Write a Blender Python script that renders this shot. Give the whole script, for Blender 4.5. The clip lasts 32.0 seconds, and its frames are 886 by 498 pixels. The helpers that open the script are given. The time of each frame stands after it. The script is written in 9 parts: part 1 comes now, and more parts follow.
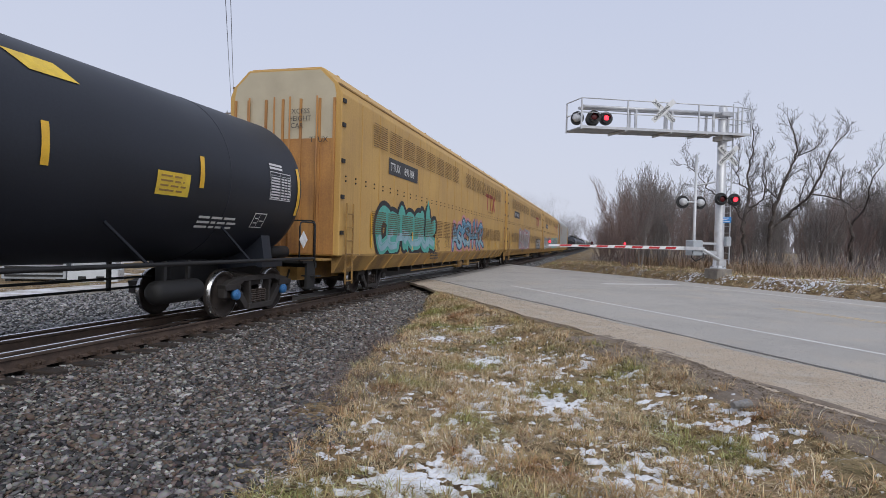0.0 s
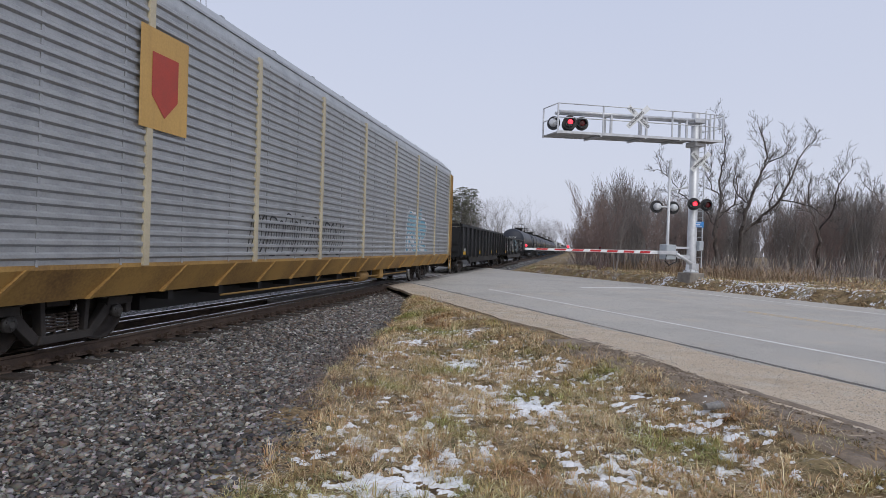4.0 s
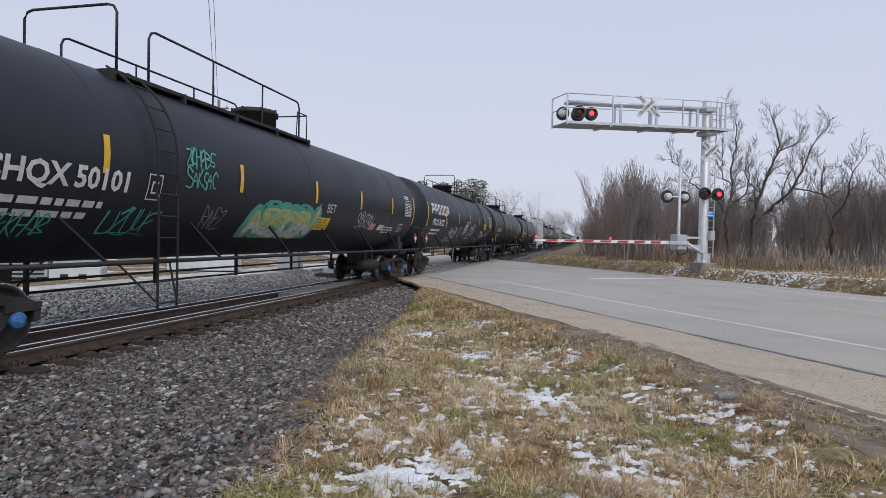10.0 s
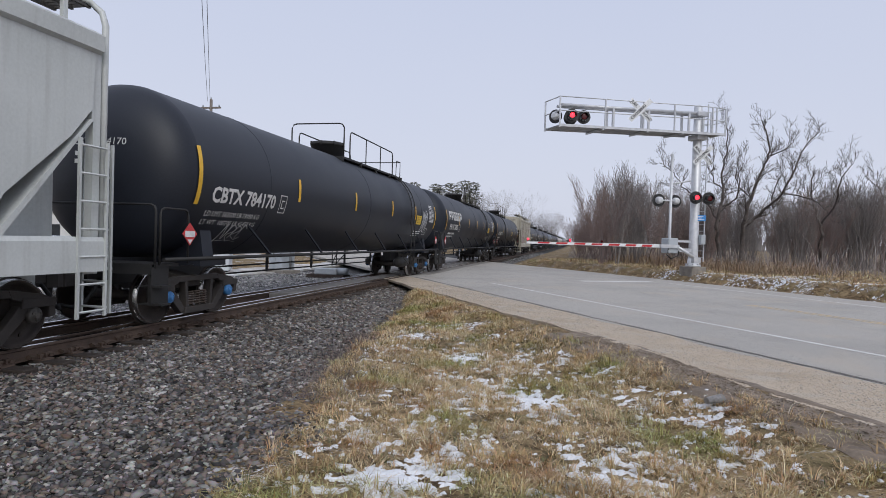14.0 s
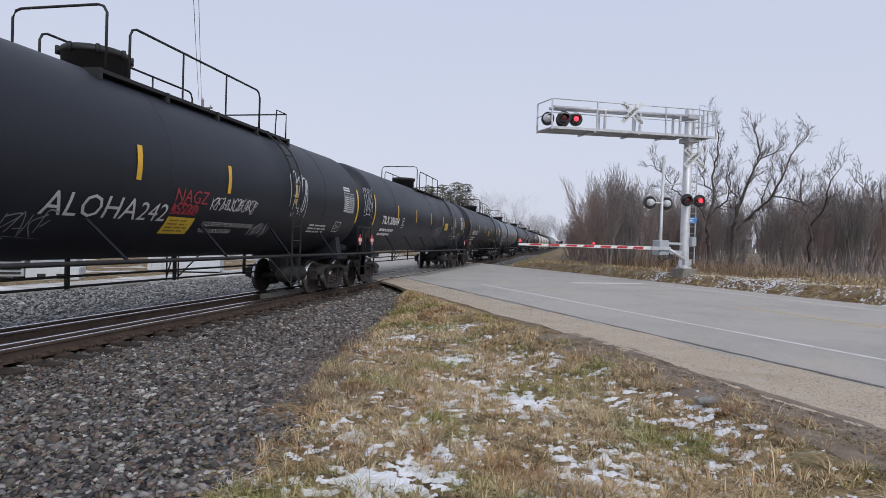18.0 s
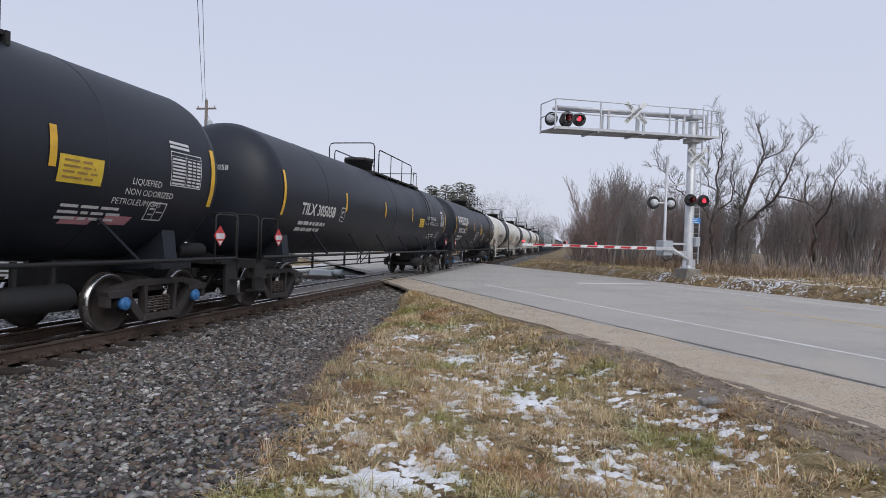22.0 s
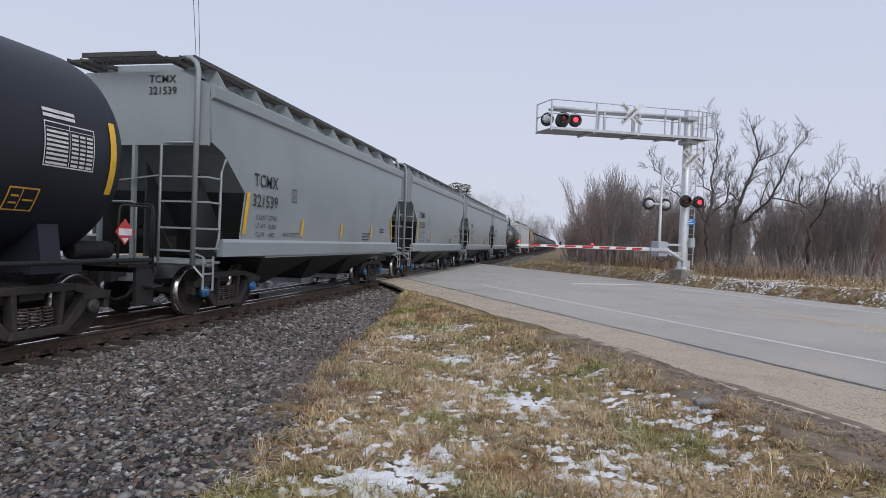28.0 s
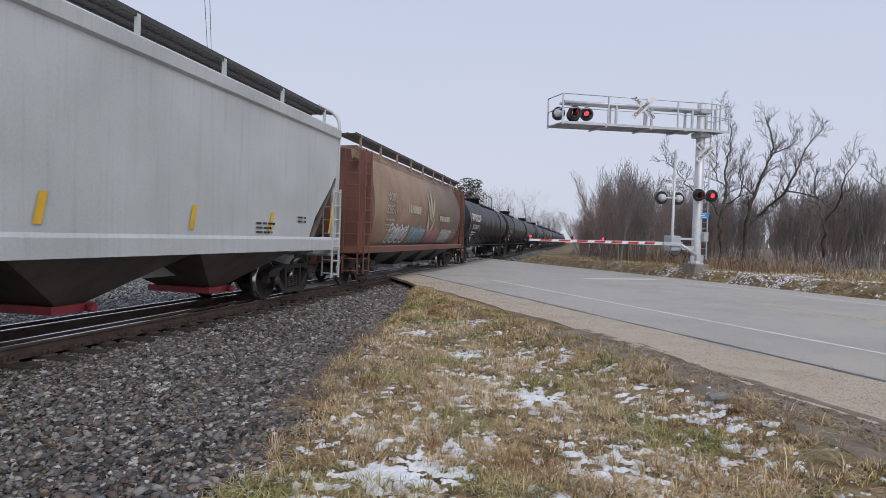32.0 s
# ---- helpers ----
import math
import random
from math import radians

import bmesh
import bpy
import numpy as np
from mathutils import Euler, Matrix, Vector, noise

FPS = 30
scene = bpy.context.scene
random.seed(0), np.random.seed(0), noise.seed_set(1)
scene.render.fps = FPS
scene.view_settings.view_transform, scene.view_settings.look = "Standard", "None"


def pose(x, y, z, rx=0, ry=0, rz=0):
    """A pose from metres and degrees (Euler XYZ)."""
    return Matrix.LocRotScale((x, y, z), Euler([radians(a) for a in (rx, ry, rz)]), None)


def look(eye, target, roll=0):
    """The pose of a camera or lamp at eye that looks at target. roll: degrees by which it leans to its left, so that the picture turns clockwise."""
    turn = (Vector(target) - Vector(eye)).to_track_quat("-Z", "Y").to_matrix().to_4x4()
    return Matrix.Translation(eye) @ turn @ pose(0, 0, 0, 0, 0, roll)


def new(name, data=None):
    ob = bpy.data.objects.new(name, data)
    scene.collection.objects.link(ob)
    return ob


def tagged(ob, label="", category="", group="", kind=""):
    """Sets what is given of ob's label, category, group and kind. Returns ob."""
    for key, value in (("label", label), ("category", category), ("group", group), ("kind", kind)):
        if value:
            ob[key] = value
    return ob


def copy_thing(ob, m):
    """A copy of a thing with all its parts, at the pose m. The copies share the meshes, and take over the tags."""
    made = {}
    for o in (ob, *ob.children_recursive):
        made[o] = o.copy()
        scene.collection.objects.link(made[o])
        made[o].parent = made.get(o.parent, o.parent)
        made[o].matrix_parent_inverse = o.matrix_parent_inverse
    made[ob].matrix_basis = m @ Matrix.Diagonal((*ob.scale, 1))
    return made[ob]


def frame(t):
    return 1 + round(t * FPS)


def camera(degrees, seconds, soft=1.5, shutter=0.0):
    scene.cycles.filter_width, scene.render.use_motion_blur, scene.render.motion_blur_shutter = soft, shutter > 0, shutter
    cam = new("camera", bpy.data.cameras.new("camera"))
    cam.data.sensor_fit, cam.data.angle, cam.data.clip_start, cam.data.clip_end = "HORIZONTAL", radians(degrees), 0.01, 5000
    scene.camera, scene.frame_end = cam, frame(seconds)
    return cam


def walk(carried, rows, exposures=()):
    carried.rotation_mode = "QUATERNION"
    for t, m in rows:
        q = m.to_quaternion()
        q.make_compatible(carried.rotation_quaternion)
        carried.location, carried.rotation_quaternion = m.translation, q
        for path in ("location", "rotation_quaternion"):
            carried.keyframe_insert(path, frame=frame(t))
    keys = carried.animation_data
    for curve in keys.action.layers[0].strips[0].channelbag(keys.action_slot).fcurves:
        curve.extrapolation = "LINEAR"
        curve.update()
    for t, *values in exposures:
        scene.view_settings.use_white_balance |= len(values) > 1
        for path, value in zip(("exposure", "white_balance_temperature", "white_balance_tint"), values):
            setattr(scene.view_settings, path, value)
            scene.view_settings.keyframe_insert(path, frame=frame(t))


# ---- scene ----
# The eye stands still beside the line; only its aim drifts a little.
EYE_Z = 1.58
cam = camera(72.7, 32.0, soft=0.45)
AIM = [  # seconds, yaw, pitch, roll
    (0, 14.47, -0.65, -1.54),
    (0.5, 14.35, -0.72, -1.68),
    (1, 14.00, -0.92, -1.78),
    (1.5, 13.65, -0.95, -1.84),
    (2, 12.96, -0.85, -1.96),
    (2.5, 12.72, -0.55, -1.92),
    (3, 12.85, -0.34, -1.77),
    (3.5, 12.29, -0.19, -1.76),
    (5.5, 12.35, -0.87, -1.66),
    (6, 12.55, -0.96, -1.59),
    (6.5, 12.62, -0.88, -1.45),
    (7, 13.20, -1.07, -1.37),
    (7.5, 13.05, -1.04, -1.33),
    (8, 12.97, -1.07, -1.39),
    (8.5, 12.99, -0.97, -1.33),
    (9, 12.78, -1.04, -1.28),
    (9.5, 12.90, -1.07, -1.35),
    (10, 13.20, -1.04, -1.24),
    (10.5, 12.97, -1.20, -1.32),
    (11, 12.83, -1.10, -1.39),
    (11.5, 12.64, -1.08, -1.45),
    (12, 12.70, -1.06, -1.36),
    (12.5, 12.70, -1.03, -1.56),
    (13, 12.56, -0.93, -1.58),
    (13.5, 12.20, -0.94, -1.68),
    (14, 12.45, -0.87, -1.73),
    (14.5, 12.15, -0.82, -1.74),
    (16.5, 12.25, -0.89, -1.78),
    (17, 12.12, -0.83, -1.78),
    (17.5, 11.80, -0.86, -1.88),
    (18, 11.71, -0.70, -1.87),
    (18.5, 12.09, -0.75, -1.75),
    (19, 12.08, -0.66, -1.86),
    (19.5, 11.95, -0.54, -1.87),
    (20, 12.10, -0.61, -1.76),
    (20.5, 12.26, -0.84, -1.83),
    (21, 12.26, -0.82, -1.80),
    (21.5, 12.02, -0.71, -1.84),
    (22, 12.02, -0.69, -1.89),
    (22.5, 12.05, -0.60, -1.82),
    (23, 12.09, -0.74, -1.91),
    (23.5, 12.01, -0.84, -2.05),
    (24, 12.10, -0.75, -2.06),
    (24.5, 11.94, -0.72, -2.05),
    (25, 11.66, -0.67, -2.13),
    (25.5, 11.64, -0.64, -2.05),
    (27.5, 11.57, -0.73, -2.11),
    (28, 11.60, -0.68, -2.15),
    (28.5, 11.53, -0.66, -2.15),
    (29, 11.59, -0.70, -2.14),
    (29.5, 11.93, -0.86, -2.12),
    (30, 12.27, -0.95, -1.93),
    (30.5, 12.62, -0.98, -1.86),
    (31, 13.01, -1.13, -1.93),
    (31.5, 12.57, -1.10, -1.88),
    (32, 12.68, -1.15, -1.83),
]
walk(cam, [(t, pose(0, 0, EYE_Z, 90 + p, r, y)) for t, y, p, r in AIM], exposures=[(t, e, 6350, 8) for t, e in ((0, 0.03), (3.5, 0.03), (6, 0.05), (8, 0.06), (23, 0.06), (24, 0.05), (25, -0.05), (26.5, -0.02), (28, 0.04), (29, 0.03), (30, 0.03), (31, 0.06), (32, 0.02))])

# ---- light: an overcast winter sky ----
world = bpy.data.worlds.new("overcast_sky")
scene.world = world
world.use_nodes = True
wn, wl = world.node_tree.nodes, world.node_tree.links
wn.clear()
sky = wn.new("ShaderNodeTexSky")
sky.sky_type, sky.sun_disc = "NISHITA", False
sky.sun_elevation, sky.sun_rotation = radians(32), radians(150)
sky.air_density, sky.dust_density = 1.0, 4.0
grey = wn.new("ShaderNodeMix")
grey.data_type = "RGBA"
grey.inputs["Factor"].default_value = 0.9
wl.new(sky.outputs["Color"], grey.inputs["A"])
coord = wn.new("ShaderNodeTexCoord")
sep = wn.new("ShaderNodeSeparateXYZ")
wl.new(coord.outputs["Generated"], sep.inputs["Vector"])
ramp = wn.new("ShaderNodeValToRGB")
ramp.color_ramp.elements[0].position, ramp.color_ramp.elements[0].color = 0.0, (7.1, 7.15, 8.1, 1)
ramp.color_ramp.elements[1].position, ramp.color_ramp.elements[1].color = 0.55, (6.0, 6.35, 7.9, 1)
cl = wn.new("ShaderNodeTexNoise")
cl.inputs["Scale"].default_value, cl.inputs["Detail"].default_value = 1.6, 3
clm = wn.new("ShaderNodeMath")
clm.operation, clm.inputs[1].default_value = "MULTIPLY_ADD", 0.22
wl.new(coord.outputs["Generated"], cl.inputs["Vector"])
wl.new(cl.outputs["Fac"], clm.inputs[0])
wl.new(sep.outputs["Z"], clm.inputs[2])
wl.new(clm.outputs[0], ramp.inputs["Fac"])
wl.new(ramp.outputs["Color"], grey.inputs["B"])
bg = wn.new("ShaderNodeBackground")
bg.inputs["Strength"].default_value = 0.1
wl.new(grey.outputs["Result"], bg.inputs["Color"])
wout = wn.new("ShaderNodeOutputWorld")
wl.new(bg.outputs["Background"], wout.inputs["Surface"])
sun_data = bpy.data.lights.new("sun", "SUN")
sun_data.energy, sun_data.angle, sun_data.color = 1.4, radians(35), (1.0, 0.97, 0.93)
sun = new("sun", sun_data)
sun.matrix_world = look((14, -24, 24), (0, 0, 0))


# ---- materials ----
def material(name, color, dark=None, rough=0.6, metal=0.0, grain=40.0, stain=2.5, bump=0.15, mix=0.5, stretch=None, vary=0.0, spec=0.5, detail=6.0, streak=0.0):
    """A painted or natural surface: two sizes of noise between two colours, relief and uneven gloss."""
    m = bpy.data.materials.new(name)
    m.use_nodes = True
    n, l = m.node_tree.nodes, m.node_tree.links
    b = n["Principled BSDF"]
    dark = dark or tuple(c * 0.6 for c in color)
    co = n.new("ShaderNodeTexCoord")
    src = co.outputs["Object"]
    if stretch:
        mp = n.new("ShaderNodeMapping")
        mp.inputs["Scale"].default_value = stretch
        l.new(src, mp.inputs["Vector"])
        src = mp.outputs["Vector"]
    big, small = n.new("ShaderNodeTexNoise"), n.new("ShaderNodeTexNoise")
    big.inputs["Scale"].default_value, big.inputs["Detail"].default_value = stain, detail
    small.inputs["Scale"].default_value, small.inputs["Detail"].default_value = grain, 4
    l.new(src, big.inputs["Vector"])
    l.new(src, small.inputs["Vector"])
    add = n.new("ShaderNodeMath")
    add.operation = "MULTIPLY_ADD"
    add.inputs[1].default_value = 0.45
    l.new(small.outputs["Fac"], add.inputs[0])
    l.new(big.outputs["Fac"], add.inputs[2])
    fac = add.outputs[0]
    if vary:
        oi = n.new("ShaderNodeObjectInfo")
        va = n.new("ShaderNodeMath")
        va.operation, va.inputs[1].default_value = "MULTIPLY_ADD", vary
        l.new(oi.outputs["Random"], va.inputs[0])
        l.new(fac, va.inputs[2])
        fac = va.outputs[0]
    cr = n.new("ShaderNodeValToRGB")
    e = cr.color_ramp.elements
    e[0].position, e[0].color = 0.5 + 0.12 * (1 - mix) - 0.12, (*dark, 1)
    e[1].position, e[1].color = 0.86 + (vary if vary else 0), (*color, 1)
    l.new(fac, cr.inputs["Fac"])
    out = cr.outputs["Color"]
    if streak:
        sm = n.new("ShaderNodeMapping")
        sm.inputs["Scale"].default_value = (7.0, 7.0, 0.35)
        l.new(co.outputs["Object"], sm.inputs["Vector"])
        sn = n.new("ShaderNodeTexNoise")
        sn.inputs["Scale"].default_value, sn.inputs["Detail"].default_value = 1.4, 5
        l.new(sm.outputs["Vector"], sn.inputs["Vector"])
        sr = n.new("ShaderNodeValToRGB")
        sr.color_ramp.elements[0].position, sr.color_ramp.elements[0].color = 0.52, (0, 0, 0, 1)
        sr.color_ramp.elements[1].position, sr.color_ramp.elements[1].color = 0.75, (streak, streak, streak, 1)
        l.new(sn.outputs["Fac"], sr.inputs["Fac"])
        mx = n.new("ShaderNodeMix")
        mx.data_type = "RGBA"
        l.new(sr.outputs["Color"], mx.inputs["Factor"])
        l.new(out, mx.inputs["A"])
        mx.inputs["B"].default_value = (0.09, 0.06, 0.04, 1)
        out = mx.outputs["Result"]
    l.new(out, b.inputs["Base Color"])
    rr = n.new("ShaderNodeMapRange")
    rr.inputs["To Min"].default_value, rr.inputs["To Max"].default_value = max(0.05, rough - 0.12), min(1.0, rough + 0.14)
    l.new(big.outputs["Fac"], rr.inputs["Value"])
    l.new(rr.outputs["Result"], b.inputs["Roughness"])
    b.inputs["Metallic"].default_value = metal
    b.inputs["Specular IOR Level"].default_value = spec
    if bump:
        bp = n.new("ShaderNodeBump")
        bp.inputs["Strength"].default_value, bp.inputs["Distance"].default_value = bump, 0.01
        l.new(add.outputs[0], bp.inputs["Height"])
        l.new(bp.outputs["Normal"], b.inputs["Normal"])
    return m


def glow(name, color, power):
    m = bpy.data.materials.new(name)
    m.use_nodes = True
    b = m.node_tree.nodes["Principled BSDF"]
    b.inputs["Base Color"].default_value = (*color, 1)
    b.inputs["Emission Color"].default_value = (*color, 1)
    b.inputs["Emission Strength"].default_value = power
    b.inputs["Roughness"].default_value = 0.2
    return m


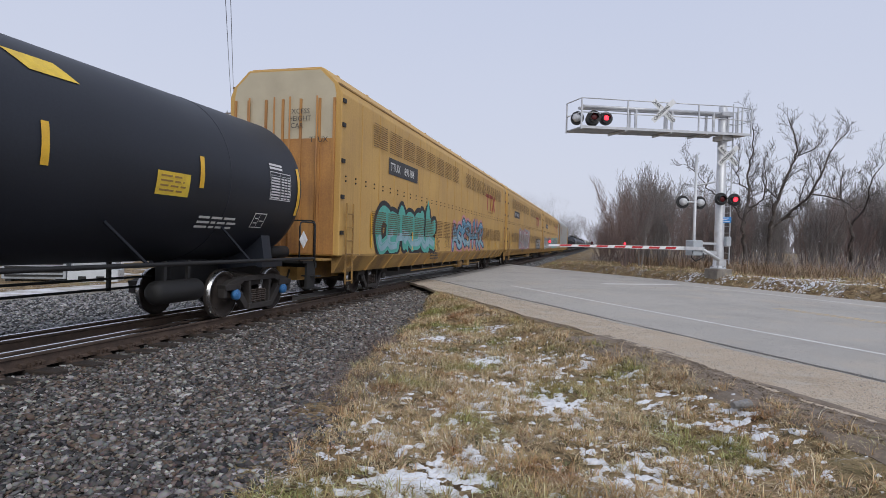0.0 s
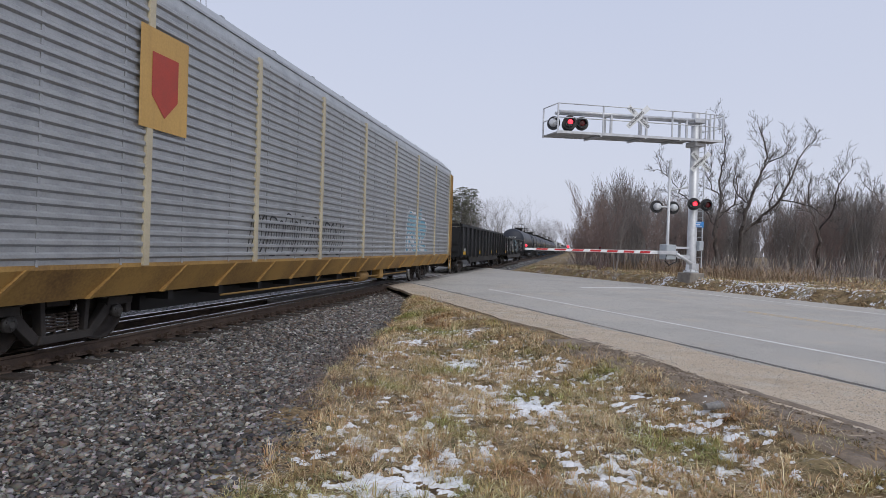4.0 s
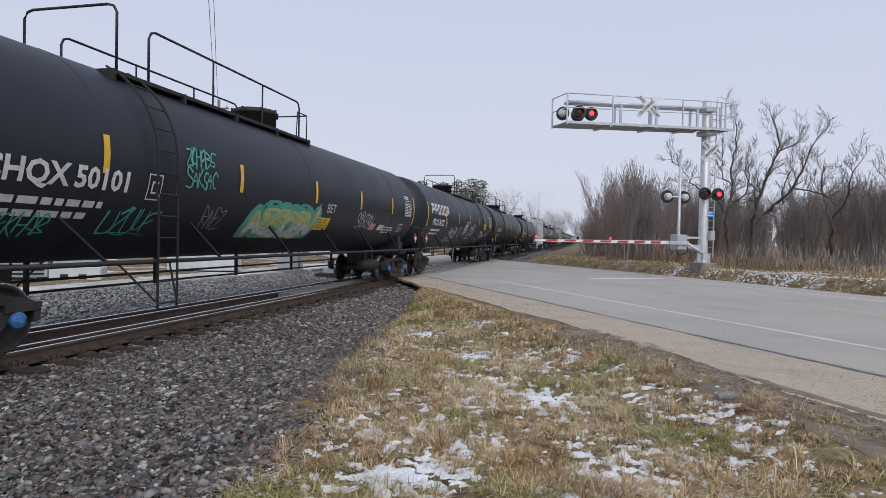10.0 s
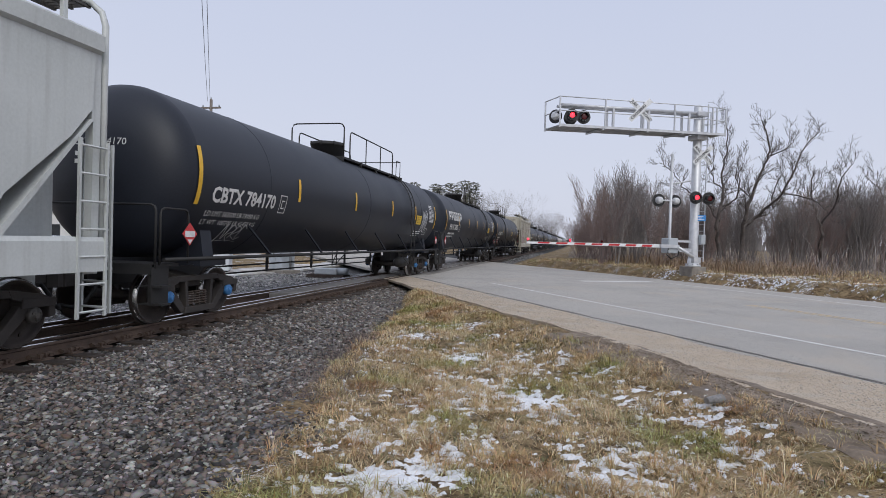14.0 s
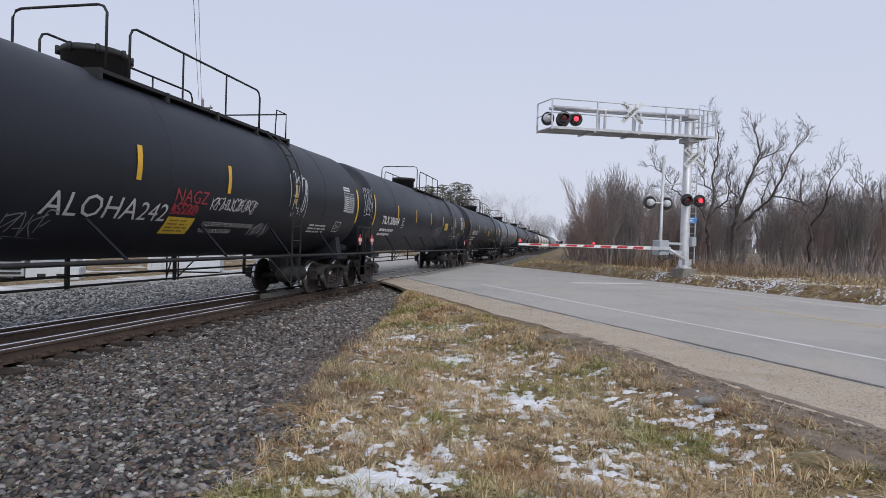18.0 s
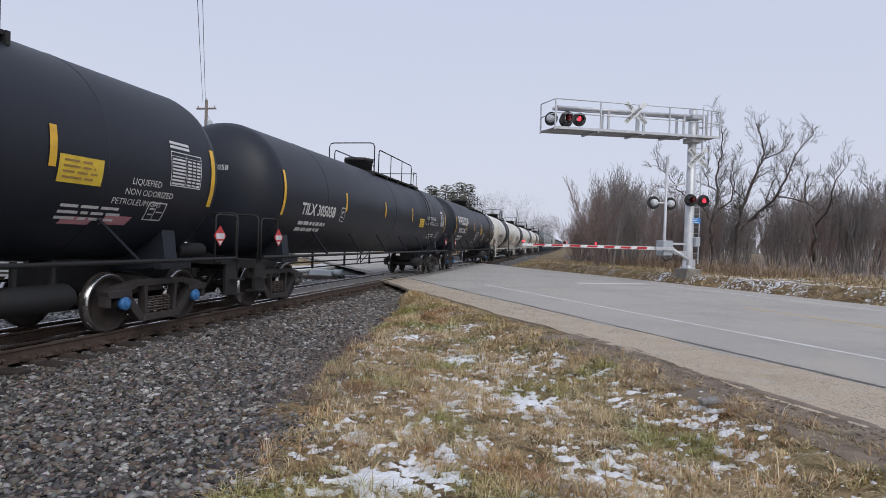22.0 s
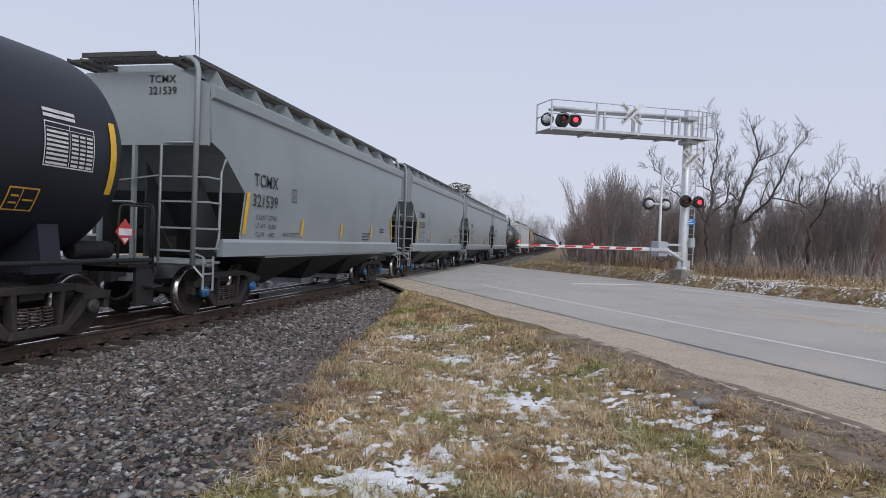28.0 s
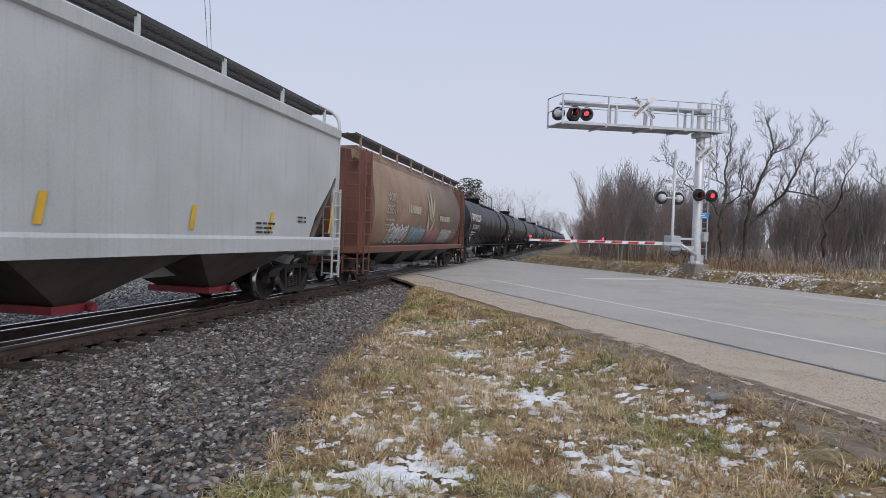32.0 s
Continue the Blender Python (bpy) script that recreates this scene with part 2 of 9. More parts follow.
MAT = {
    "tank_black": material("tank_black_paint", (0.0225, 0.026, 0.036), (0.013, 0.015, 0.021), rough=0.46, spec=0.3, grain=30, stain=0.5, bump=0.05, vary=0.12),
    "tank_blue": material("tank_blue_black_paint", (0.075, 0.105, 0.135), (0.045, 0.064, 0.084), rough=0.38, grain=30, stain=0.5, bump=0.05),
    "tank_slate": material("tank_slate_black_paint", (0.030, 0.034, 0.047), (0.018, 0.021, 0.029), rough=0.46, spec=0.3, grain=30, stain=0.5, bump=0.05),
    "tank_white": material("tank_white_paint", (0.74, 0.72, 0.66), (0.55, 0.52, 0.45), rough=0.4, grain=20, stain=0.8, bump=0.05, vary=0.1, streak=0.25),
    "black_steel": material("black_underframe_steel", (0.020, 0.0195, 0.020), (0.010, 0.0095, 0.009), rough=0.65, grain=60, stain=4, bump=0.25, vary=0.1),
    "truck_steel": material("dusty_cast_truck_steel", (0.048, 0.041, 0.037), (0.019, 0.017, 0.016), rough=0.75, grain=60, stain=5, bump=0.4, vary=0.15),
    "wheel_rust": material("rusty_wheel_steel", (0.055, 0.043, 0.036), (0.022, 0.018, 0.016), rough=0.7, metal=0.1, grain=50, stain=6, bump=0.2),
    "tread": material("polished_wheel_tread", (0.55, 0.55, 0.55), (0.35, 0.35, 0.35), rough=0.25, metal=1.0, bump=0.05),
    "bearing_blue": material("blue_bearing_cap", (0.06, 0.22, 0.50), (0.03, 0.10, 0.24), rough=0.5, stain=20),
    "bearing_dark": material("greasy_bearing_cap", (0.07, 0.065, 0.06), (0.03, 0.028, 0.026), rough=0.5, stain=20),
    "spring": material("rusty_coil_spring", (0.075, 0.056, 0.045), (0.05, 0.035, 0.03), rough=0.7, stain=20),
    "stripe": material("yellow_reflective_tape", (0.80, 0.48, 0.03), (0.62, 0.34, 0.03), rough=0.35, grain=80, stain=6, bump=0.05),
    "letter_white": material("white_stencil_paint", (0.72, 0.72, 0.70), (0.50, 0.50, 0.48), rough=0.6, grain=60, stain=8, bump=0.0),
    "letter_black": material("black_stencil_paint", (0.03, 0.03, 0.035), (0.05, 0.05, 0.05), rough=0.6, bump=0.0),
    "letter_amber": material("amber_stencil_paint", (0.75, 0.42, 0.05), (0.55, 0.30, 0.05), rough=0.6, bump=0.0),
    "label_yellow": material("yellow_label", (0.78, 0.55, 0.05), (0.60, 0.40, 0.04), rough=0.5, stain=6, bump=0.0),
    "label_white": material("white_label", (0.72, 0.72, 0.72), (0.5, 0.5, 0.5), rough=0.5, stain=6, bump=0.0),
    "placard_red": material("red_placard", (0.58, 0.05, 0.05), (0.45, 0.04, 0.05), rough=0.45, stain=6, bump=0.0),
    "rack_yellow": material("weathered_yellow_rack_paint", (0.58, 0.36, 0.11), (0.42, 0.25, 0.075), rough=0.6, grain=25, stain=0.5, bump=0.08, vary=0.08, streak=0.18),
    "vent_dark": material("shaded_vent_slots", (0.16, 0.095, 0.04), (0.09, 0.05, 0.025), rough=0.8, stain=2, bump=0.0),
    "rack_sill": material("dirty_yellow_sill_paint", (0.40, 0.24, 0.07), (0.16, 0.09, 0.035), rough=0.7, grain=25, stain=1.2, bump=0.15),
    "rack_door": material("rust_orange_rack_door", (0.48, 0.24, 0.07), (0.28, 0.13, 0.05), rough=0.65, grain=25, stain=1.0, bump=0.1, streak=0.3),
    "rack_cream": material("pale_galvanised_rack_top", (0.52, 0.46, 0.33), (0.40, 0.34, 0.24), rough=0.55, stain=1.2, bump=0.08),
    "galv": material("galvanised_steel", (0.42, 0.43, 0.44), (0.28, 0.29, 0.30), rough=0.45, metal=0.5, grain=30, stain=3, bump=0.08),
    "logo_red": material("faded_red_logo_paint", (0.42, 0.06, 0.04), (0.30, 0.05, 0.035), rough=0.65, bump=0.0),
    "gon_black": material("flat_black_gondola_paint", (0.018, 0.019, 0.022), (0.010, 0.0105, 0.012), rough=0.5, spec=0.3, grain=30, stain=0.9, bump=0.12, vary=0.1),
    "hop_grey": material("light_grey_hopper_paint", (0.30, 0.335, 0.345), (0.235, 0.265, 0.275), rough=0.33, grain=25, stain=0.6, bump=0.04, vary=0.05),
    "hop_white": material("white_hopper_paint", (0.56, 0.58, 0.57), (0.43, 0.45, 0.44), rough=0.42, grain=25, stain=0.7, bump=0.05, vary=0.05, streak=0.15),
    "hop_cream": material("dirty_cream_hopper_paint", (0.46, 0.43, 0.35), (0.30, 0.27, 0.21), rough=0.55, grain=25, stain=0.8, bump=0.08, streak=0.35),
    "hop_brown": material("faded_red_brown_hopper_paint", (0.20, 0.085, 0.06), (0.11, 0.045, 0.034), rough=0.6, grain=25, stain=0.7, bump=0.08, streak=0.3),
    "hop_tan": material("rubbed_tan_hopper_side", (0.34, 0.25, 0.18), (0.22, 0.135, 0.095), rough=0.6, grain=25, stain=0.7, bump=0.08, streak=0.3),
    "rust_seam": material("dark_rusty_seam", (0.17, 0.14, 0.11), (0.09, 0.07, 0.055), rough=0.7, stain=3, bump=0.1),
    # bays, and slope sheets whose end-recess shade is put into this colour
    "bay_dark": material("dark_green_grey_bay_and_slope_shade", (0.036, 0.040, 0.040), (0.018, 0.02, 0.02), rough=0.6, stain=2, bump=0.1),
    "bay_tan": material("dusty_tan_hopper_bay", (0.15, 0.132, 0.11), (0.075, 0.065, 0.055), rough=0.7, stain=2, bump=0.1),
    "gate_red": material("red_outlet_gate", (0.42, 0.06, 0.07), (0.25, 0.04, 0.045), rough=0.6, stain=6),
    "rail_side": material("rusty_rail_side", (0.115, 0.078, 0.058), (0.048, 0.033, 0.026), rough=0.8, grain=60, stain=4, bump=0.3),
    "rail_head": material("polished_rail_head", (0.62, 0.62, 0.63), (0.45, 0.45, 0.46), rough=0.16, metal=1.0, grain=30, stain=8, bump=0.02),
    "tie": material("weathered_creosoted_tie", (0.060, 0.046, 0.038), (0.024, 0.018, 0.015), rough=0.9, grain=30, stain=3, bump=0.6, stretch=(1, 12, 12), vary=0.15),
    # near-black, so that the gaps between loose stones carry painted shade
    "ballast_bed": material("ballast_gap_shade", (0.026, 0.025, 0.025), (0.011, 0.0105, 0.011), rough=0.95, grain=55, stain=10, bump=0.9),
    "panel": material("crossing_panel_concrete", (0.30, 0.28, 0.255), (0.17, 0.155, 0.14), rough=0.85, grain=50, stain=2, bump=0.25),
    "paint_line": material("worn_white_road_paint", (0.66, 0.65, 0.62), (0.42, 0.405, 0.385), rough=0.7, grain=35, stain=3, bump=0.1),
    "paint_yellow": material("worn_yellow_road_paint", (0.58, 0.44, 0.24), (0.42, 0.37, 0.30), rough=0.7, grain=35, stain=3, bump=0.1),
    "tar": material("dark_tar_seam", (0.11, 0.10, 0.09), (0.055, 0.05, 0.045), rough=0.7, grain=50, stain=5, bump=0.3),
    "mud": material("churned_wet_mud", (0.23, 0.18, 0.135), (0.10, 0.077, 0.058), rough=0.75, grain=35, stain=5, bump=1.0),
    "alu": material("aluminium_signal_structure", (0.62, 0.63, 0.65), (0.46, 0.47, 0.49), rough=0.42, metal=0.35, grain=40, stain=3, bump=0.05),
    "alu_deck": material("grey_walkway_planks", (0.36, 0.365, 0.38), (0.24, 0.245, 0.26), rough=0.6, grain=40, stain=3, bump=0.1),
    "signal_black": material("black_signal_paint", (0.02, 0.02, 0.022), (0.012, 0.012, 0.013), rough=0.5, stain=6, bump=0.05),
    "sign_white": material("white_sign_sheeting", (0.74, 0.75, 0.76), (0.6, 0.61, 0.62), rough=0.4, stain=5, bump=0.0),
    "sign_blue": material("blue_sign_sheeting", (0.05, 0.25, 0.62), (0.04, 0.2, 0.5), rough=0.4, stain=5, bump=0.0),
    "arm_red": material("red_gate_stripe", (0.50, 0.03, 0.035), (0.38, 0.025, 0.03), rough=0.45, stain=8, bump=0.0),
    "concrete": material("weathered_concrete", (0.29, 0.265, 0.235), (0.15, 0.135, 0.12), rough=0.9, grain=40, stain=3, bump=0.35),
    "cabinet": material("silver_grey_cabinet", (0.42, 0.45, 0.48), (0.30, 0.33, 0.36), rough=0.5, stain=2, bump=0.03),
    "bark": material("grey_bare_bark", (0.25, 0.225, 0.212), (0.12, 0.107, 0.103), rough=0.9, grain=30, stain=3, bump=0.5, vary=0.25),
    "bark_dark": material("dark_old_bark", (0.115, 0.098, 0.09), (0.05, 0.043, 0.04), rough=0.9, grain=30, stain=3, bump=0.6),
    "bark_red": material("red_brown_brush_bark", (0.26, 0.195, 0.175), (0.145, 0.106, 0.096), rough=0.9, grain=30, stain=3, bump=0.4, vary=0.25),
    # needle green paled, with the haze of distance mixed into the colour
    "needles": material("hazed_pine_needles", (0.19, 0.185, 0.145), (0.11, 0.115, 0.095), rough=0.8, grain=15, stain=1, bump=0.3, vary=0.3),
    "pole_wood": material("weathered_pole_wood", (0.22, 0.19, 0.165), (0.12, 0.10, 0.09), rough=0.9, grain=40, stain=3, bump=0.4, stretch=(8, 8, 0.7)),
    "wire": material("dull_cable", (0.10, 0.10, 0.11), (0.06, 0.06, 0.065), rough=0.6),
    "can": material("crushed_paper_cup", (0.30, 0.29, 0.28), (0.14, 0.135, 0.13), rough=0.5, stain=15, bump=0.2),
    "stick": material("bleached_stick", (0.45, 0.43, 0.40), (0.30, 0.28, 0.26), rough=0.8, grain=40, stain=6),
    "hay": material("dry_pale_grass", (0.42, 0.29, 0.15), (0.22, 0.14, 0.065), rough=0.85, grain=30, stain=1.2, bump=0.0),
    "snow": material("thin_old_snow", (0.74, 0.75, 0.78), (0.58, 0.59, 0.61), rough=0.6, grain=40, stain=6, bump=0.4),
    "house_wall": material("pale_siding", (0.62, 0.62, 0.60), (0.48, 0.48, 0.46), rough=0.7, stain=1),
    "house_roof": material("grey_shingle", (0.17, 0.165, 0.16), (0.10, 0.10, 0.10), rough=0.9, grain=30, stain=2, bump=0.4),
    "glass_dark": material("dark_window_glass", (0.03, 0.035, 0.04), (0.02, 0.022, 0.025), rough=0.1, bump=0.0),
    "van_paint": material("white_vehicle_paint", (0.62, 0.65, 0.68), (0.52, 0.55, 0.58), rough=0.3, stain=3, bump=0.0),
    "rubber": material("black_rubber", (0.02, 0.02, 0.02), (0.012, 0.012, 0.012), rough=0.8, stain=6),
    "lens_on": glow("lit_red_lens", (1.0, 0.03, 0.05), 2.6),
    "lens_off": material("unlit_red_lens", (0.10, 0.008, 0.01), (0.06, 0.005, 0.006), rough=0.15, bump=0.0),
}
for key, col in (("g_teal", (0.10, 0.42, 0.35)), ("g_blue", (0.10, 0.30, 0.45)), ("g_black", (0.02, 0.02, 0.022)), ("g_white", (0.62, 0.63, 0.64)), ("g_pink", (0.55, 0.25, 0.28)), ("g_red", (0.42, 0.05, 0.07)),
                 ("g_purple", (0.30, 0.20, 0.32)), ("g_lime", (0.50, 0.55, 0.22)), ("g_grey", (0.30, 0.31, 0.34)), ("g_sky", (0.28, 0.45, 0.52)), ("g_rose", (0.34, 0.22, 0.19))):
    MAT[key] = material("spray_paint_" + key[2:], col, tuple(c * 0.75 for c in col), rough=0.55, grain=30, stain=3, bump=0.02)


def ground_material(name, parts, bump=0.6, scale=1.0, dust=None):
    """Patches of several ground covers: base colours (a, b), then (colour, noise scale, from, to) laid over."""
    m = bpy.data.materials.new(name)
    m.use_nodes = True
    n, l = m.node_tree.nodes, m.node_tree.links
    b = n["Principled BSDF"]
    co = n.new("ShaderNodeTexCoord")
    cur = None
    hsum = None
    for i, (color, sc, lo, hi) in enumerate(parts):
        if cur is None:
            rgb = n.new("ShaderNodeRGB")
            rgb.outputs[0].default_value = (*color, 1)
            cur = rgb.outputs[0]
            continue
        t = n.new("ShaderNodeTexNoise")
        t.inputs["Scale"].default_value, t.inputs["Detail"].default_value, t.inputs["Roughness"].default_value = sc, 8, 0.65
        off = n.new("ShaderNodeMapping")
        off.inputs["Location"].default_value = (i * 3.7, i * 1.9, 0)
        l.new(co.outputs["Object"], off.inputs["Vector"])
        l.new(off.outputs["Vector"], t.inputs["Vector"])
        mr = n.new("ShaderNodeMapRange")
        mr.inputs["From Min"].default_value, mr.inputs["From Max"].default_value = lo, hi
        l.new(t.outputs["Fac"], mr.inputs["Value"])
        mx = n.new("ShaderNodeMix")
        mx.data_type = "RGBA"
        l.new(mr.outputs["Result"], mx.inputs["Factor"])
        l.new(cur, mx.inputs["A"])
        mx.inputs["B"].default_value = (*color, 1)
        cur = mx.outputs["Result"]
        hsum = t.outputs["Fac"]
    if dust:
        # scraps that lie together in patches: a broad noise times a fine one
        color, zs, zlo, zhi, fs, flo, fhi = dust
        fac = None
        for sc, lo, hi in ((zs, zlo, zhi), (fs, flo, fhi)):
            t = n.new("ShaderNodeTexNoise")
            t.inputs["Scale"].default_value, t.inputs["Detail"].default_value, t.inputs["Roughness"].default_value = sc, 6, 0.6
            l.new(co.outputs["Object"], t.inputs["Vector"])
            mr = n.new("ShaderNodeMapRange")
            mr.inputs["From Min"].default_value, mr.inputs["From Max"].default_value = lo, hi
            l.new(t.outputs["Fac"], mr.inputs["Value"])
            if fac is None:
                fac = mr.outputs["Result"]
            else:
                mu = n.new("ShaderNodeMath")
                mu.operation = "MULTIPLY"
                l.new(fac, mu.inputs[0])
                l.new(mr.outputs["Result"], mu.inputs[1])
                fac = mu.outputs[0]
        mx = n.new("ShaderNodeMix")
        mx.data_type = "RGBA"
        l.new(fac, mx.inputs["Factor"])
        l.new(cur, mx.inputs["A"])
        mx.inputs["B"].default_value = (*color, 1)
        cur = mx.outputs["Result"]
    l.new(cur, b.inputs["Base Color"])
    b.inputs["Roughness"].default_value, b.inputs["Specular IOR Level"].default_value = 0.95, 0.12
    fine = n.new("ShaderNodeTexNoise")
    fine.inputs["Scale"].default_value, fine.inputs["Detail"].default_value = 60 * scale, 6
    l.new(co.outputs["Object"], fine.inputs["Vector"])
    bp = n.new("ShaderNodeBump")
    bp.inputs["Strength"].default_value, bp.inputs["Distance"].default_value = bump, 0.03
    l.new(fine.outputs["Fac"], bp.inputs["Height"])
    l.new(bp.outputs["Normal"], b.inputs["Normal"])
    return m


MAT["grass_ground"] = ground_material("winter_grass_ground", [((0.25, 0.175, 0.098), 0, 0, 0), ((0.065, 0.045, 0.027), 9, 0.42, 0.60), ((0.37, 0.28, 0.16), 2.2, 0.45, 0.7), ((0.20, 0.17, 0.085), 1.1, 0.52, 0.7), ((0.05, 0.036, 0.022), 26, 0.54, 0.64)], dust=((0.70, 0.71, 0.74), 1.6, 0.53, 0.66, 26, 0.52, 0.60))
MAT["yard"] = ground_material("snow_dusted_gravel_yard", [((0.42, 0.40, 0.37), 0, 0, 0), ((0.30, 0.26, 0.21), 0.5, 0.5, 0.7), ((0.70, 0.71, 0.73), 0.9, 0.45, 0.65), ((0.22, 0.20, 0.18), 5, 0.6, 0.75)], bump=0.4)
MAT["asphalt"] = ground_material("worn_grey_asphalt", [((0.45, 0.425, 0.39), 0, 0, 0), ((0.37, 0.35, 0.325), 0.35, 0.45, 0.7), ((0.50, 0.44, 0.365), 0.5, 0.52, 0.75), ((0.16, 0.155, 0.15), 60, 0.56, 0.64), ((0.62, 0.60, 0.56), 80, 0.60, 0.68)], bump=0.5, scale=2)
MAT["shoulder"] = ground_material("sandy_gravel_shoulder", [((0.56, 0.465, 0.36), 0, 0, 0), ((0.46, 0.37, 0.275), 1.2, 0.45, 0.7), ((0.56, 0.50, 0.42), 2, 0.5, 0.7), ((0.15, 0.13, 0.11), 45, 0.54, 0.62), ((0.60, 0.57, 0.52), 60, 0.60, 0.68)], bump=0.8)


# ---- building helpers ----
def B():
    return bmesh.new()


def box(bm, x0, x1, y0, y1, z0, z1, m=None):
    p = [Vector((x, y, z)) for z in (z0, z1) for y in (y0, y1) for x in (x0, x1)]
    if m:
        p = [m @ q for q in p]
    v = [bm.verts.new(q) for q in p]
    for f in ((0, 2, 3, 1), (4, 5, 7, 6), (0, 1, 5, 4), (2, 6, 7, 3), (0, 4, 6, 2), (1, 3, 7, 5)):
        bm.faces.new([v[i] for i in f])
    return bm


def prism(bm, prof, a0, a1, axis="y", caps=True):
    """A closed profile swept along one axis. Profile points are (x, z) for y, (y, z) for x, (x, y) for z."""
    def at(p, a):
        return {"y": (p[0], a, p[1]), "x": (a, p[0], p[1]), "z": (p[0], p[1], a)}[axis]
    r0, r1 = [bm.verts.new(at(p, a0)) for p in prof], [bm.verts.new(at(p, a1)) for p in prof]
    k = len(prof)
    for i in range(k):
        bm.faces.new((r0[i], r0[(i + 1) % k], r1[(i + 1) % k], r1[i]))
    if caps:
        bm.faces.new(r0[::-1])
        bm.faces.new(r1)
    return bm


def tube(bm, pts, r, n=6, r1=None, caps=True):
    """A round bar along points."""
    pts = [Vector(p) for p in pts]
    rings = []
    up = Vector((0, 0, 1))
    for i, p in enumerate(pts):
        d = (pts[min(i + 1, len(pts) - 1)] - pts[max(i - 1, 0)]).normalized()
        a = d.cross(up if abs(d.z) < 0.95 else Vector((1, 0, 0))).normalized()
        b = d.cross(a)
        rr = r if r1 is None else r + (r1 - r) * i / max(1, len(pts) - 1)
        rings.append([bm.verts.new(p + (a * math.cos(t) + b * math.sin(t)) * rr) for t in (2 * math.pi * k / n for k in range(n))])
    for q0, q1 in zip(rings, rings[1:]):
        for k in range(n):
            f = bm.faces.new((q0[k], q0[(k + 1) % n], q1[(k + 1) % n], q1[k]))
            f.smooth = n > 5
    if caps:
        bm.faces.new(rings[0][::-1])
        bm.faces.new(rings[-1])
    return bm


def lathe(bm, prof, axis="y", n=32, at=(0, 0, 0), smooth=True):
    """Spin (along, radius) pairs round an axis through a point."""
    rings = []
    for a, r in prof:
        ring = []
        for k in range(n):
            t = 2 * math.pi * k / n
            c, s = r * math.cos(t), r * math.sin(t)
            q = {"y": (c, a, s), "x": (a, c, s), "z": (c, s, a)}[axis]
            ring.append(bm.verts.new(Vector(q) + Vector(at)))
        rings.append(ring)
    for q0, q1 in zip(rings, rings[1:]):
        for k in range(n):
            f = bm.faces.new((q0[k], q0[(k + 1) % n], q1[(k + 1) % n], q1[k]))
            f.smooth = smooth
    bm.faces.new(rings[0][::-1])
    bm.faces.new(rings[-1])
    return bm


def mesh_of(name, bm, mat, bevel=0.0):
    if bevel:
        bmesh.ops.bevel(bm, geom=bm.edges[:], offset=bevel, segments=1, affect="EDGES")
    bmesh.ops.recalc_face_normals(bm, faces=bm.faces[:])
    me = bpy.data.meshes.new(name)
    bm.to_mesh(me)
    bm.free()
    me.materials.append(MAT[mat] if isinstance(mat, str) else mat)
    return me


CACHE = {}


def shared(key, name, make, mat, bevel=0.0):
    k = (key, mat)
    if k not in CACHE:
        bm = B()
        make(bm)
        CACHE[k] = mesh_of(name, bm, mat, bevel)
    return CACHE[k]


def put(name, me, parent=None, m=None, label=""):
    ob = new(name, me)
    if parent:
        ob.parent = parent
    if m is not None:
        ob.matrix_basis = m
    if label:
        ob["label"] = label
    return ob


def part(name, bm, mat, parent, label="", m=None, bevel=0.0):
    return put(name, mesh_of(name, bm, mat, bevel), parent, m, label)


def at(x, y, z):
    return Matrix.Translation((x, y, z))


def thing(name, label, category, group="", m=None, kind=""):
    ob = new(name)
    ob.empty_display_size = 0.2
    if m is not None:
        ob.matrix_basis = m
    return tagged(ob, label, category, group, kind)


TEXTS = {}


def lettering(words, height, mat, bold=0.0):
    """A flat mesh of letters, origin at the left foot, x right, y up."""
    k = (words, height, mat)
    if k in TEXTS:
        return TEXTS[k]
    cu = bpy.data.curves.new("lettering", "FONT")
    cu.body, cu.size, cu.resolution_u, cu.offset = words, height * 1.38, 2, bold
    tmp = bpy.data.objects.new("lettering", cu)
    me = bpy.data.meshes.new_from_object(tmp)
    bpy.data.objects.remove(tmp)
    me.materials.clear()
    me.materials.append(MAT[mat])
    TEXTS[k] = me
    return me


def wrap(me, place, step=0.12):
    """A copy of a flat mesh laid on a surface: place(u, v) gives the point for the flat coordinates."""
    bm = B()
    bm.from_mesh(me)
    if bm.verts:
        vs = [v.co.y for v in bm.verts]
        c = min(vs) + step
        while c < max(vs) - 1e-4:
            bmesh.ops.bisect_plane(bm, geom=bm.verts[:] + bm.edges[:] + bm.faces[:], plane_co=(0, c, 0), plane_no=(0, 1, 0))
            c += step
    for v in bm.verts:
        v.co = place(v.co.x, v.co.y) + Vector((v.co.z, 0, 0))
    out = bpy.data.meshes.new(me.name)
    bm.to_mesh(out)
    bm.free()
    for mt in me.materials:
        out.materials.append(mt)
    return out


def rect(bm, x0, y0, x1, y1, skew=0.0):
    v = [bm.verts.new(p) for p in ((x0, y0, 0), (x1, y0, 0), (x1 + skew, y1, 0), (x0 + skew, y1, 0))]
    bm.faces.new(v)
    return bm


def flat(bm, mat, name="marking"):
    me = bpy.data.meshes.new(name)
    bm.to_mesh(me)
    bm.free()
    me.materials.append(MAT[mat])
    return me


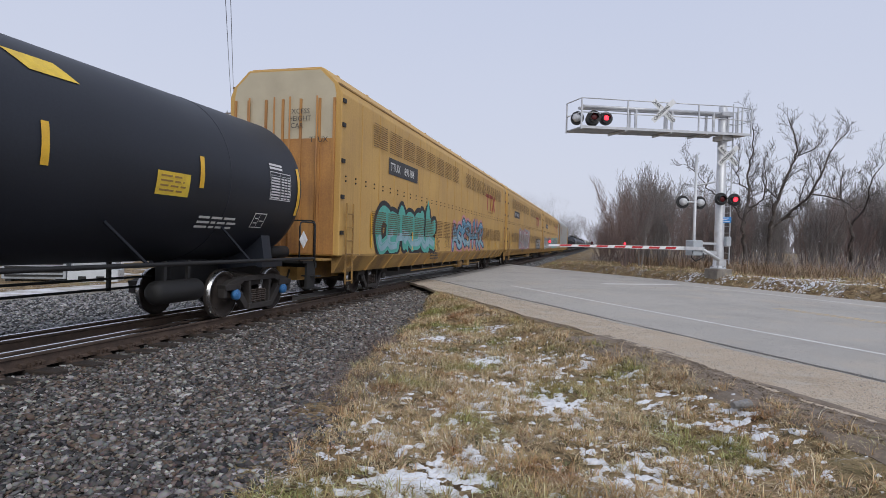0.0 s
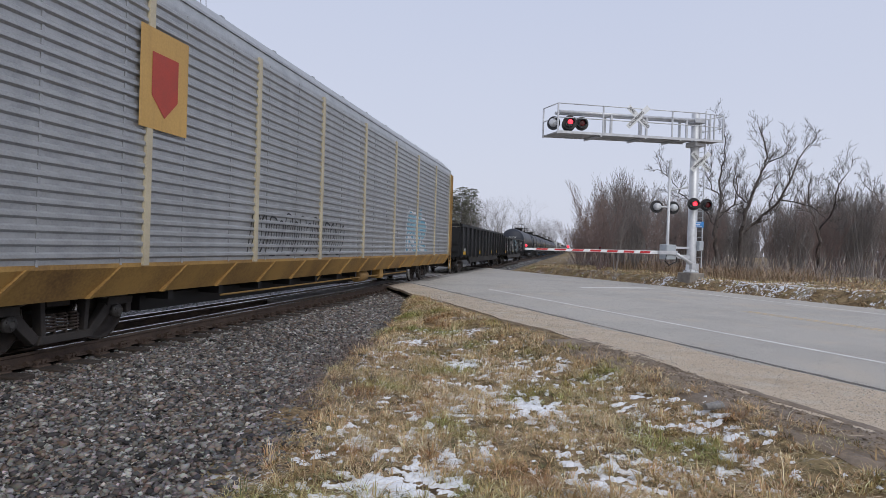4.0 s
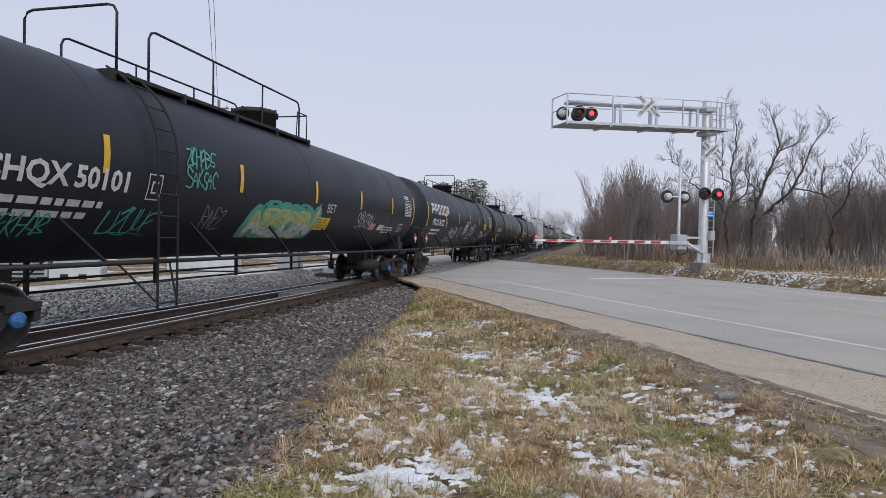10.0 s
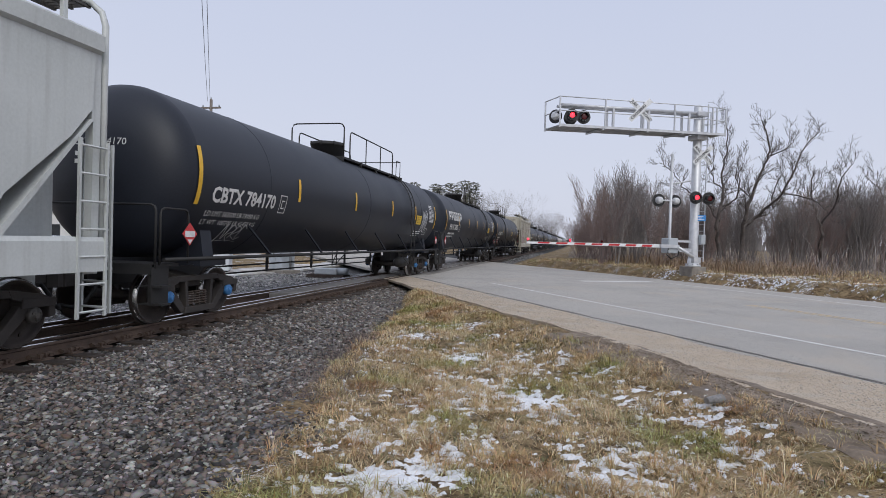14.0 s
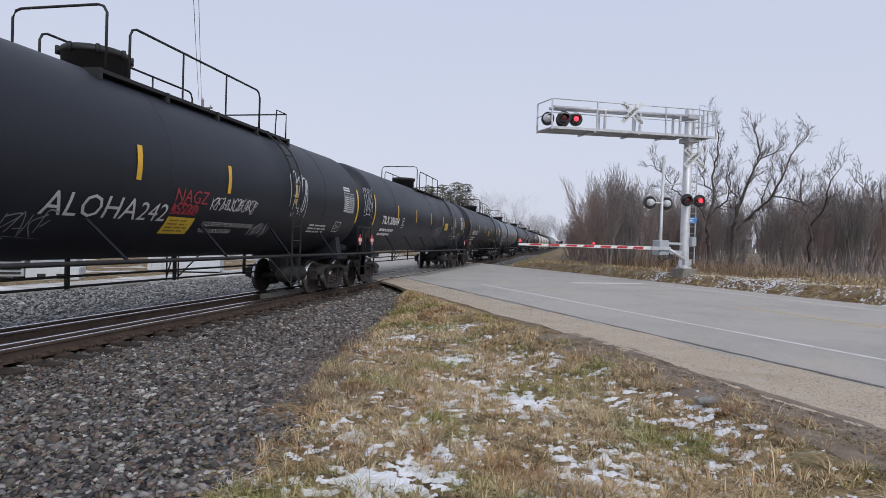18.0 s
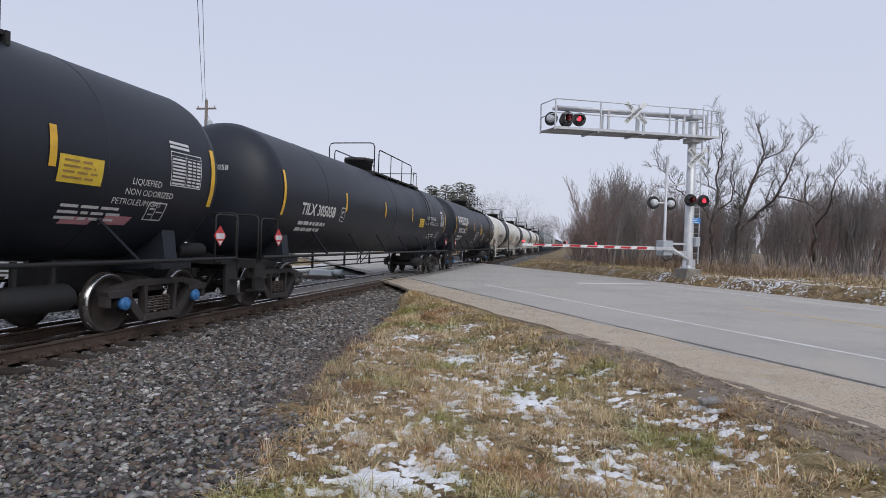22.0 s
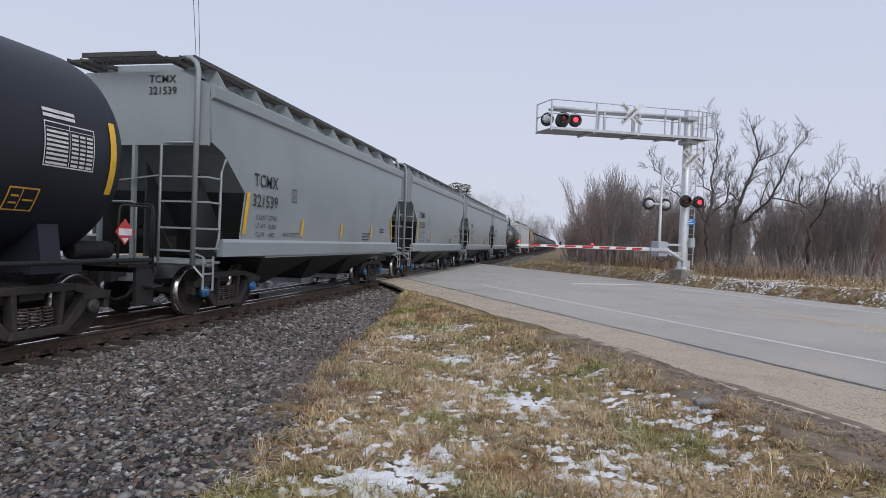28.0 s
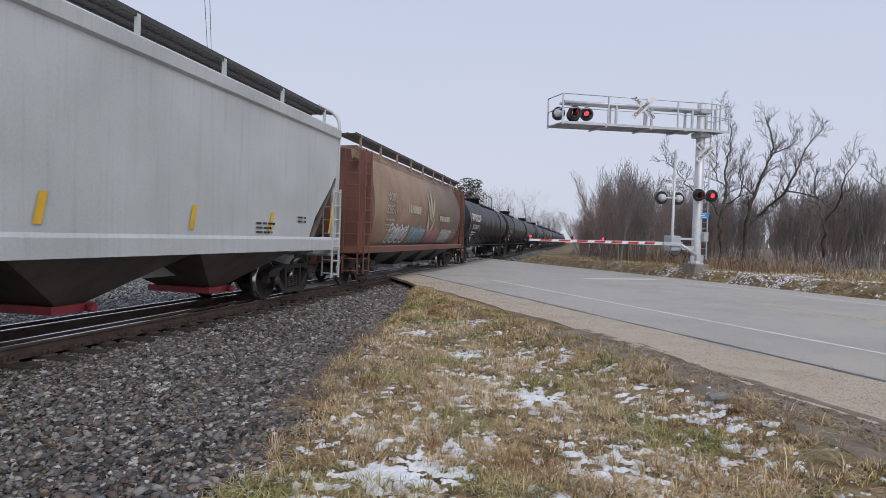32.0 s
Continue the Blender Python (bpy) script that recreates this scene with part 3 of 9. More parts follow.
def stroke(bm, pts, w, w1=None):
    """A flat ribbon along points in the plane."""
    z = (len(bm.verts) * 7919 % 3491) * 1e-6
    pts = [Vector((p[0], p[1], z + 2e-6 * i)) for i, p in enumerate(pts)]
    row = []
    for i, p in enumerate(pts):
        d = (pts[min(i + 1, len(pts) - 1)] - pts[max(i - 1, 0)]).normalized()
        q = Vector((-d.y, d.x, 0))
        ww = w if w1 is None else w + (w1 - w) * i / (len(pts) - 1)
        row.append((bm.verts.new(p + q * ww / 2), bm.verts.new(p - q * ww / 2)))
    for (a, b), (c, d) in zip(row, row[1:]):
        bm.faces.new((a, b, d, c))


def curve_pts(keys, n=6):
    """A smooth line through a few points."""
    out = []
    k = [keys[0]] + list(keys) + [keys[-1]]
    for i in range(1, len(k) - 2):
        for j in range(n):
            t = j / n
            out.append(tuple(0.5 * (2 * k[i][a] + (k[i + 1][a] - k[i - 1][a]) * t + (2 * k[i - 1][a] - 5 * k[i][a] + 4 * k[i + 1][a] - k[i + 2][a]) * t * t + (3 * k[i][a] - k[i - 1][a] - 3 * k[i + 1][a] + k[i + 2][a]) * t ** 3) for a in (0, 1)))
    out.append(tuple(keys[-1]))
    return out


# ---- the train ----
TRACK_X = -7.84
GAUGE_OUT = 0.755  # rail centre lines
GAUGE = 0.7175  # half the gauge
WHEEL_R = 0.457


def travelled(t):
    """Metres the train has rolled by t seconds: it slows a little, then holds its speed."""
    if t <= 3.5:
        return 24.2 * t
    if t <= 8.5:
        q = t - 3.5
        return 84.7 + 24.2 * q - 0.24 * q * q
    return 199.7 + 21.8 * (t - 8.5)


CARS = []  # (root, place along the train, wheelsets)


def wheel_mesh(bm):
    for s in (-1, 1):
        g = GAUGE * s
        prof = [(g + 0.01 * s, 0.12), (g + 0.01 * s, 0.30), (g - 0.015 * s, 0.40), (g - 0.025 * s, 0.475), (g + 0.008 * s, 0.478), (g + 0.03 * s, WHEEL_R + 0.001), (g + 0.105 * s, WHEEL_R - 0.003),
                (g + 0.11 * s, WHEEL_R - 0.02), (g + 0.105 * s, 0.385), (g + 0.06 * s, 0.375), (g + 0.045 * s, 0.28), (g + 0.075 * s, 0.17), (g + 0.13 * s, 0.14), (g + 0.13 * s, 0.11)]
        lathe(bm, prof, "x", 30)
        for k in range(3):
            a = k * 2.1
            lathe(bm, [(g + 0.05 * s, 0.03), (g + 0.066 * s, 0.03)], "x", 6, at=(0, 0.31 * math.cos(a), 0.31 * math.sin(a)))
    lathe(bm, [(-1.05, 0.07), (-0.75, 0.09), (0.75, 0.09), (1.05, 0.07)], "x", 14)


def side_frame(bm):
    """A cast side frame in the car's plane x = 0: top and bottom members, columns and pedestals, with the window for the springs."""
    t = 0.075
    prism(bm, [(-0.60, 0.70), (0.60, 0.70), (0.55, 0.80), (-0.55, 0.80)], -t, t, "x")
    for s in (-1, 1):
        prism(bm, [(s * 0.55, 0.80), (s * 0.60, 0.68), (s * 1.02, 0.56), (s * 1.20, 0.58), (s * 1.18, 0.66), (s * 1.04, 0.72)], -t, t, "x")
        prism(bm, [(s * 0.72, 0.55), (s * 1.22, 0.55), (s * 1.25, 0.66), (s * 0.74, 0.68)], -t * 1.3, t * 1.3, "x")
        prism(bm, [(s * 0.74, 0.60), (s * 0.90, 0.57), (s * 0.84, 0.47), (s * 0.50, 0.14), (s * 0.38, 0.20)], -t * 0.9, t * 0.9, "x")
        prism(bm, [(s * 0.31, 0.20), (s * 0.38, 0.20), (s * 0.42, 0.72), (s * 0.34, 0.72)], -t, t, "x")
        prism(bm, [(s * 1.14, 0.40), (s * 1.24, 0.42), (s * 1.24, 0.58), (s * 1.14, 0.58)], -t, t, "x")
    prism(bm, [(-0.46, 0.13), (0.46, 0.13), (0.42, 0.24), (-0.42, 0.24)], -t * 1.4, t * 1.4, "x")


def springs(bm):
    for y in (-0.19, 0.0, 0.19):
        pts = [(0.068 * math.cos(a), y + 0.068 * math.sin(a), 0.25 + 0.26 * a / (2 * math.pi * 6)) for a in (2 * math.pi * k / 10 for k in range(61))]
        tube(bm, pts, 0.015, 5)


def bolster(bm):
    prism(bm, [(-0.95, 0.60), (-0.5, 0.50), (0.5, 0.50), (0.95, 0.60), (0.95, 0.74), (0.4, 0.86), (-0.4, 0.86), (-0.95, 0.74)], -0.19, 0.19, "y")
    lathe(bm, [(0.86, 0.22), (0.95, 0.2)], "z", 16)
    for y in (-0.62, 0.62):
        box(bm, -0.75, 0.75, y - 0.05, y + 0.05, 0.36, 0.48)
        for x in (-0.72, 0.72):
            box(bm, x - 0.06, x + 0.06, y - 0.12, y + 0.12, 0.30, 0.56)


def cap_mesh(bm):
    lathe(bm, [(-0.05, 0.10), (0.03, 0.105), (0.05, 0.09), (0.055, 0.045), (0.075, 0.04)], "x", 14)
    for k in range(3):
        a = 2.1 * k + 0.5
        lathe(bm, [(0.05, 0.017), (0.068, 0.017)], "x", 6, at=(0, 0.062 * math.cos(a), 0.062 * math.sin(a)))


def truck(car, y, cap="bearing_dark", wheels=None):
    tr = put("truck", shared("bolster", "truck", bolster, "truck_steel"), car, at(0, y, 0), "dusty cast-steel freight truck")
    for s in (-1, 1):
        put("side_frame", shared("sideframe", "side_frame", side_frame, "truck_steel", 0.008), tr, at(s * 1.0, 0, 0))
        put("spring_nest", shared("springs", "spring_nest", springs, "spring"), tr, at(s * 1.0, 0, 0), "rusty coil springs")
    for w in (-0.889, 0.889):
        ws = put("wheelset", shared("wheels", "wheelset", wheel_mesh, "wheel_rust"), tr, at(0, w, WHEEL_R))
        if len(ws.data.materials) < 2:
            ws.data.materials.append(MAT["tread"])
            for f in ws.data.polygons:
                c = f.center
                if math.hypot(c.y, c.z) > 0.43 and abs(c.x) > GAUGE + 0.02:
                    f.material_index = 1
        wheels.append((ws, w))
        for s in (-1, 1):
            put("bearing_cap", shared("cap", "bearing_cap", cap_mesh, cap), tr, at(s * 1.09, w, WHEEL_R) @ Matrix.Scale(s, 4, (1, 0, 0)) if s > 0 else at(s * 1.09, w, WHEEL_R) @ pose(0, 0, 0, 0, 0, 180), "blue bearing end cap" if cap == "bearing_blue" else "")
    return tr


def coupler_mesh(bm):
    box(bm, -0.08, 0.08, -0.55, 0.0, 0.76, 0.90)
    prism(bm, [(-0.16, 0.0), (0.10, 0.0), (0.20, 0.10), (0.16, 0.26), (0.05, 0.20), (-0.02, 0.10), (-0.10, 0.26), (-0.20, 0.22)], 0.68, 0.98, "z")


def couplers(car, half, mat="black_steel"):
    for s in (-1, 1):
        put("coupler", shared("coupler", "coupler", coupler_mesh, "truck_steel"), car, at(0, s * (half - 0.22), 0) @ pose(0, 0, 0, 0, 0, 0 if s > 0 else 180))

        def hose(bm, s=s):
            tube(bm, curve_hose(s * (half - 0.55), s), 0.03, 6)
        put("air_hose", shared(("hose", s, round(half, 2)), "air_hose", hose, "rubber"), car)


def curve_hose(y, s):
    return [(0.32, y, 0.78), (0.34, y + s * 0.12, 0.62), (0.30, y + s * 0.28, 0.42), (0.22, y + s * 0.44, 0.36), (0.1, y + s * 0.54, 0.40)]


def ladder(bm, x, y, z0, z1, w=0.44, rung=0.36, r=0.016, along="y"):
    for s in (-0.5, 0.5):
        p = (x, y + s * w) if along == "y" else (x + s * w, y)
        box(bm, p[0] - 0.018, p[0] + 0.018, p[1] - 0.018, p[1] + 0.018, z0, z1)
    z = z0 + 0.08
    while z < z1:
        a, b = ((x, y - w / 2, z), (x, y + w / 2, z)) if along == "y" else ((x - w / 2, y, z), (x + w / 2, y, z))
        tube(bm, [a, b], r, 5)
        z += rung


# -- paint on the sides --
def on_tank(R, zc, y0):
    def place(u, v, lift=0.012):
        a = (v - zc) / R
        return Vector(((R + lift) * math.cos(a), y0 + u, zc + (R + lift) * math.sin(a)))
    return place


def on_wall(x, y0):
    return lambda u, v, lift=0.008: Vector((x + lift, y0 + u, v))


def mark(car, name, me, place, u, v, label="", lift=0.012, step=0.12, tilt=0.0):
    c, s = math.cos(tilt), math.sin(tilt)
    return put(name, wrap(me, lambda a, b: place(u + a * c - b * s, v + a * s + b * c, lift), step), car, None, label)


def words(car, text, place, u, v, h, mat="letter_white", name="lettering", lift=0.012, bold=0.0):
    return mark(car, name, lettering(text, h, mat, bold), place, u, v, "stencilled lettering", lift)


def bars(car, place, u, v, w, rows, h=0.05, gap=0.05, mat="letter_white", seed=1, name="small_print", lift=0.012):
    """Small print too fine to read: plain bars."""
    rnd = random.Random(seed)
    bm = B()
    for k in range(rows):
        x = 0.0
        ww = w * rnd.uniform(0.7, 1.0)
        while x < ww:
            q = rnd.uniform(0.12, 0.35)
            rect(bm, x, -k * (h + gap), min(x + q, ww), -k * (h + gap) + h)
            x += q + 0.05
    return mark(car, name, flat(bm, mat), place, u, v, "", lift)


def patch(car, place, u, v, w, h, mat, name="sticker", label="", skew=0.0, lift=0.010):
    bm = B()
    rect(bm, 0, 0, w, h, skew)
    return mark(car, name, flat(bm, mat), place, u, v, label, lift)


def throw_up(car, place, u, v, w, h, seed, mat="g_white", width=0.05):
    """A quick bubble piece: a swelling outline filled with slanting parallel curves."""
    rnd = random.Random(seed)
    bm = B()
    n = max(2, int(w / (0.75 * h)))
    lw = w / n
    for k in range(n):
        x = lw * k
        tl, tr = h * rnd.uniform(0.82, 1.0), h * rnd.uniform(0.8, 1.0)
        out = [(x + lw * 0.02, h * rnd.uniform(0.0, 0.06)), (x + lw * 0.16, h * 0.5), (x + lw * 0.30, tl), (x + lw * 0.62, tl * 0.97), (x + lw * 0.72, h * 0.72), (x + lw * 0.98, tr), (x + lw * 1.06, h * 0.62), (x + lw * 0.86, h * 0.22), (x + lw * 0.55, -0.02 * h), (x + lw * 0.02, h * 0.03)]
        stroke(bm, curve_pts(out, 5), width * 0.9, width * 1.1)
        m = rnd.choice((3, 4, 5))
        for j in range(m):
            q = x + lw * (0.18 + 0.62 * j / m)
            s = lw * 0.16
            stroke(bm, curve_pts([(q, h * rnd.uniform(0.08, 0.2)), (q + s, h * 0.42), (q + s * 0.9, h * 0.66), (q + 1.7 * s, h * rnd.uniform(0.7, 0.86))], 5), width * 0.55, width * 0.8)
    return mark(car, "graffiti", flat(bm, mat), place, u, v, "outlined spray-paint bubble shapes", 0.016)


def tag_scrawl(car, place, u, v, w, h, seed, mat="g_white", width=0.035, n=None):
    """A spray-can scrawl: a few looping strokes, or a bubble piece where it is large."""
    if width >= 0.05 and h > 0.55 and n is None:
        return throw_up(car, place, u, v, w, h, seed, mat, width * 0.8)
    rnd = random.Random(seed)
    bm = B()
    n = n or max(4, int(w / (0.42 * h)))
    width = width * 0.75
    for k in range(n):
        glyph = SKEL[rnd.choice("ABCEFHKNRSUZ")]
        x, ww, sl = w * k / n, w / n * 0.92, rnd.uniform(0.05, 0.3)
        for line in glyph:
            pts = [(x + ww * (a * 1.25 + sl * b + rnd.uniform(-0.2, 0.2)), h * (b + rnd.uniform(-0.17, 0.17))) for a, b in line]
            stroke(bm, curve_pts(pts, 4) if len(pts) > 2 else pts, width * rnd.uniform(0.8, 1.2), width * 0.6)
    if rnd.random() < 0.5:
        stroke(bm, curve_pts([(0, -0.1 * h), (w * 0.5, -0.02 * h), (w, -0.16 * h)]), width * 0.7, width * 0.2)
    return mark(car, "graffiti", flat(bm, mat), place, u, v, "loose spray-paint scrawl", 0.016)


# strokes of which spray-paint shapes are made, in a unit box
SKEL = {"A": [[(0, 0), (0.45, 1), (0.95, 0)], [(0.15, 0.38), (0.8, 0.38)]], "B": [[(0.05, 0), (0.05, 1), (0.75, 0.85), (0.1, 0.52), (0.9, 0.3), (0.05, 0)]], "C": [[(0.9, 0.85), (0.4, 1), (0.05, 0.5), (0.4, 0), (0.95, 0.15)]],
        "E": [[(0.9, 1), (0.1, 0.95), (0.1, 0.05), (0.95, 0)], [(0.1, 0.5), (0.7, 0.52)]], "F": [[(0.9, 1), (0.12, 0.92), (0.12, 0)], [(0.12, 0.5), (0.7, 0.55)]], "H": [[(0.05, 0), (0.12, 1)], [(0.85, 0), (0.9, 1)], [(0.08, 0.5), (0.88, 0.55)]],
        "K": [[(0.1, 0), (0.1, 1)], [(0.9, 1), (0.12, 0.45), (0.95, 0)]], "N": [[(0.05, 0), (0.1, 1), (0.85, 0), (0.92, 1)]], "R": [[(0.05, 0), (0.08, 1), (0.8, 0.8), (0.12, 0.48), (0.95, 0)]], "S": [[(0.92, 0.9), (0.3, 1), (0.1, 0.68), (0.85, 0.38), (0.7, 0.02), (0.02, 0.1)]],
        "U": [[(0.05, 1), (0.1, 0.15), (0.5, 0), (0.88, 0.15), (0.92, 1)]], "Z": [[(0.05, 0.95), (0.92, 1), (0.08, 0.05), (0.98, 0.0)]], "I": [[(0.5, 0), (0.5, 1)]], "T": [[(0.02, 0.92), (0.98, 1)], [(0.5, 0.95), (0.45, 0)]]}


def disc(bm, x, y, r, n=10):
    z = (len(bm.verts) * 7919 % 3491) * 1e-6
    bm.faces.new([bm.verts.new((x + r * math.cos(6.2832 * i / n), y + r * math.sin(6.2832 * i / n), z)) for i in range(n)])


def piece(car, place, u, v, w, h, seed, fill, shade, outline, halo=None, fat=0.20):
    """A large filled graffiti piece: crowded, rounded, slanting shapes with an outline, inner lines, a second colour and a cloud behind."""
    rnd = random.Random(seed)
    n = max(3, round(w / (0.62 * h)))
    names = ("halo", "out", "fill", "shade", "line")
    lay = {k: B() for k in names}
    ww = w / n
    for k in range(n):
        glyph = SKEL[rnd.choice("ABCEHKNRSUZ")]
        sl, top, foot = rnd.uniform(-0.1, 0.3), rnd.uniform(0.74, 0.95), rnd.uniform(0.12, 0.22)
        wide = fat * h * rnd.uniform(0.85, 1.1)
        for line in glyph:
            keys = [(ww * (k - 0.06 + 1.1 * (a + sl * (b - 0.5)) + rnd.uniform(-0.1, 0.1)), h * (foot + (top - foot) * (b + rnd.uniform(-0.1, 0.1)))) for a, b in line]
            pts = curve_pts(keys, 5)
            for name, grow in (("halo", 2.3), ("out", 1.42), ("fill", 1.0)):
                stroke(lay[name], pts, wide * grow, wide * grow * 0.9)
                for x, y in keys:
                    disc(lay[name], x, y, wide * grow * 0.47)
            # a flick off some ends, a shaded foot, inner lines
            if rnd.random() < 0.6:
                (x0, y0), (x1, y1) = pts[-2], pts[-1]
                q = math.hypot(x1 - x0, y1 - y0) or 1
                tip = (x1 + (x1 - x0) / q * wide * 1.5, y1 + (y1 - y0) / q * wide * 1.5)
                stroke(lay["out"], [pts[-1], tip], wide * 1.35, 0.01)
                stroke(lay["fill"], [pts[-1], ((pts[-1][0] + 2 * tip[0]) / 3, (pts[-1][1] + 2 * tip[1]) / 3)], wide * 0.95, 0.01)
            low = [p for p in pts if p[1] < h * 0.48]
            if len(low) > 2:
                stroke(lay["shade"], low, wide * 0.8, wide * 0.6)
            off = wide * 0.26
            stroke(lay["line"], [(x - off, y + off * 0.6) for x, y in pts[1:-1]], wide * 0.10, wide * 0.05)
    for k in range(int(n * (2.5 if halo else 1.0))):
        disc(lay["halo"], w * rnd.random(), h * rnd.uniform(0.2, 0.9), h * rnd.uniform(0.10, 0.22))
    lift = 0.009
    for kk, mt in (("halo", halo or shade), ("out", outline), ("fill", fill), ("shade", shade), ("line", "g_white" if outline == "g_black" else outline)):
        for vtx in lay[kk].verts:
            vtx.co.y = max(-0.03, vtx.co.y)
        mark(car, "graffiti", flat(lay[kk], mt), place, u, v, "large filled spray-paint piece", lift, step=9)
        lift += 0.004


def placard(car, x, y, z, facing="x", mat="placard_red"):
    def plate(bm):
        prism(bm, [(0, -0.19), (0.19, 0), (0, 0.19), (-0.19, 0)], 0, 0.012, "x")
    def bar(bm):
        prism(bm, [(-0.13, -0.05), (0.13, -0.05), (0.13, 0.05), (-0.13, 0.05)], 0.012, 0.016, "x")
        prism(bm, [(0, -0.165), (0.07, -0.09), (-0.07, -0.09)], 0.012, 0.016, "x")
    p = put("placard", shared("placard", "placard", plate, mat), car, at(x, y, z), "diamond hazard placard")
    put("placard_print", shared("placard_bar", "placard_print", bar, "label_white"), p)


def end_hoop(car, x, y, w, z0, z1, mat, along="x"):
    """A handrail bent as an upside-down U."""
    def make(bm):
        r = 0.1
        q = [(0, z0), (0, z1 - r), (0.03, z1 - 0.03), (r, z1), (w - r, z1), (w - 0.03, z1 - 0.03), (w, z1 - r), (w, z0)]
        tube(bm, [(a, 0, b) if along == "x" else (0, a, b) for a, b in q], 0.02, 6)
    put("handrail", shared(("hoop", round(w, 2), round(z0, 2), round(z1, 2), along), "handrail", make, mat), car, at(x, y, 0))


def table_label(car, place, u, v, w, h):
    bm = B()
    for a in ((0, 0, w, 0.016), (0, h - 0.016, w, h), (0, 0, 0.014, h), (w - 0.014, 0, w, h), (w * 0.48, 0, w * 0.49, h), (0, h * 0.86, w, h * 0.875)):
        rect(bm, *a)
    for k in range(8):
        y = h * (0.05 + 0.10 * k)
        for c, d in ((0.04, 0.45), (0.52, 0.66), (0.69, 0.80), (0.83, 0.96)):
            rect(bm, w * c, y, w * d, y + h * 0.055)
    for y in (h + 0.05, h + 0.12):
        rect(bm, 0, y, w * 0.62, y + 0.045)
    mark(car, "data_table", flat(bm, "label_white"), place, u, v, "white stencilled data table")


def stencil_box(car, place, u, v, w=0.42, h=0.30, mat="letter_white"):
    bm = B()
    for a in ((0, 0, w, 0.02), (0, h - 0.02, w, h), (0, 0, 0.02, h), (w - 0.02, 0, w, h), (w * 0.45, 0, w * 0.48, h), (0.06, h * 0.3, w * 0.4, h * 0.38), (0.06, h * 0.6, w * 0.4, h * 0.68), (w * 0.55, h * 0.45, w * 0.9, h * 0.52)):
        rect(bm, *a, skew=0.0)
    mark(car, "inspection_stencil", flat(bm, mat), place, u, v)


def tank_car(s_near, mark_text, number, length=17.6, R=1.52, zc=2.62, paint="tank_black", ladder_u=4.3, cap="bearing_dark", logo=None, letters="letter_white", scrawls=(), pieces=(), panel=False, gas=False, stripes=None, top_patch=False,
             band=False, sticker_u=14.42, sticker_v=2.18, stickers=(), tail=False, plat=None, placard_mat="placard_red", colour="black", dome=0.0, loads=(), said=(), text_u=0.95, gap_text=False, band_at=0.0):
    """A pressure tank car. s_near: where its first tall stripe stands along the train."""
    half = length / 2 + 1.42
    car = thing("tank_car", "%s pressure tank car with yellow reflective stripes, on steel rails" % colour, "tank car", "train")
    sills = "tank_white" if paint == "tank_white" else "black_steel"
    low = "tank_white" if paint == "tank_white" else "tank_black"
    hl = length / 2 + 0.02

    def shell(bm):
        prof = [(-hl - 0.76, 0.02)]
        for k in range(1, 9):
            a = math.pi / 2 * k / 8
            prof.append((-hl - 0.76 * math.cos(a), R * math.sin(a)))
        prof += [(-hl + 0.01, R), (hl - 0.01, R)]
        prof += [(-a, r) for a, r in prof[:9][::-1]]
        lathe(bm, prof, "y", 64, at=(0, 0, zc))
    put("tank_shell", shared(("shell", length, R, zc), "tank_shell", shell, paint), car)
    def seam(bm):
        lathe(bm, [(-0.012, R + 0.001), (-0.006, R + 0.006), (0.006, R + 0.006), (0.012, R + 0.001)], "y", 64, at=(0, 0, zc))
    for q in (-0.5, 0.0, 0.5):
        put("weld_seam", shared(("seam", R, zc), "weld_seam", seam, paint), car, at(0, q * length * 0.72, 0))
    if band:
        def belt(bm):
            lathe(bm, [(-1.53, R + 0.004), (-1.53, R + 0.008), (1.53, R + 0.008), (1.53, R + 0.004)], "y", 64, at=(0, band_at, zc))
        put("band", shared(("belt", R, zc), "band", belt, "tank_black"), car, None, "broad black band round the middle")
    tc = hl - 0.72

    def stub(bm):
        box(bm, -0.17, 0.17, tc - 1.6, half - 0.45, 0.66, 1.0)
    for s in (-1, 1):
        put("stub_sill", shared(("stub", length), "stub_sill", stub, sills), car, pose(0, 0, 0, 0, 0, 0 if s > 0 else 180))

    def saddle(bm):
        prism(bm, [(-1.25, 1.02), (-0.2, 0.90), (0.2, 0.90), (1.25, 1.02), (1.16, 1.62), (1.05, 1.56), (0.8, 1.36), (0, 1.16), (-0.8, 1.36), (-1.05, 1.56), (-1.16, 1.62)], -0.16, 0.16, "y")
        for x in (-1.28, 1.28):
            box(bm, x - 0.06, x + 0.06, -0.4, 0.4, 0.98, 1.12)
    for s in (-1, 1):
        put("saddle", shared(("saddle", zc), "saddle", saddle, low), car, at(0, s * tc, 0))

    # side pipe, its braces, and the piping below
    def pipe(bm):
        tube(bm, [(0, -half + 0.55, 1.13), (0, half - 0.55, 1.13)], 0.034, 8)
    for s in (-1, 1):
        put("side_pipe", shared(("pipe", length), "side_pipe", pipe, sills), car, at(s * 1.50, 0, 0))

    def brace(bm):
        tube(bm, [(0, 0.0, 1.13), (-0.2, -0.62, 1.74 if zc > 2.5 else 1.66)], 0.028, 5)
    nb = 6
    for s in (-1, 1):
        for k in range(nb):
            y = -hl + 2.6 + (2 * hl - 4.4) * k / (nb - 1)
            put("brace", shared(("brace", zc), "brace", brace, low), car, at(s * 1.50, y, 0) if s > 0 else at(-1.50, y, 0) @ pose(0, 0, 0, 0, 0, 180))
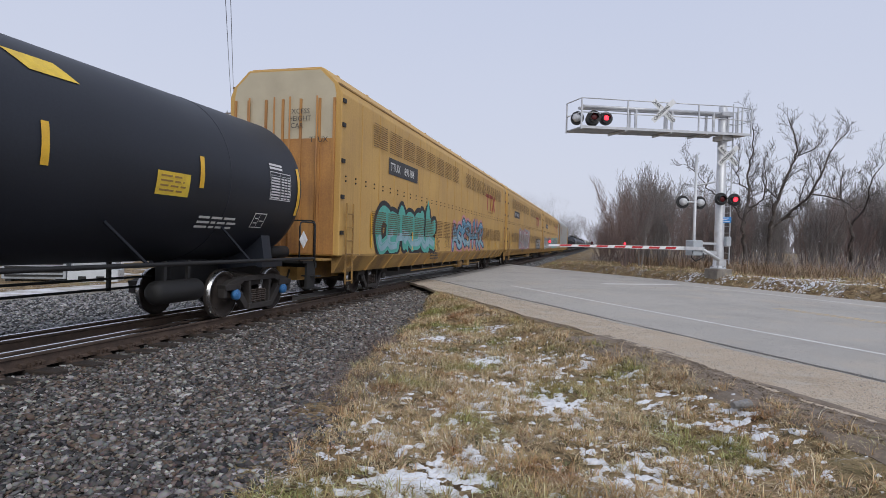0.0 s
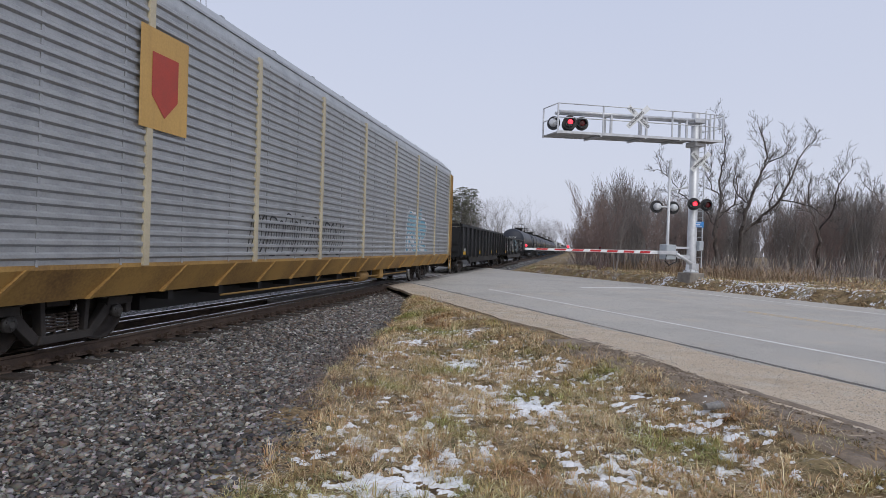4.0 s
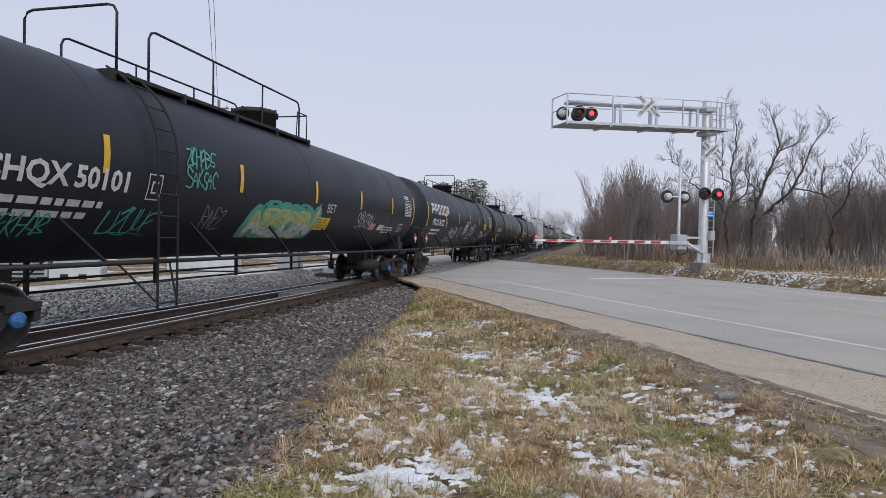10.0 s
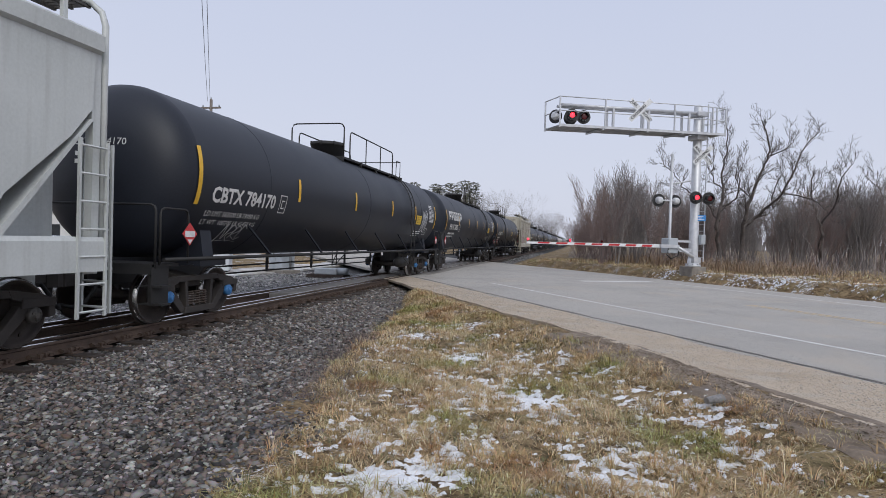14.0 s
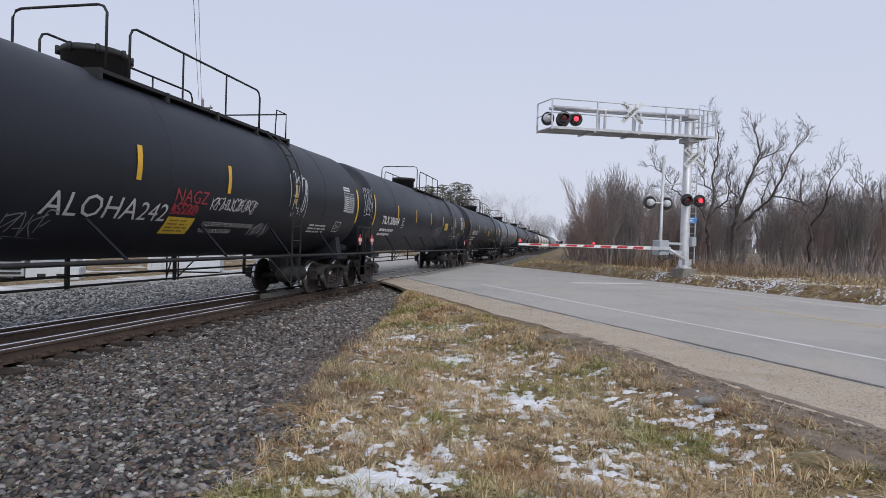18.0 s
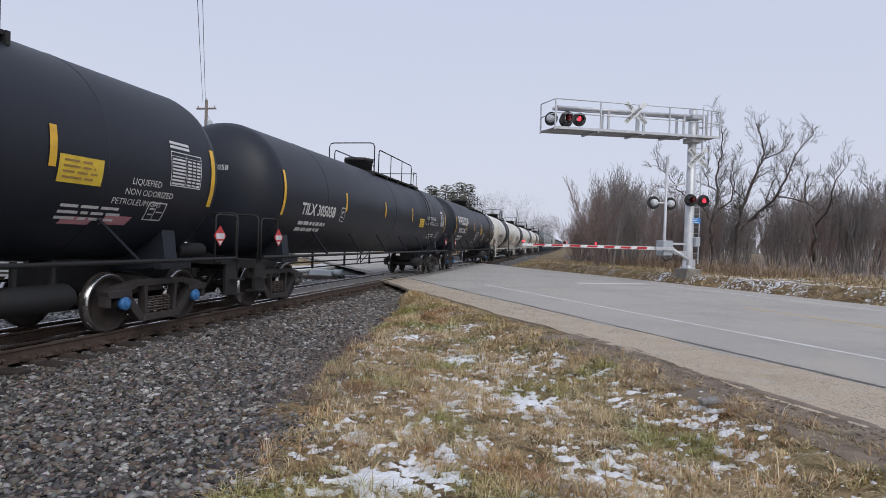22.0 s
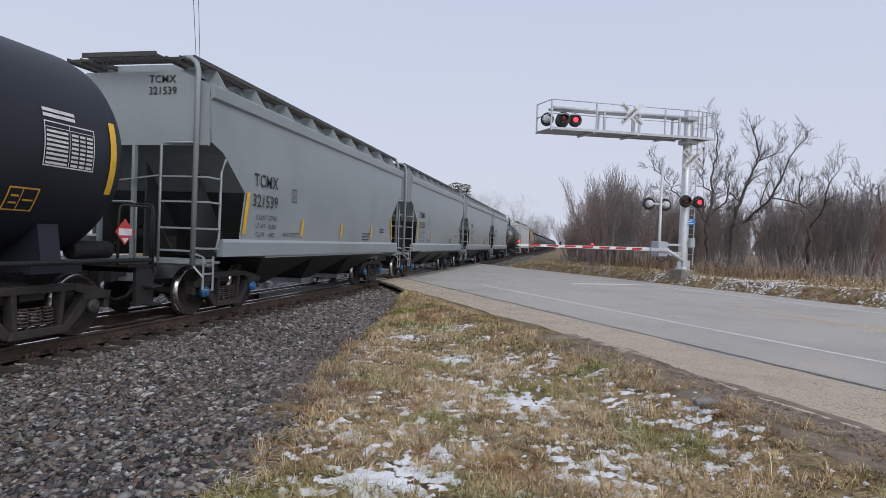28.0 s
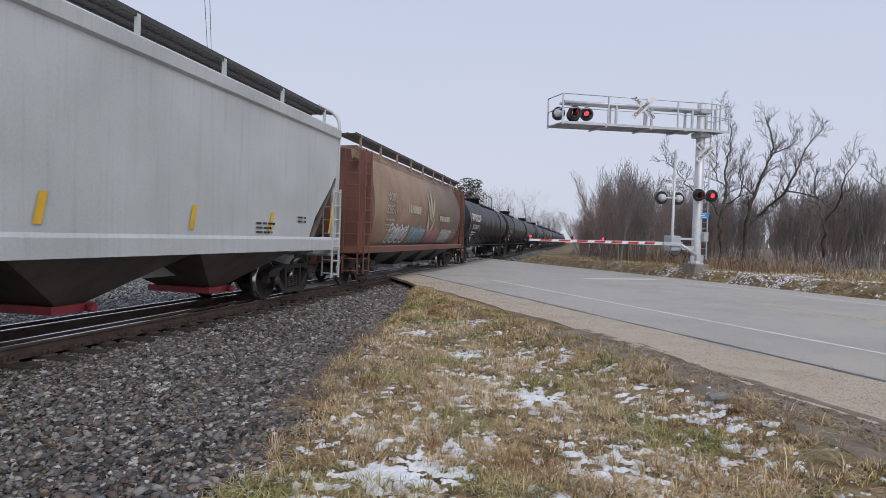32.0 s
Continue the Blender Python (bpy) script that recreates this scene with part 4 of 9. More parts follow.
    if not tail:
        def rods(bm):
            for z, x in ((0.80, -0.25), (0.60, -0.45)):
                tube(bm, [(x, -tc + 1.6, z), (x, tc - 1.6, z)], 0.024, 6)
        put("brake_pipe", shared(("rods", length), "brake_pipe", rods, "black_steel"), car)

        def hanger(bm):
            box(bm, -0.48, -0.42, -0.03, 0.03, 0.56, 1.18)
        for k in range(5):
            put("pipe_hanger", shared("hanger", "pipe_hanger", hanger, "black_steel"), car, at(0, -tc + 2.4 + (2 * tc - 4.8) * k / 4, 0))

    # ladder on both sides, from the rail up to the walkway
    def side_ladder(bm):
        for yy in (-0.22, 0.22):
            pts = [(1.62, yy, 0.42), (1.62, yy, 2.0)]
            for k in range(9):
                a = -0.25 + (1.15 + 0.25) * k / 8
                pts.append(((R + 0.10) * math.cos(a), yy, zc + (R + 0.10) * math.sin(a)))
            tube(bm, pts, 0.02, 5)
        for yy in (-0.22, 0.22):
            tube(bm, [(1.62, yy, 0.5), (1.2, yy + 0.35 * (1 if yy > 0 else -1), 1.12)], 0.018, 5)
    y_lad = -length / 2 + ladder_u
    for s in (-1, 1):
        ld = put("ladder", shared(("tladder", R, zc), "ladder", side_ladder, "black_steel"), car, at(0, y_lad, 0) if s > 0 else at(0, y_lad, 0) @ pose(0, 0, 0, 0, 0, 180))
        for k in range(11 if s > 0 and not tail else 0):
            z = 0.5 + 0.33 * k
            x = 1.62 if z < zc else math.sqrt(max(0.1, (R + 0.10) ** 2 - (z - zc) ** 2))
            put("rung", shared("trung", "rung", lambda bm: tube(bm, [(0, -0.22, 0), (0, 0.22, 0)], 0.014, 5), "black_steel"), ld, at(x, 0, z))

    # walkway on top, its rails and the dome
    top = zc + R
    plat = plat or ((3.6, 10.2) if ladder_u < 8 else (7.9, 14.1))
    p0, p1 = -length / 2 + plat[0], -length / 2 + plat[1]

    def deck(bm):
        for x in (-0.72, 0.72):
            box(bm, x - 0.17, x + 0.17, p0, p1, top - 0.18, top - 0.12)
            for k in range(5):
                yy = p0 + (p1 - p0) * k / 4
                box(bm, x - 0.2, x + 0.2, yy - 0.03, yy + 0.03, top - 0.30, top - 0.12)
        box(bm, -0.72, 0.72, p1 - 0.1, p1 - 0.04, top - 0.17, top - 0.10)
    put("walkway", shared(("deck", length, plat, top), "walkway", deck, "black_steel"), car)

    def rail_run(bm):
        z = top - 0.14
        a, b = (p0 + 0.65, y_lad - 0.5) if y_lad > 0 else (y_lad + 0.45, p1 - 0.5)
        tube(bm, [(0, a, z), (0, a, z + 0.72), (0, a + 0.05, z + 0.82), (0, a + 0.14, z + 0.86), (0, b - 0.14, z + 0.86), (0, b - 0.05, z + 0.82), (0, b, z + 0.72), (0, b, z)], 0.021, 6)
        for q in (0.33, 0.67):
            yy = a + (b - a) * q
            tube(bm, [(0, yy, z), (0, yy, z + 0.86)], 0.018, 5)
    for s in (-1, 1):
        put("railing", shared(("rails", length, plat, top, ladder_u), "railing", rail_run, "black_steel"), car, at(s * 0.86, 0, 0))

    # a tall hoop across the top where one steps up
    y_hoop = y_lad - 0.24 if y_lad < 0.5 else p0 + 0.15

    def cross_hoop(bm):
        z = top - 0.14
        tube(bm, [(0.86, y_hoop, z), (0.86, y_hoop, z + 0.90), (0.80, y_hoop, z + 1.0), (0.70, y_hoop, z + 1.03), (-0.70, y_hoop, z + 1.03), (-0.80, y_hoop, z + 1.0), (-0.86, y_hoop, z + 0.90), (-0.86, y_hoop, z)], 0.021, 6)

    def end_rail(bm):
        z = top - 0.14
        yb = p1 - 0.08
        tube(bm, [(0.86, yb, z), (0.86, yb, z + 0.62), (-0.86, yb, z + 0.62), (-0.86, yb, z)], 0.019, 6)
        for x in (-0.86, 0.86):
            tube(bm, [(x, yb - 0.55, z), (x, yb - 0.5, z + 0.62), (x, yb, z + 0.62)], 0.017, 5)
    if not tail:
        put("end_rail", shared(("endrail", length, plat, top), "end_rail", end_rail, "black_steel"), car)
        put("cross_hoop", shared(("hoop", length, ladder_u, plat, top), "cross_hoop", cross_hoop, "black_steel"), car)

    def hatch(bm):
        lathe(bm, [(top - 0.12, 0.50), (top + 0.30, 0.50), (top + 0.31, 0.54), (top + 0.36, 0.54), (top + 0.42, 0.50), (top + 0.45, 0.2)], "z", 28, at=(0, dome, 0))
        for k in range(8):
            a = k * math.pi / 4
            lathe(bm, [(top + 0.28, 0.035), (top + 0.42, 0.035)], "z", 6, at=(0.54 * math.cos(a), dome + 0.54 * math.sin(a), 0))
    put("valve_housing", shared(("hatch", top, dome), "valve_housing", hatch, "black_steel"), car, None, "round valve housing on top")

    # end platforms, handrails, brake wheel, placards
    for s in (-1, 1):
        def plat_end(bm):
            box(bm, -1.45, 1.45, -0.32, 0.32, 1.02, 1.07)
            box(bm, -1.45, 1.45, 0.27, 0.33, 0.90, 1.06)
            for x in (-1.4, 1.4):
                box(bm, x - 0.03, x + 0.03, -0.1, 0.3, 0.42, 1.02)
                box(bm, x - 0.2, x + 0.2, 0.05, 0.28, 0.42, 0.45)
                box(bm, x - 0.2, x + 0.2, 0.05, 0.28, 0.70, 0.73)
        put("end_platform", shared("endplat", "end_platform", plat_end, sills), car, at(0, s * (half - 0.66), 0) @ pose(0, 0, 0, 0, 0, 0 if s > 0 else 180))
        end_hoop(car, -1.44, s * (half - 0.42), 2.88, 1.0, 2.0, sills)
        end_hoop(car, 1.46, s * (hl + 0.55) - 0.35, 0.7, 1.05, 1.95, sills, "y")
        placard(car, 1.52, s * (hl + 0.25), 1.55, mat=placard_mat)
    if not tail:
        def cylinder(bm):
            lathe(bm, [(-0.38, 0.10), (-0.35, 0.14), (0.35, 0.14), (0.38, 0.10)], "y", 14)
        put("brake_cylinder", shared("brkcyl", "brake_cylinder", cylinder, "black_steel"), car, at(0.75, hl + 0.45, 1.26))

        def reservoir(bm):
            lathe(bm, [(-0.62, 0.06), (-0.58, 0.15), (-0.5, 0.20), (0.5, 0.20), (0.58, 0.15), (0.62, 0.06)], "y", 16)
            for y in (-0.3, 0.3):
                box(bm, -0.03, 0.03, y - 0.03, y + 0.03, 0.19, 0.52)
        put("air_reservoir", shared("airres", "air_reservoir", reservoir, "black_steel"), car, at(0.85, tc - 2.3, 0.62))
    wheels = []
    for s in (-1, 1):
        truck(car, s * tc, cap, wheels)
    couplers(car, half)

    # markings
    near = -length / 2
    P = on_tank(R, zc, near)
    for k, u in enumerate(stripes or [0.0, length * 0.188, length * 0.364, length * 0.54, length * 0.705, length * 0.85, length]):
        tall = u < 0.3 or u > length - 0.9
        bm = B()
        rect(bm, -0.055, 0, 0.055, 1.02 if tall else 0.52)
        mark(car, "reflective_stripe", flat(bm, "stripe"), P, u, 2.06 if tall else 2.36)
    dark = paint == "tank_white"
    ink = "letter_black" if dark else letters
    if panel:
        patch(car, P, 0.25, 1.72, 2.9, 1.0, "black_steel", "repaint_patch", "darker repainted panel", lift=0.004)
    if mark_text:
        if gap_text:
            words(car, mark_text, P, text_u, 2.14, 0.29, ink, bold=0.012)
            words(car, number, P, text_u + 1.18, 2.14, 0.29, ink, bold=0.012)
        else:
            words(car, mark_text + " " + number, P, text_u, 2.14, 0.285, ink, bold=0.012)
        for k, row in enumerate(loads):
            words(car, row, P, text_u - 0.05, 1.86 - 0.18 * k, 0.11, ink)
        if not loads:
            bars(car, P, 1.0, 1.86, 1.9, 1, 0.10, 0.0, ink, 12)
            bars(car, P, 1.0, 1.68, 1.8, 1, 0.10, 0.0, ink, 13)
        bm = B()
        for a in ((0, 0, 0.30, 0.02), (0, 0.38, 0.30, 0.40), (0, 0, 0.02, 0.40), (0.28, 0, 0.30, 0.40), (0.08, 0.10, 0.22, 0.13), (0.08, 0.26, 0.22, 0.29), (0.08, 0.10, 0.11, 0.29)):
            rect(bm, *a)
        mark(car, "plate_stencil", flat(bm, ink), P, text_u + 2.5, 2.05)
    if not tail:
        table_label(car, P, length - 1.15, 2.34, 0.80, 0.56)
        patch(car, P, sticker_u, sticker_v, 0.74, 0.36, "label_yellow", "yellow_label", "yellow emergency label")
        bars(car, P, sticker_u + 0.07, sticker_v + 0.28, 0.60, 4, 0.028, 0.045, "rack_sill", 3, "label_print", 0.016)
        stencil_box(car, P, length - 1.5, 1.72, 0.42, 0.32, ink)
        if gas:
            words(car, "NON-ODORIZED", P, length - 3.2, 2.56, 0.15, ink)
            words(car, "LIQUEFIED", P, length - 3.1, 2.34, 0.15, ink)
            words(car, "PETROLEUM GAS", P, length - 3.1, 2.14, 0.15, ink)
        bars(car, P, length - 3.1, 1.85, 1.2, 3, 0.045, 0.05, ink, 5)
        # the end that faces the eye carries its mark too
        if mark_text:
            Q = lambda u, v, lift=0.0: Vector((-0.2 + u, -hl - 0.76 * math.sqrt(max(0.0, 1 - ((-0.2 + u) ** 2 + (v - zc) ** 2) / R ** 2)) - 0.012, v))
            mark(car, "end_lettering", lettering(mark_text + " " + number, 0.12, ink), Q, -0.15, 2.98, "stencilled lettering")
            bars(car, Q, -0.1, 2.80, 0.7, 2, 0.07, 0.06, ink, 4)
    for u, v, w2, h2, mt in stickers:
        patch(car, P, u, v, w2, h2, mt, "sticker", skew=0.06)
    if top_patch:
        patch(car, P, 11.45, 3.56, 0.72, 0.28, "label_yellow", "yellow_band", "slanted yellow paint patch", skew=-0.25)
    if logo:
        logo(car, P)
    for text, u, v, h, mt in said:
        words(car, text, P, u, v, h, mt, "graffiti")
    for q in scrawls:
        tag_scrawl(car, P, *q)
    for q in pieces:
        piece(car, P, *q)
    CARS.append((car, s_near + length / 2, wheels))
    return car


def block_logo(car, P):
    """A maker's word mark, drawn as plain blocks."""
    for k in range(6):
        bm = B()
        if k in (2, 3, 4):
            spans = ((0, 0, 0.13, 0.46), (0.30, 0, 0.43, 0.46), (0.13, 0.35, 0.30, 0.46), (0.13, 0, 0.30, 0.11))
        else:
            spans = ((0, 0, 0.13, 0.46), (0.13, 0.35, 0.43, 0.46), (0.13, 0.13, 0.43, 0.24), (0.30, 0.24, 0.43, 0.35))
        for q in spans:
            rect(bm, *q)
        mark(car, "word_mark", flat(bm, "letter_white"), P, 0.62 + 0.58 * k, 2.62, "white block word mark")


# -- autoracks --
def autorack(s_near, number, pieces=(), scrawls=(), galvanised=False, logo=True):
    L, hw = 27.2, 1.58
    car = thing("autorack", ("galvanised corrugated autorack with yellow end frames" if galvanised else "weathered yellow enclosed autorack with graffiti and perforated vents"), "autorack", "train")
    z0, ze, zt = 1.16, 5.22, 5.88

    def body(bm):
        prof = [(-hw, z0), (hw, z0), (hw, ze), (hw - 0.10, ze + 0.24), (1.05, zt), (-1.05, zt), (-hw + 0.10, ze + 0.24), (-hw, ze)]
        prism(bm, prof, -L / 2, L / 2)
    put("rack_body", shared(("rack", galvanised), "rack_body", body, "galv" if galvanised else "rack_yellow", 0.02), car)

    def roof(bm):
        prism(bm, [(-1.0, zt - 0.03), (1.0, zt - 0.03), (0.97, zt + 0.03), (-0.97, zt + 0.03)], -L / 2 + 0.05, L / 2 - 0.05)
        for k in range(13):
            y = -L / 2 + 1 + (L - 2) * k / 12
            prism(bm, [(-1.02, zt + 0.02), (1.02, zt + 0.02), (1.0, zt + 0.06), (-1.0, zt + 0.06)], y - 0.05, y + 0.05)
    put("roof", shared(("rackroof", galvanised), "roof", roof, "rack_yellow" if not galvanised else "galv"), car)

    def trim(bm):
        for s in (-1, 1):
            prism(bm, [(s * (hw - 0.10), ze + 0.215), (s * (hw - 0.065), ze + 0.215), (s * (hw - 0.07), ze + 0.26), (s * (hw - 0.13), ze + 0.265)], -L / 2, L / 2)
    put("roof_trim", shared(("racktrim", galvanised), "roof_trim", trim, "rack_sill" if not galvanised else "galv"), car, None, "dark seam along the roof edge")

    def sill(bm):
        for s in (-1, 1):
            prism(bm, [(s * 1.30, 0.72), (s * 1.36, 0.72), (s * (hw + 0.01), 1.14), (s * (hw + 0.01), 1.20), (s * 1.30, 1.20)], -L / 2 + 0.2, L / 2 - 0.2)
        box(bm, -0.35, 0.35, -L / 2 + 0.2, L / 2 - 0.2, 0.5, 1.1)

    def under(bm):
        box(bm, -0.85, 0.85, -8.2, 8.2, 0.36, 0.62)
    put("underframe", shared("rackunder", "underframe", under, "black_steel"), car, None, "dark steel underframe")
    for k in range(12):
        put("crossbearer", shared("rackbearer", "crossbearer", lambda bm: box(bm, -1.28, 1.28, -0.06, 0.06, 0.56, 0.98), "black_steel"), car, at(0, -8.0 + 16 * k / 11, 0))

    def brake_rig(bm):
        lathe(bm, [(-0.4, 0.15), (-0.36, 0.19), (0.36, 0.19), (0.4, 0.15)], "y", 14, at=(1.12, 1.5, 0.55))
        tube(bm, [(1.25, -6.5, 0.52), (1.25, 6.5, 0.52)], 0.02, 5)
        tube(bm, [(1.25, -2.2, 0.52), (1.3, -1.7, 0.85)], 0.018, 5)
        box(bm, 1.0, 1.3, 3.0, 3.4, 0.42, 0.72)
    put("brake_rigging", shared("rackbrake", "brake_rigging", brake_rig, "rack_sill"), car)
    put("side_sill", shared("racksill", "side_sill", sill, "rack_sill"), car)

    def gusset(bm):
        vs = [bm.verts.new(p) for p in ((1.35, -0.20, 0.72), (1.44, -0.20, 0.72), (hw + 0.05, 0.16, 1.15), (hw - 0.02, 0.16, 1.15), (1.35, -0.14, 0.72), (1.44, -0.14, 0.72), (hw + 0.05, 0.22, 1.15), (hw - 0.02, 0.22, 1.15))]
        for f in ((0, 1, 2, 3), (7, 6, 5, 4), (0, 4, 5, 1), (1, 5, 6, 2), (2, 6, 7, 3), (3, 7, 4, 0)):
            bm.faces.new([vs[i] for i in f])
    for k in range(18):
        put("gusset", shared("gusset", "gusset", gusset, "rack_sill"), car, at(0, -L / 2 + 0.9 + (L - 1.8) * k / 17, 0))

    P = on_wall(hw + 0.006, -L / 2)
    # panel seams, vents and bolts
    for s in (1, -1):
        for k in range(1, 20):
            def seam(bm):
                box(bm, 0, 0.012, -0.02, 0.02, z0 + 0.02, ze - 0.02)
            put("panel_seam", shared(("seam", galvanised), "panel_seam", seam, "galv" if galvanised else "rack_yellow"), car, at(s * hw if s > 0 else -hw - 0.012, -L / 2 + L * k / 20, 0))
        if s < 0:
            break
    if galvanised:
        def slat(bm):
            prism(bm, [(0.002, 0.0), (0.035, 0.03), (0.035, 0.075), (0.002, 0.10)], -L / 2 + 1.5, L / 2 - 0.7)
        for s in (-1, 1):
            for k in range(24):
                put("slat", shared("slat", "slat", slat, "galv"), car, at(s * hw, 0, z0 + 0.1 + k * 0.165) if s > 0 else at(-hw, 0.8, z0 + 0.1 + k * 0.165) @ pose(0, 0, 0, 0, 0, 180), "corrugated galvanised slat")

        def posts(bm):
            box(bm, hw + 0.002, hw + 0.055, -0.06, 0.06, z0, ze)
        for k in range(9):
            put("post", shared("rackpost", "post", posts, "rack_cream"), car, at(0, -L / 2 + 1.4 + (L - 2.0) * k / 8, 0))
        for y in (-L / 2 + 0.6, L / 2 - 0.3):
            def frame_end(bm):
                box(bm, hw + 0.003, hw + 0.05, -0.6 if y < 0 else -0.3, 0.6 if y < 0 else 0.3, z0, ze)
            put("end_frame", shared(("endframe", y < 0), "end_frame", frame_end, "rack_sill"), car, at(0, y, 0), "yellow end frame")
        bm = B()
        rect(bm, 0, 0, 1.1, 1.5)
        mark(car, "shield_panel", flat(bm, "rack_yellow"), P, 4.3, 3.2, "yellow panel with a plain shield", 0.05)
        bm = B()
        vs = [bm.verts.new(p) for p in ((0.25, 0.5, 0), (0.55, 0.2, 0), (0.85, 0.5, 0), (0.85, 1.15, 0), (0.25, 1.15, 0))]
        bm.faces.new(vs)
        mark(car, "shield", flat(bm, "logo_red"), P, 4.3, 3.2, "", 0.056)
    else:
        # flat rectangles on the wall; the shade inside each hole is its dark colour
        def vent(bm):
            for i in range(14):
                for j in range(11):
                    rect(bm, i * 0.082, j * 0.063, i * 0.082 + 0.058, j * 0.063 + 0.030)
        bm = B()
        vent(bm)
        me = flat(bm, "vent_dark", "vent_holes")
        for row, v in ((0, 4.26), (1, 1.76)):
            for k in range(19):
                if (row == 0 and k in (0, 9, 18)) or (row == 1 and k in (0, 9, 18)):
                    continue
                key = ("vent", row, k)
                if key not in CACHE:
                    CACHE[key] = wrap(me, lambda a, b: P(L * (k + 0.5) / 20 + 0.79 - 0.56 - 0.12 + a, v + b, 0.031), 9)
                tagged(put("vent", CACHE[key], car, None, "block of vent holes painted flat in a shaded colour"), kind="stuff")

        def bolts(bm):
            for k in range(20):
                for dy in (0.3, 0.95):
                    for dz in (0, -0.12):
                        box(bm, hw, hw + 0.03, -L / 2 + L * k / 20 + dy - 0.014, -L / 2 + L * k / 20 + dy + 0.014, 3.16 + dz, 3.20 + dz)
        put("bolts", shared("bolts", "bolts", bolts, "black_steel"), car)
        patch(car, P, 3.5, 3.62, 3.0, 0.5, "letter_black", "number_board", "black number board")
        words(car, "TTUX", P, 3.62, 3.74, 0.26, "letter_white", lift=0.02, bold=0.004)
        words(car, number, P, 4.98, 3.74, 0.26, "letter_white", lift=0.02, bold=0.004)
        if logo:
            bm = B()
            for a in ((0, 0.62, 1.0, 0.8), (0.4, 0, 0.58, 0.62), (1.12, 0.62, 2.1, 0.8), (1.5, 0, 1.68, 0.62)):
                rect(bm, *a)
            stroke(bm, [(2.1, 0), (2.95, 0.8)], 0.2)
            stroke(bm, [(2.2, 0.8), (2.95, 0)], 0.2)
            for vt in bm.verts:
                vt.co.y *= 1.15
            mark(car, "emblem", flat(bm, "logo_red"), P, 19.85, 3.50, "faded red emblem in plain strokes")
            bars(car, P, 20.7, 3.35, 1.5, 1, 0.08, 0, "rack_sill", 6)
        for k, u in enumerate((2.1, 6.0, 9.0, 12.0, 15.0, 18.0, 21.0, 23.5, 25.6)):
            bm = B()
            rect(bm, 0, 0, 0.12, 0.62 if k else 1.0)
            mark(car, "reflective_stripe", flat(bm, "stripe"), P, u, 1.28 if k else 1.36, "", 0.02)
        bars(car, P, 8.4, 1.12, 1.4, 3, 0.05, 0.05, "letter_black", 8, "sill_print")

    # ends: paired doors with bars and hinges
    for s in (-1, 1):
        def door(bm):
            box(bm, -1.42, 1.42, 0, 0.03, z0 + 0.05, 4.1)
            for x in (-1.40, -1.0, -0.48, 0.02, 0.5, 1.0, 1.38):
                box(bm, x - 0.03, x + 0.03, 0.03, 0.07, z0 + 0.05, 5.1)
            for x in (-0.95, -0.2, 0.24, 0.95):
                tube(bm, [(x, 0.1, z0), (x, 0.1, 5.15)], 0.022, 6)
        def top_panel(bm):
            prism(bm, [(-1.42, 4.1), (1.42, 4.1), (1.42, 5.22), (1.36, 5.46), (0.98, 5.82), (-0.98, 5.82), (-1.36, 5.46), (-1.42, 5.22)], 0, 0.025)
        turn = pose(0, 0, 0, 0, 0, 0 if s > 0 else 180)
        put("end_door", shared(("rackdoor", galvanised), "end_door", door, "rack_door" if not galvanised else "rack_sill"), car, at(0, s * (L / 2 + 0.001), 0) @ turn, "rust-orange end door with lock bars")
        put("end_top", shared("racktop", "end_top", top_panel, "rack_cream"), car, at(0, s * (L / 2 + 0.001), 0) @ turn, "pale upper end panel")

        def rung(bm):
            ladder(bm, 0, 0, 0.45, 2.5 if not galvanised else 5.2, 0.42, 0.34, 0.018)
        put("ladder", shared(("rladder", galvanised), "ladder", rung, "rack_sill"), car, at(hw + 0.09, s * (L / 2 - 0.45), 0), "yellow side ladder")

        def hinge(bm):
            for z in (1.7, 2.6, 3.5, 4.4, 5.0):
                box(bm, 0, 0.06, -0.05, 0.12, z, z + 0.1)
        put("hinge", shared("hinge", "hinge", hinge, "black_steel"), car, at(hw - 0.02, s * (L / 2 - 0.08), 0))

        def deck(bm):
            box(bm, -1.4, 1.4, 0, 0.55, 1.05, 1.10)
            box(bm, -0.25, 0.25, 0.0, 0.5, 0.62, 1.05)
        put("end_sill", shared("rackdeck", "end_sill", deck, "rack_sill"), car, at(0, s * L / 2, 0) @ turn)
    if not galvanised:
        Q = lambda u, v, lift=0.0: Vector((u, -L / 2 - 0.075 - lift, v))
        words(car, "EXCESS", Q, 0.15, 4.72, 0.13, "letter_black")
        words(car, "HEIGHT", Q, 0.15, 4.54, 0.13, "letter_black")
        words(car, "CAR", Q, 0.22, 4.36, 0.13, "letter_black")
        words(car, "TTUX", Q, 0.75, 4.0, 0.14, "letter_black")
    for k, q in enumerate(pieces):
        piece(car, P, *q)
    for q in scrawls:
        tag_scrawl(car, P, *q)
    wheels = []
    for s in (-1, 1):
        truck(car, s * 9.9, "bearing_dark", wheels)
    couplers(car, 14.3)
    CARS.append((car, s_near + L / 2, wheels))
    return car


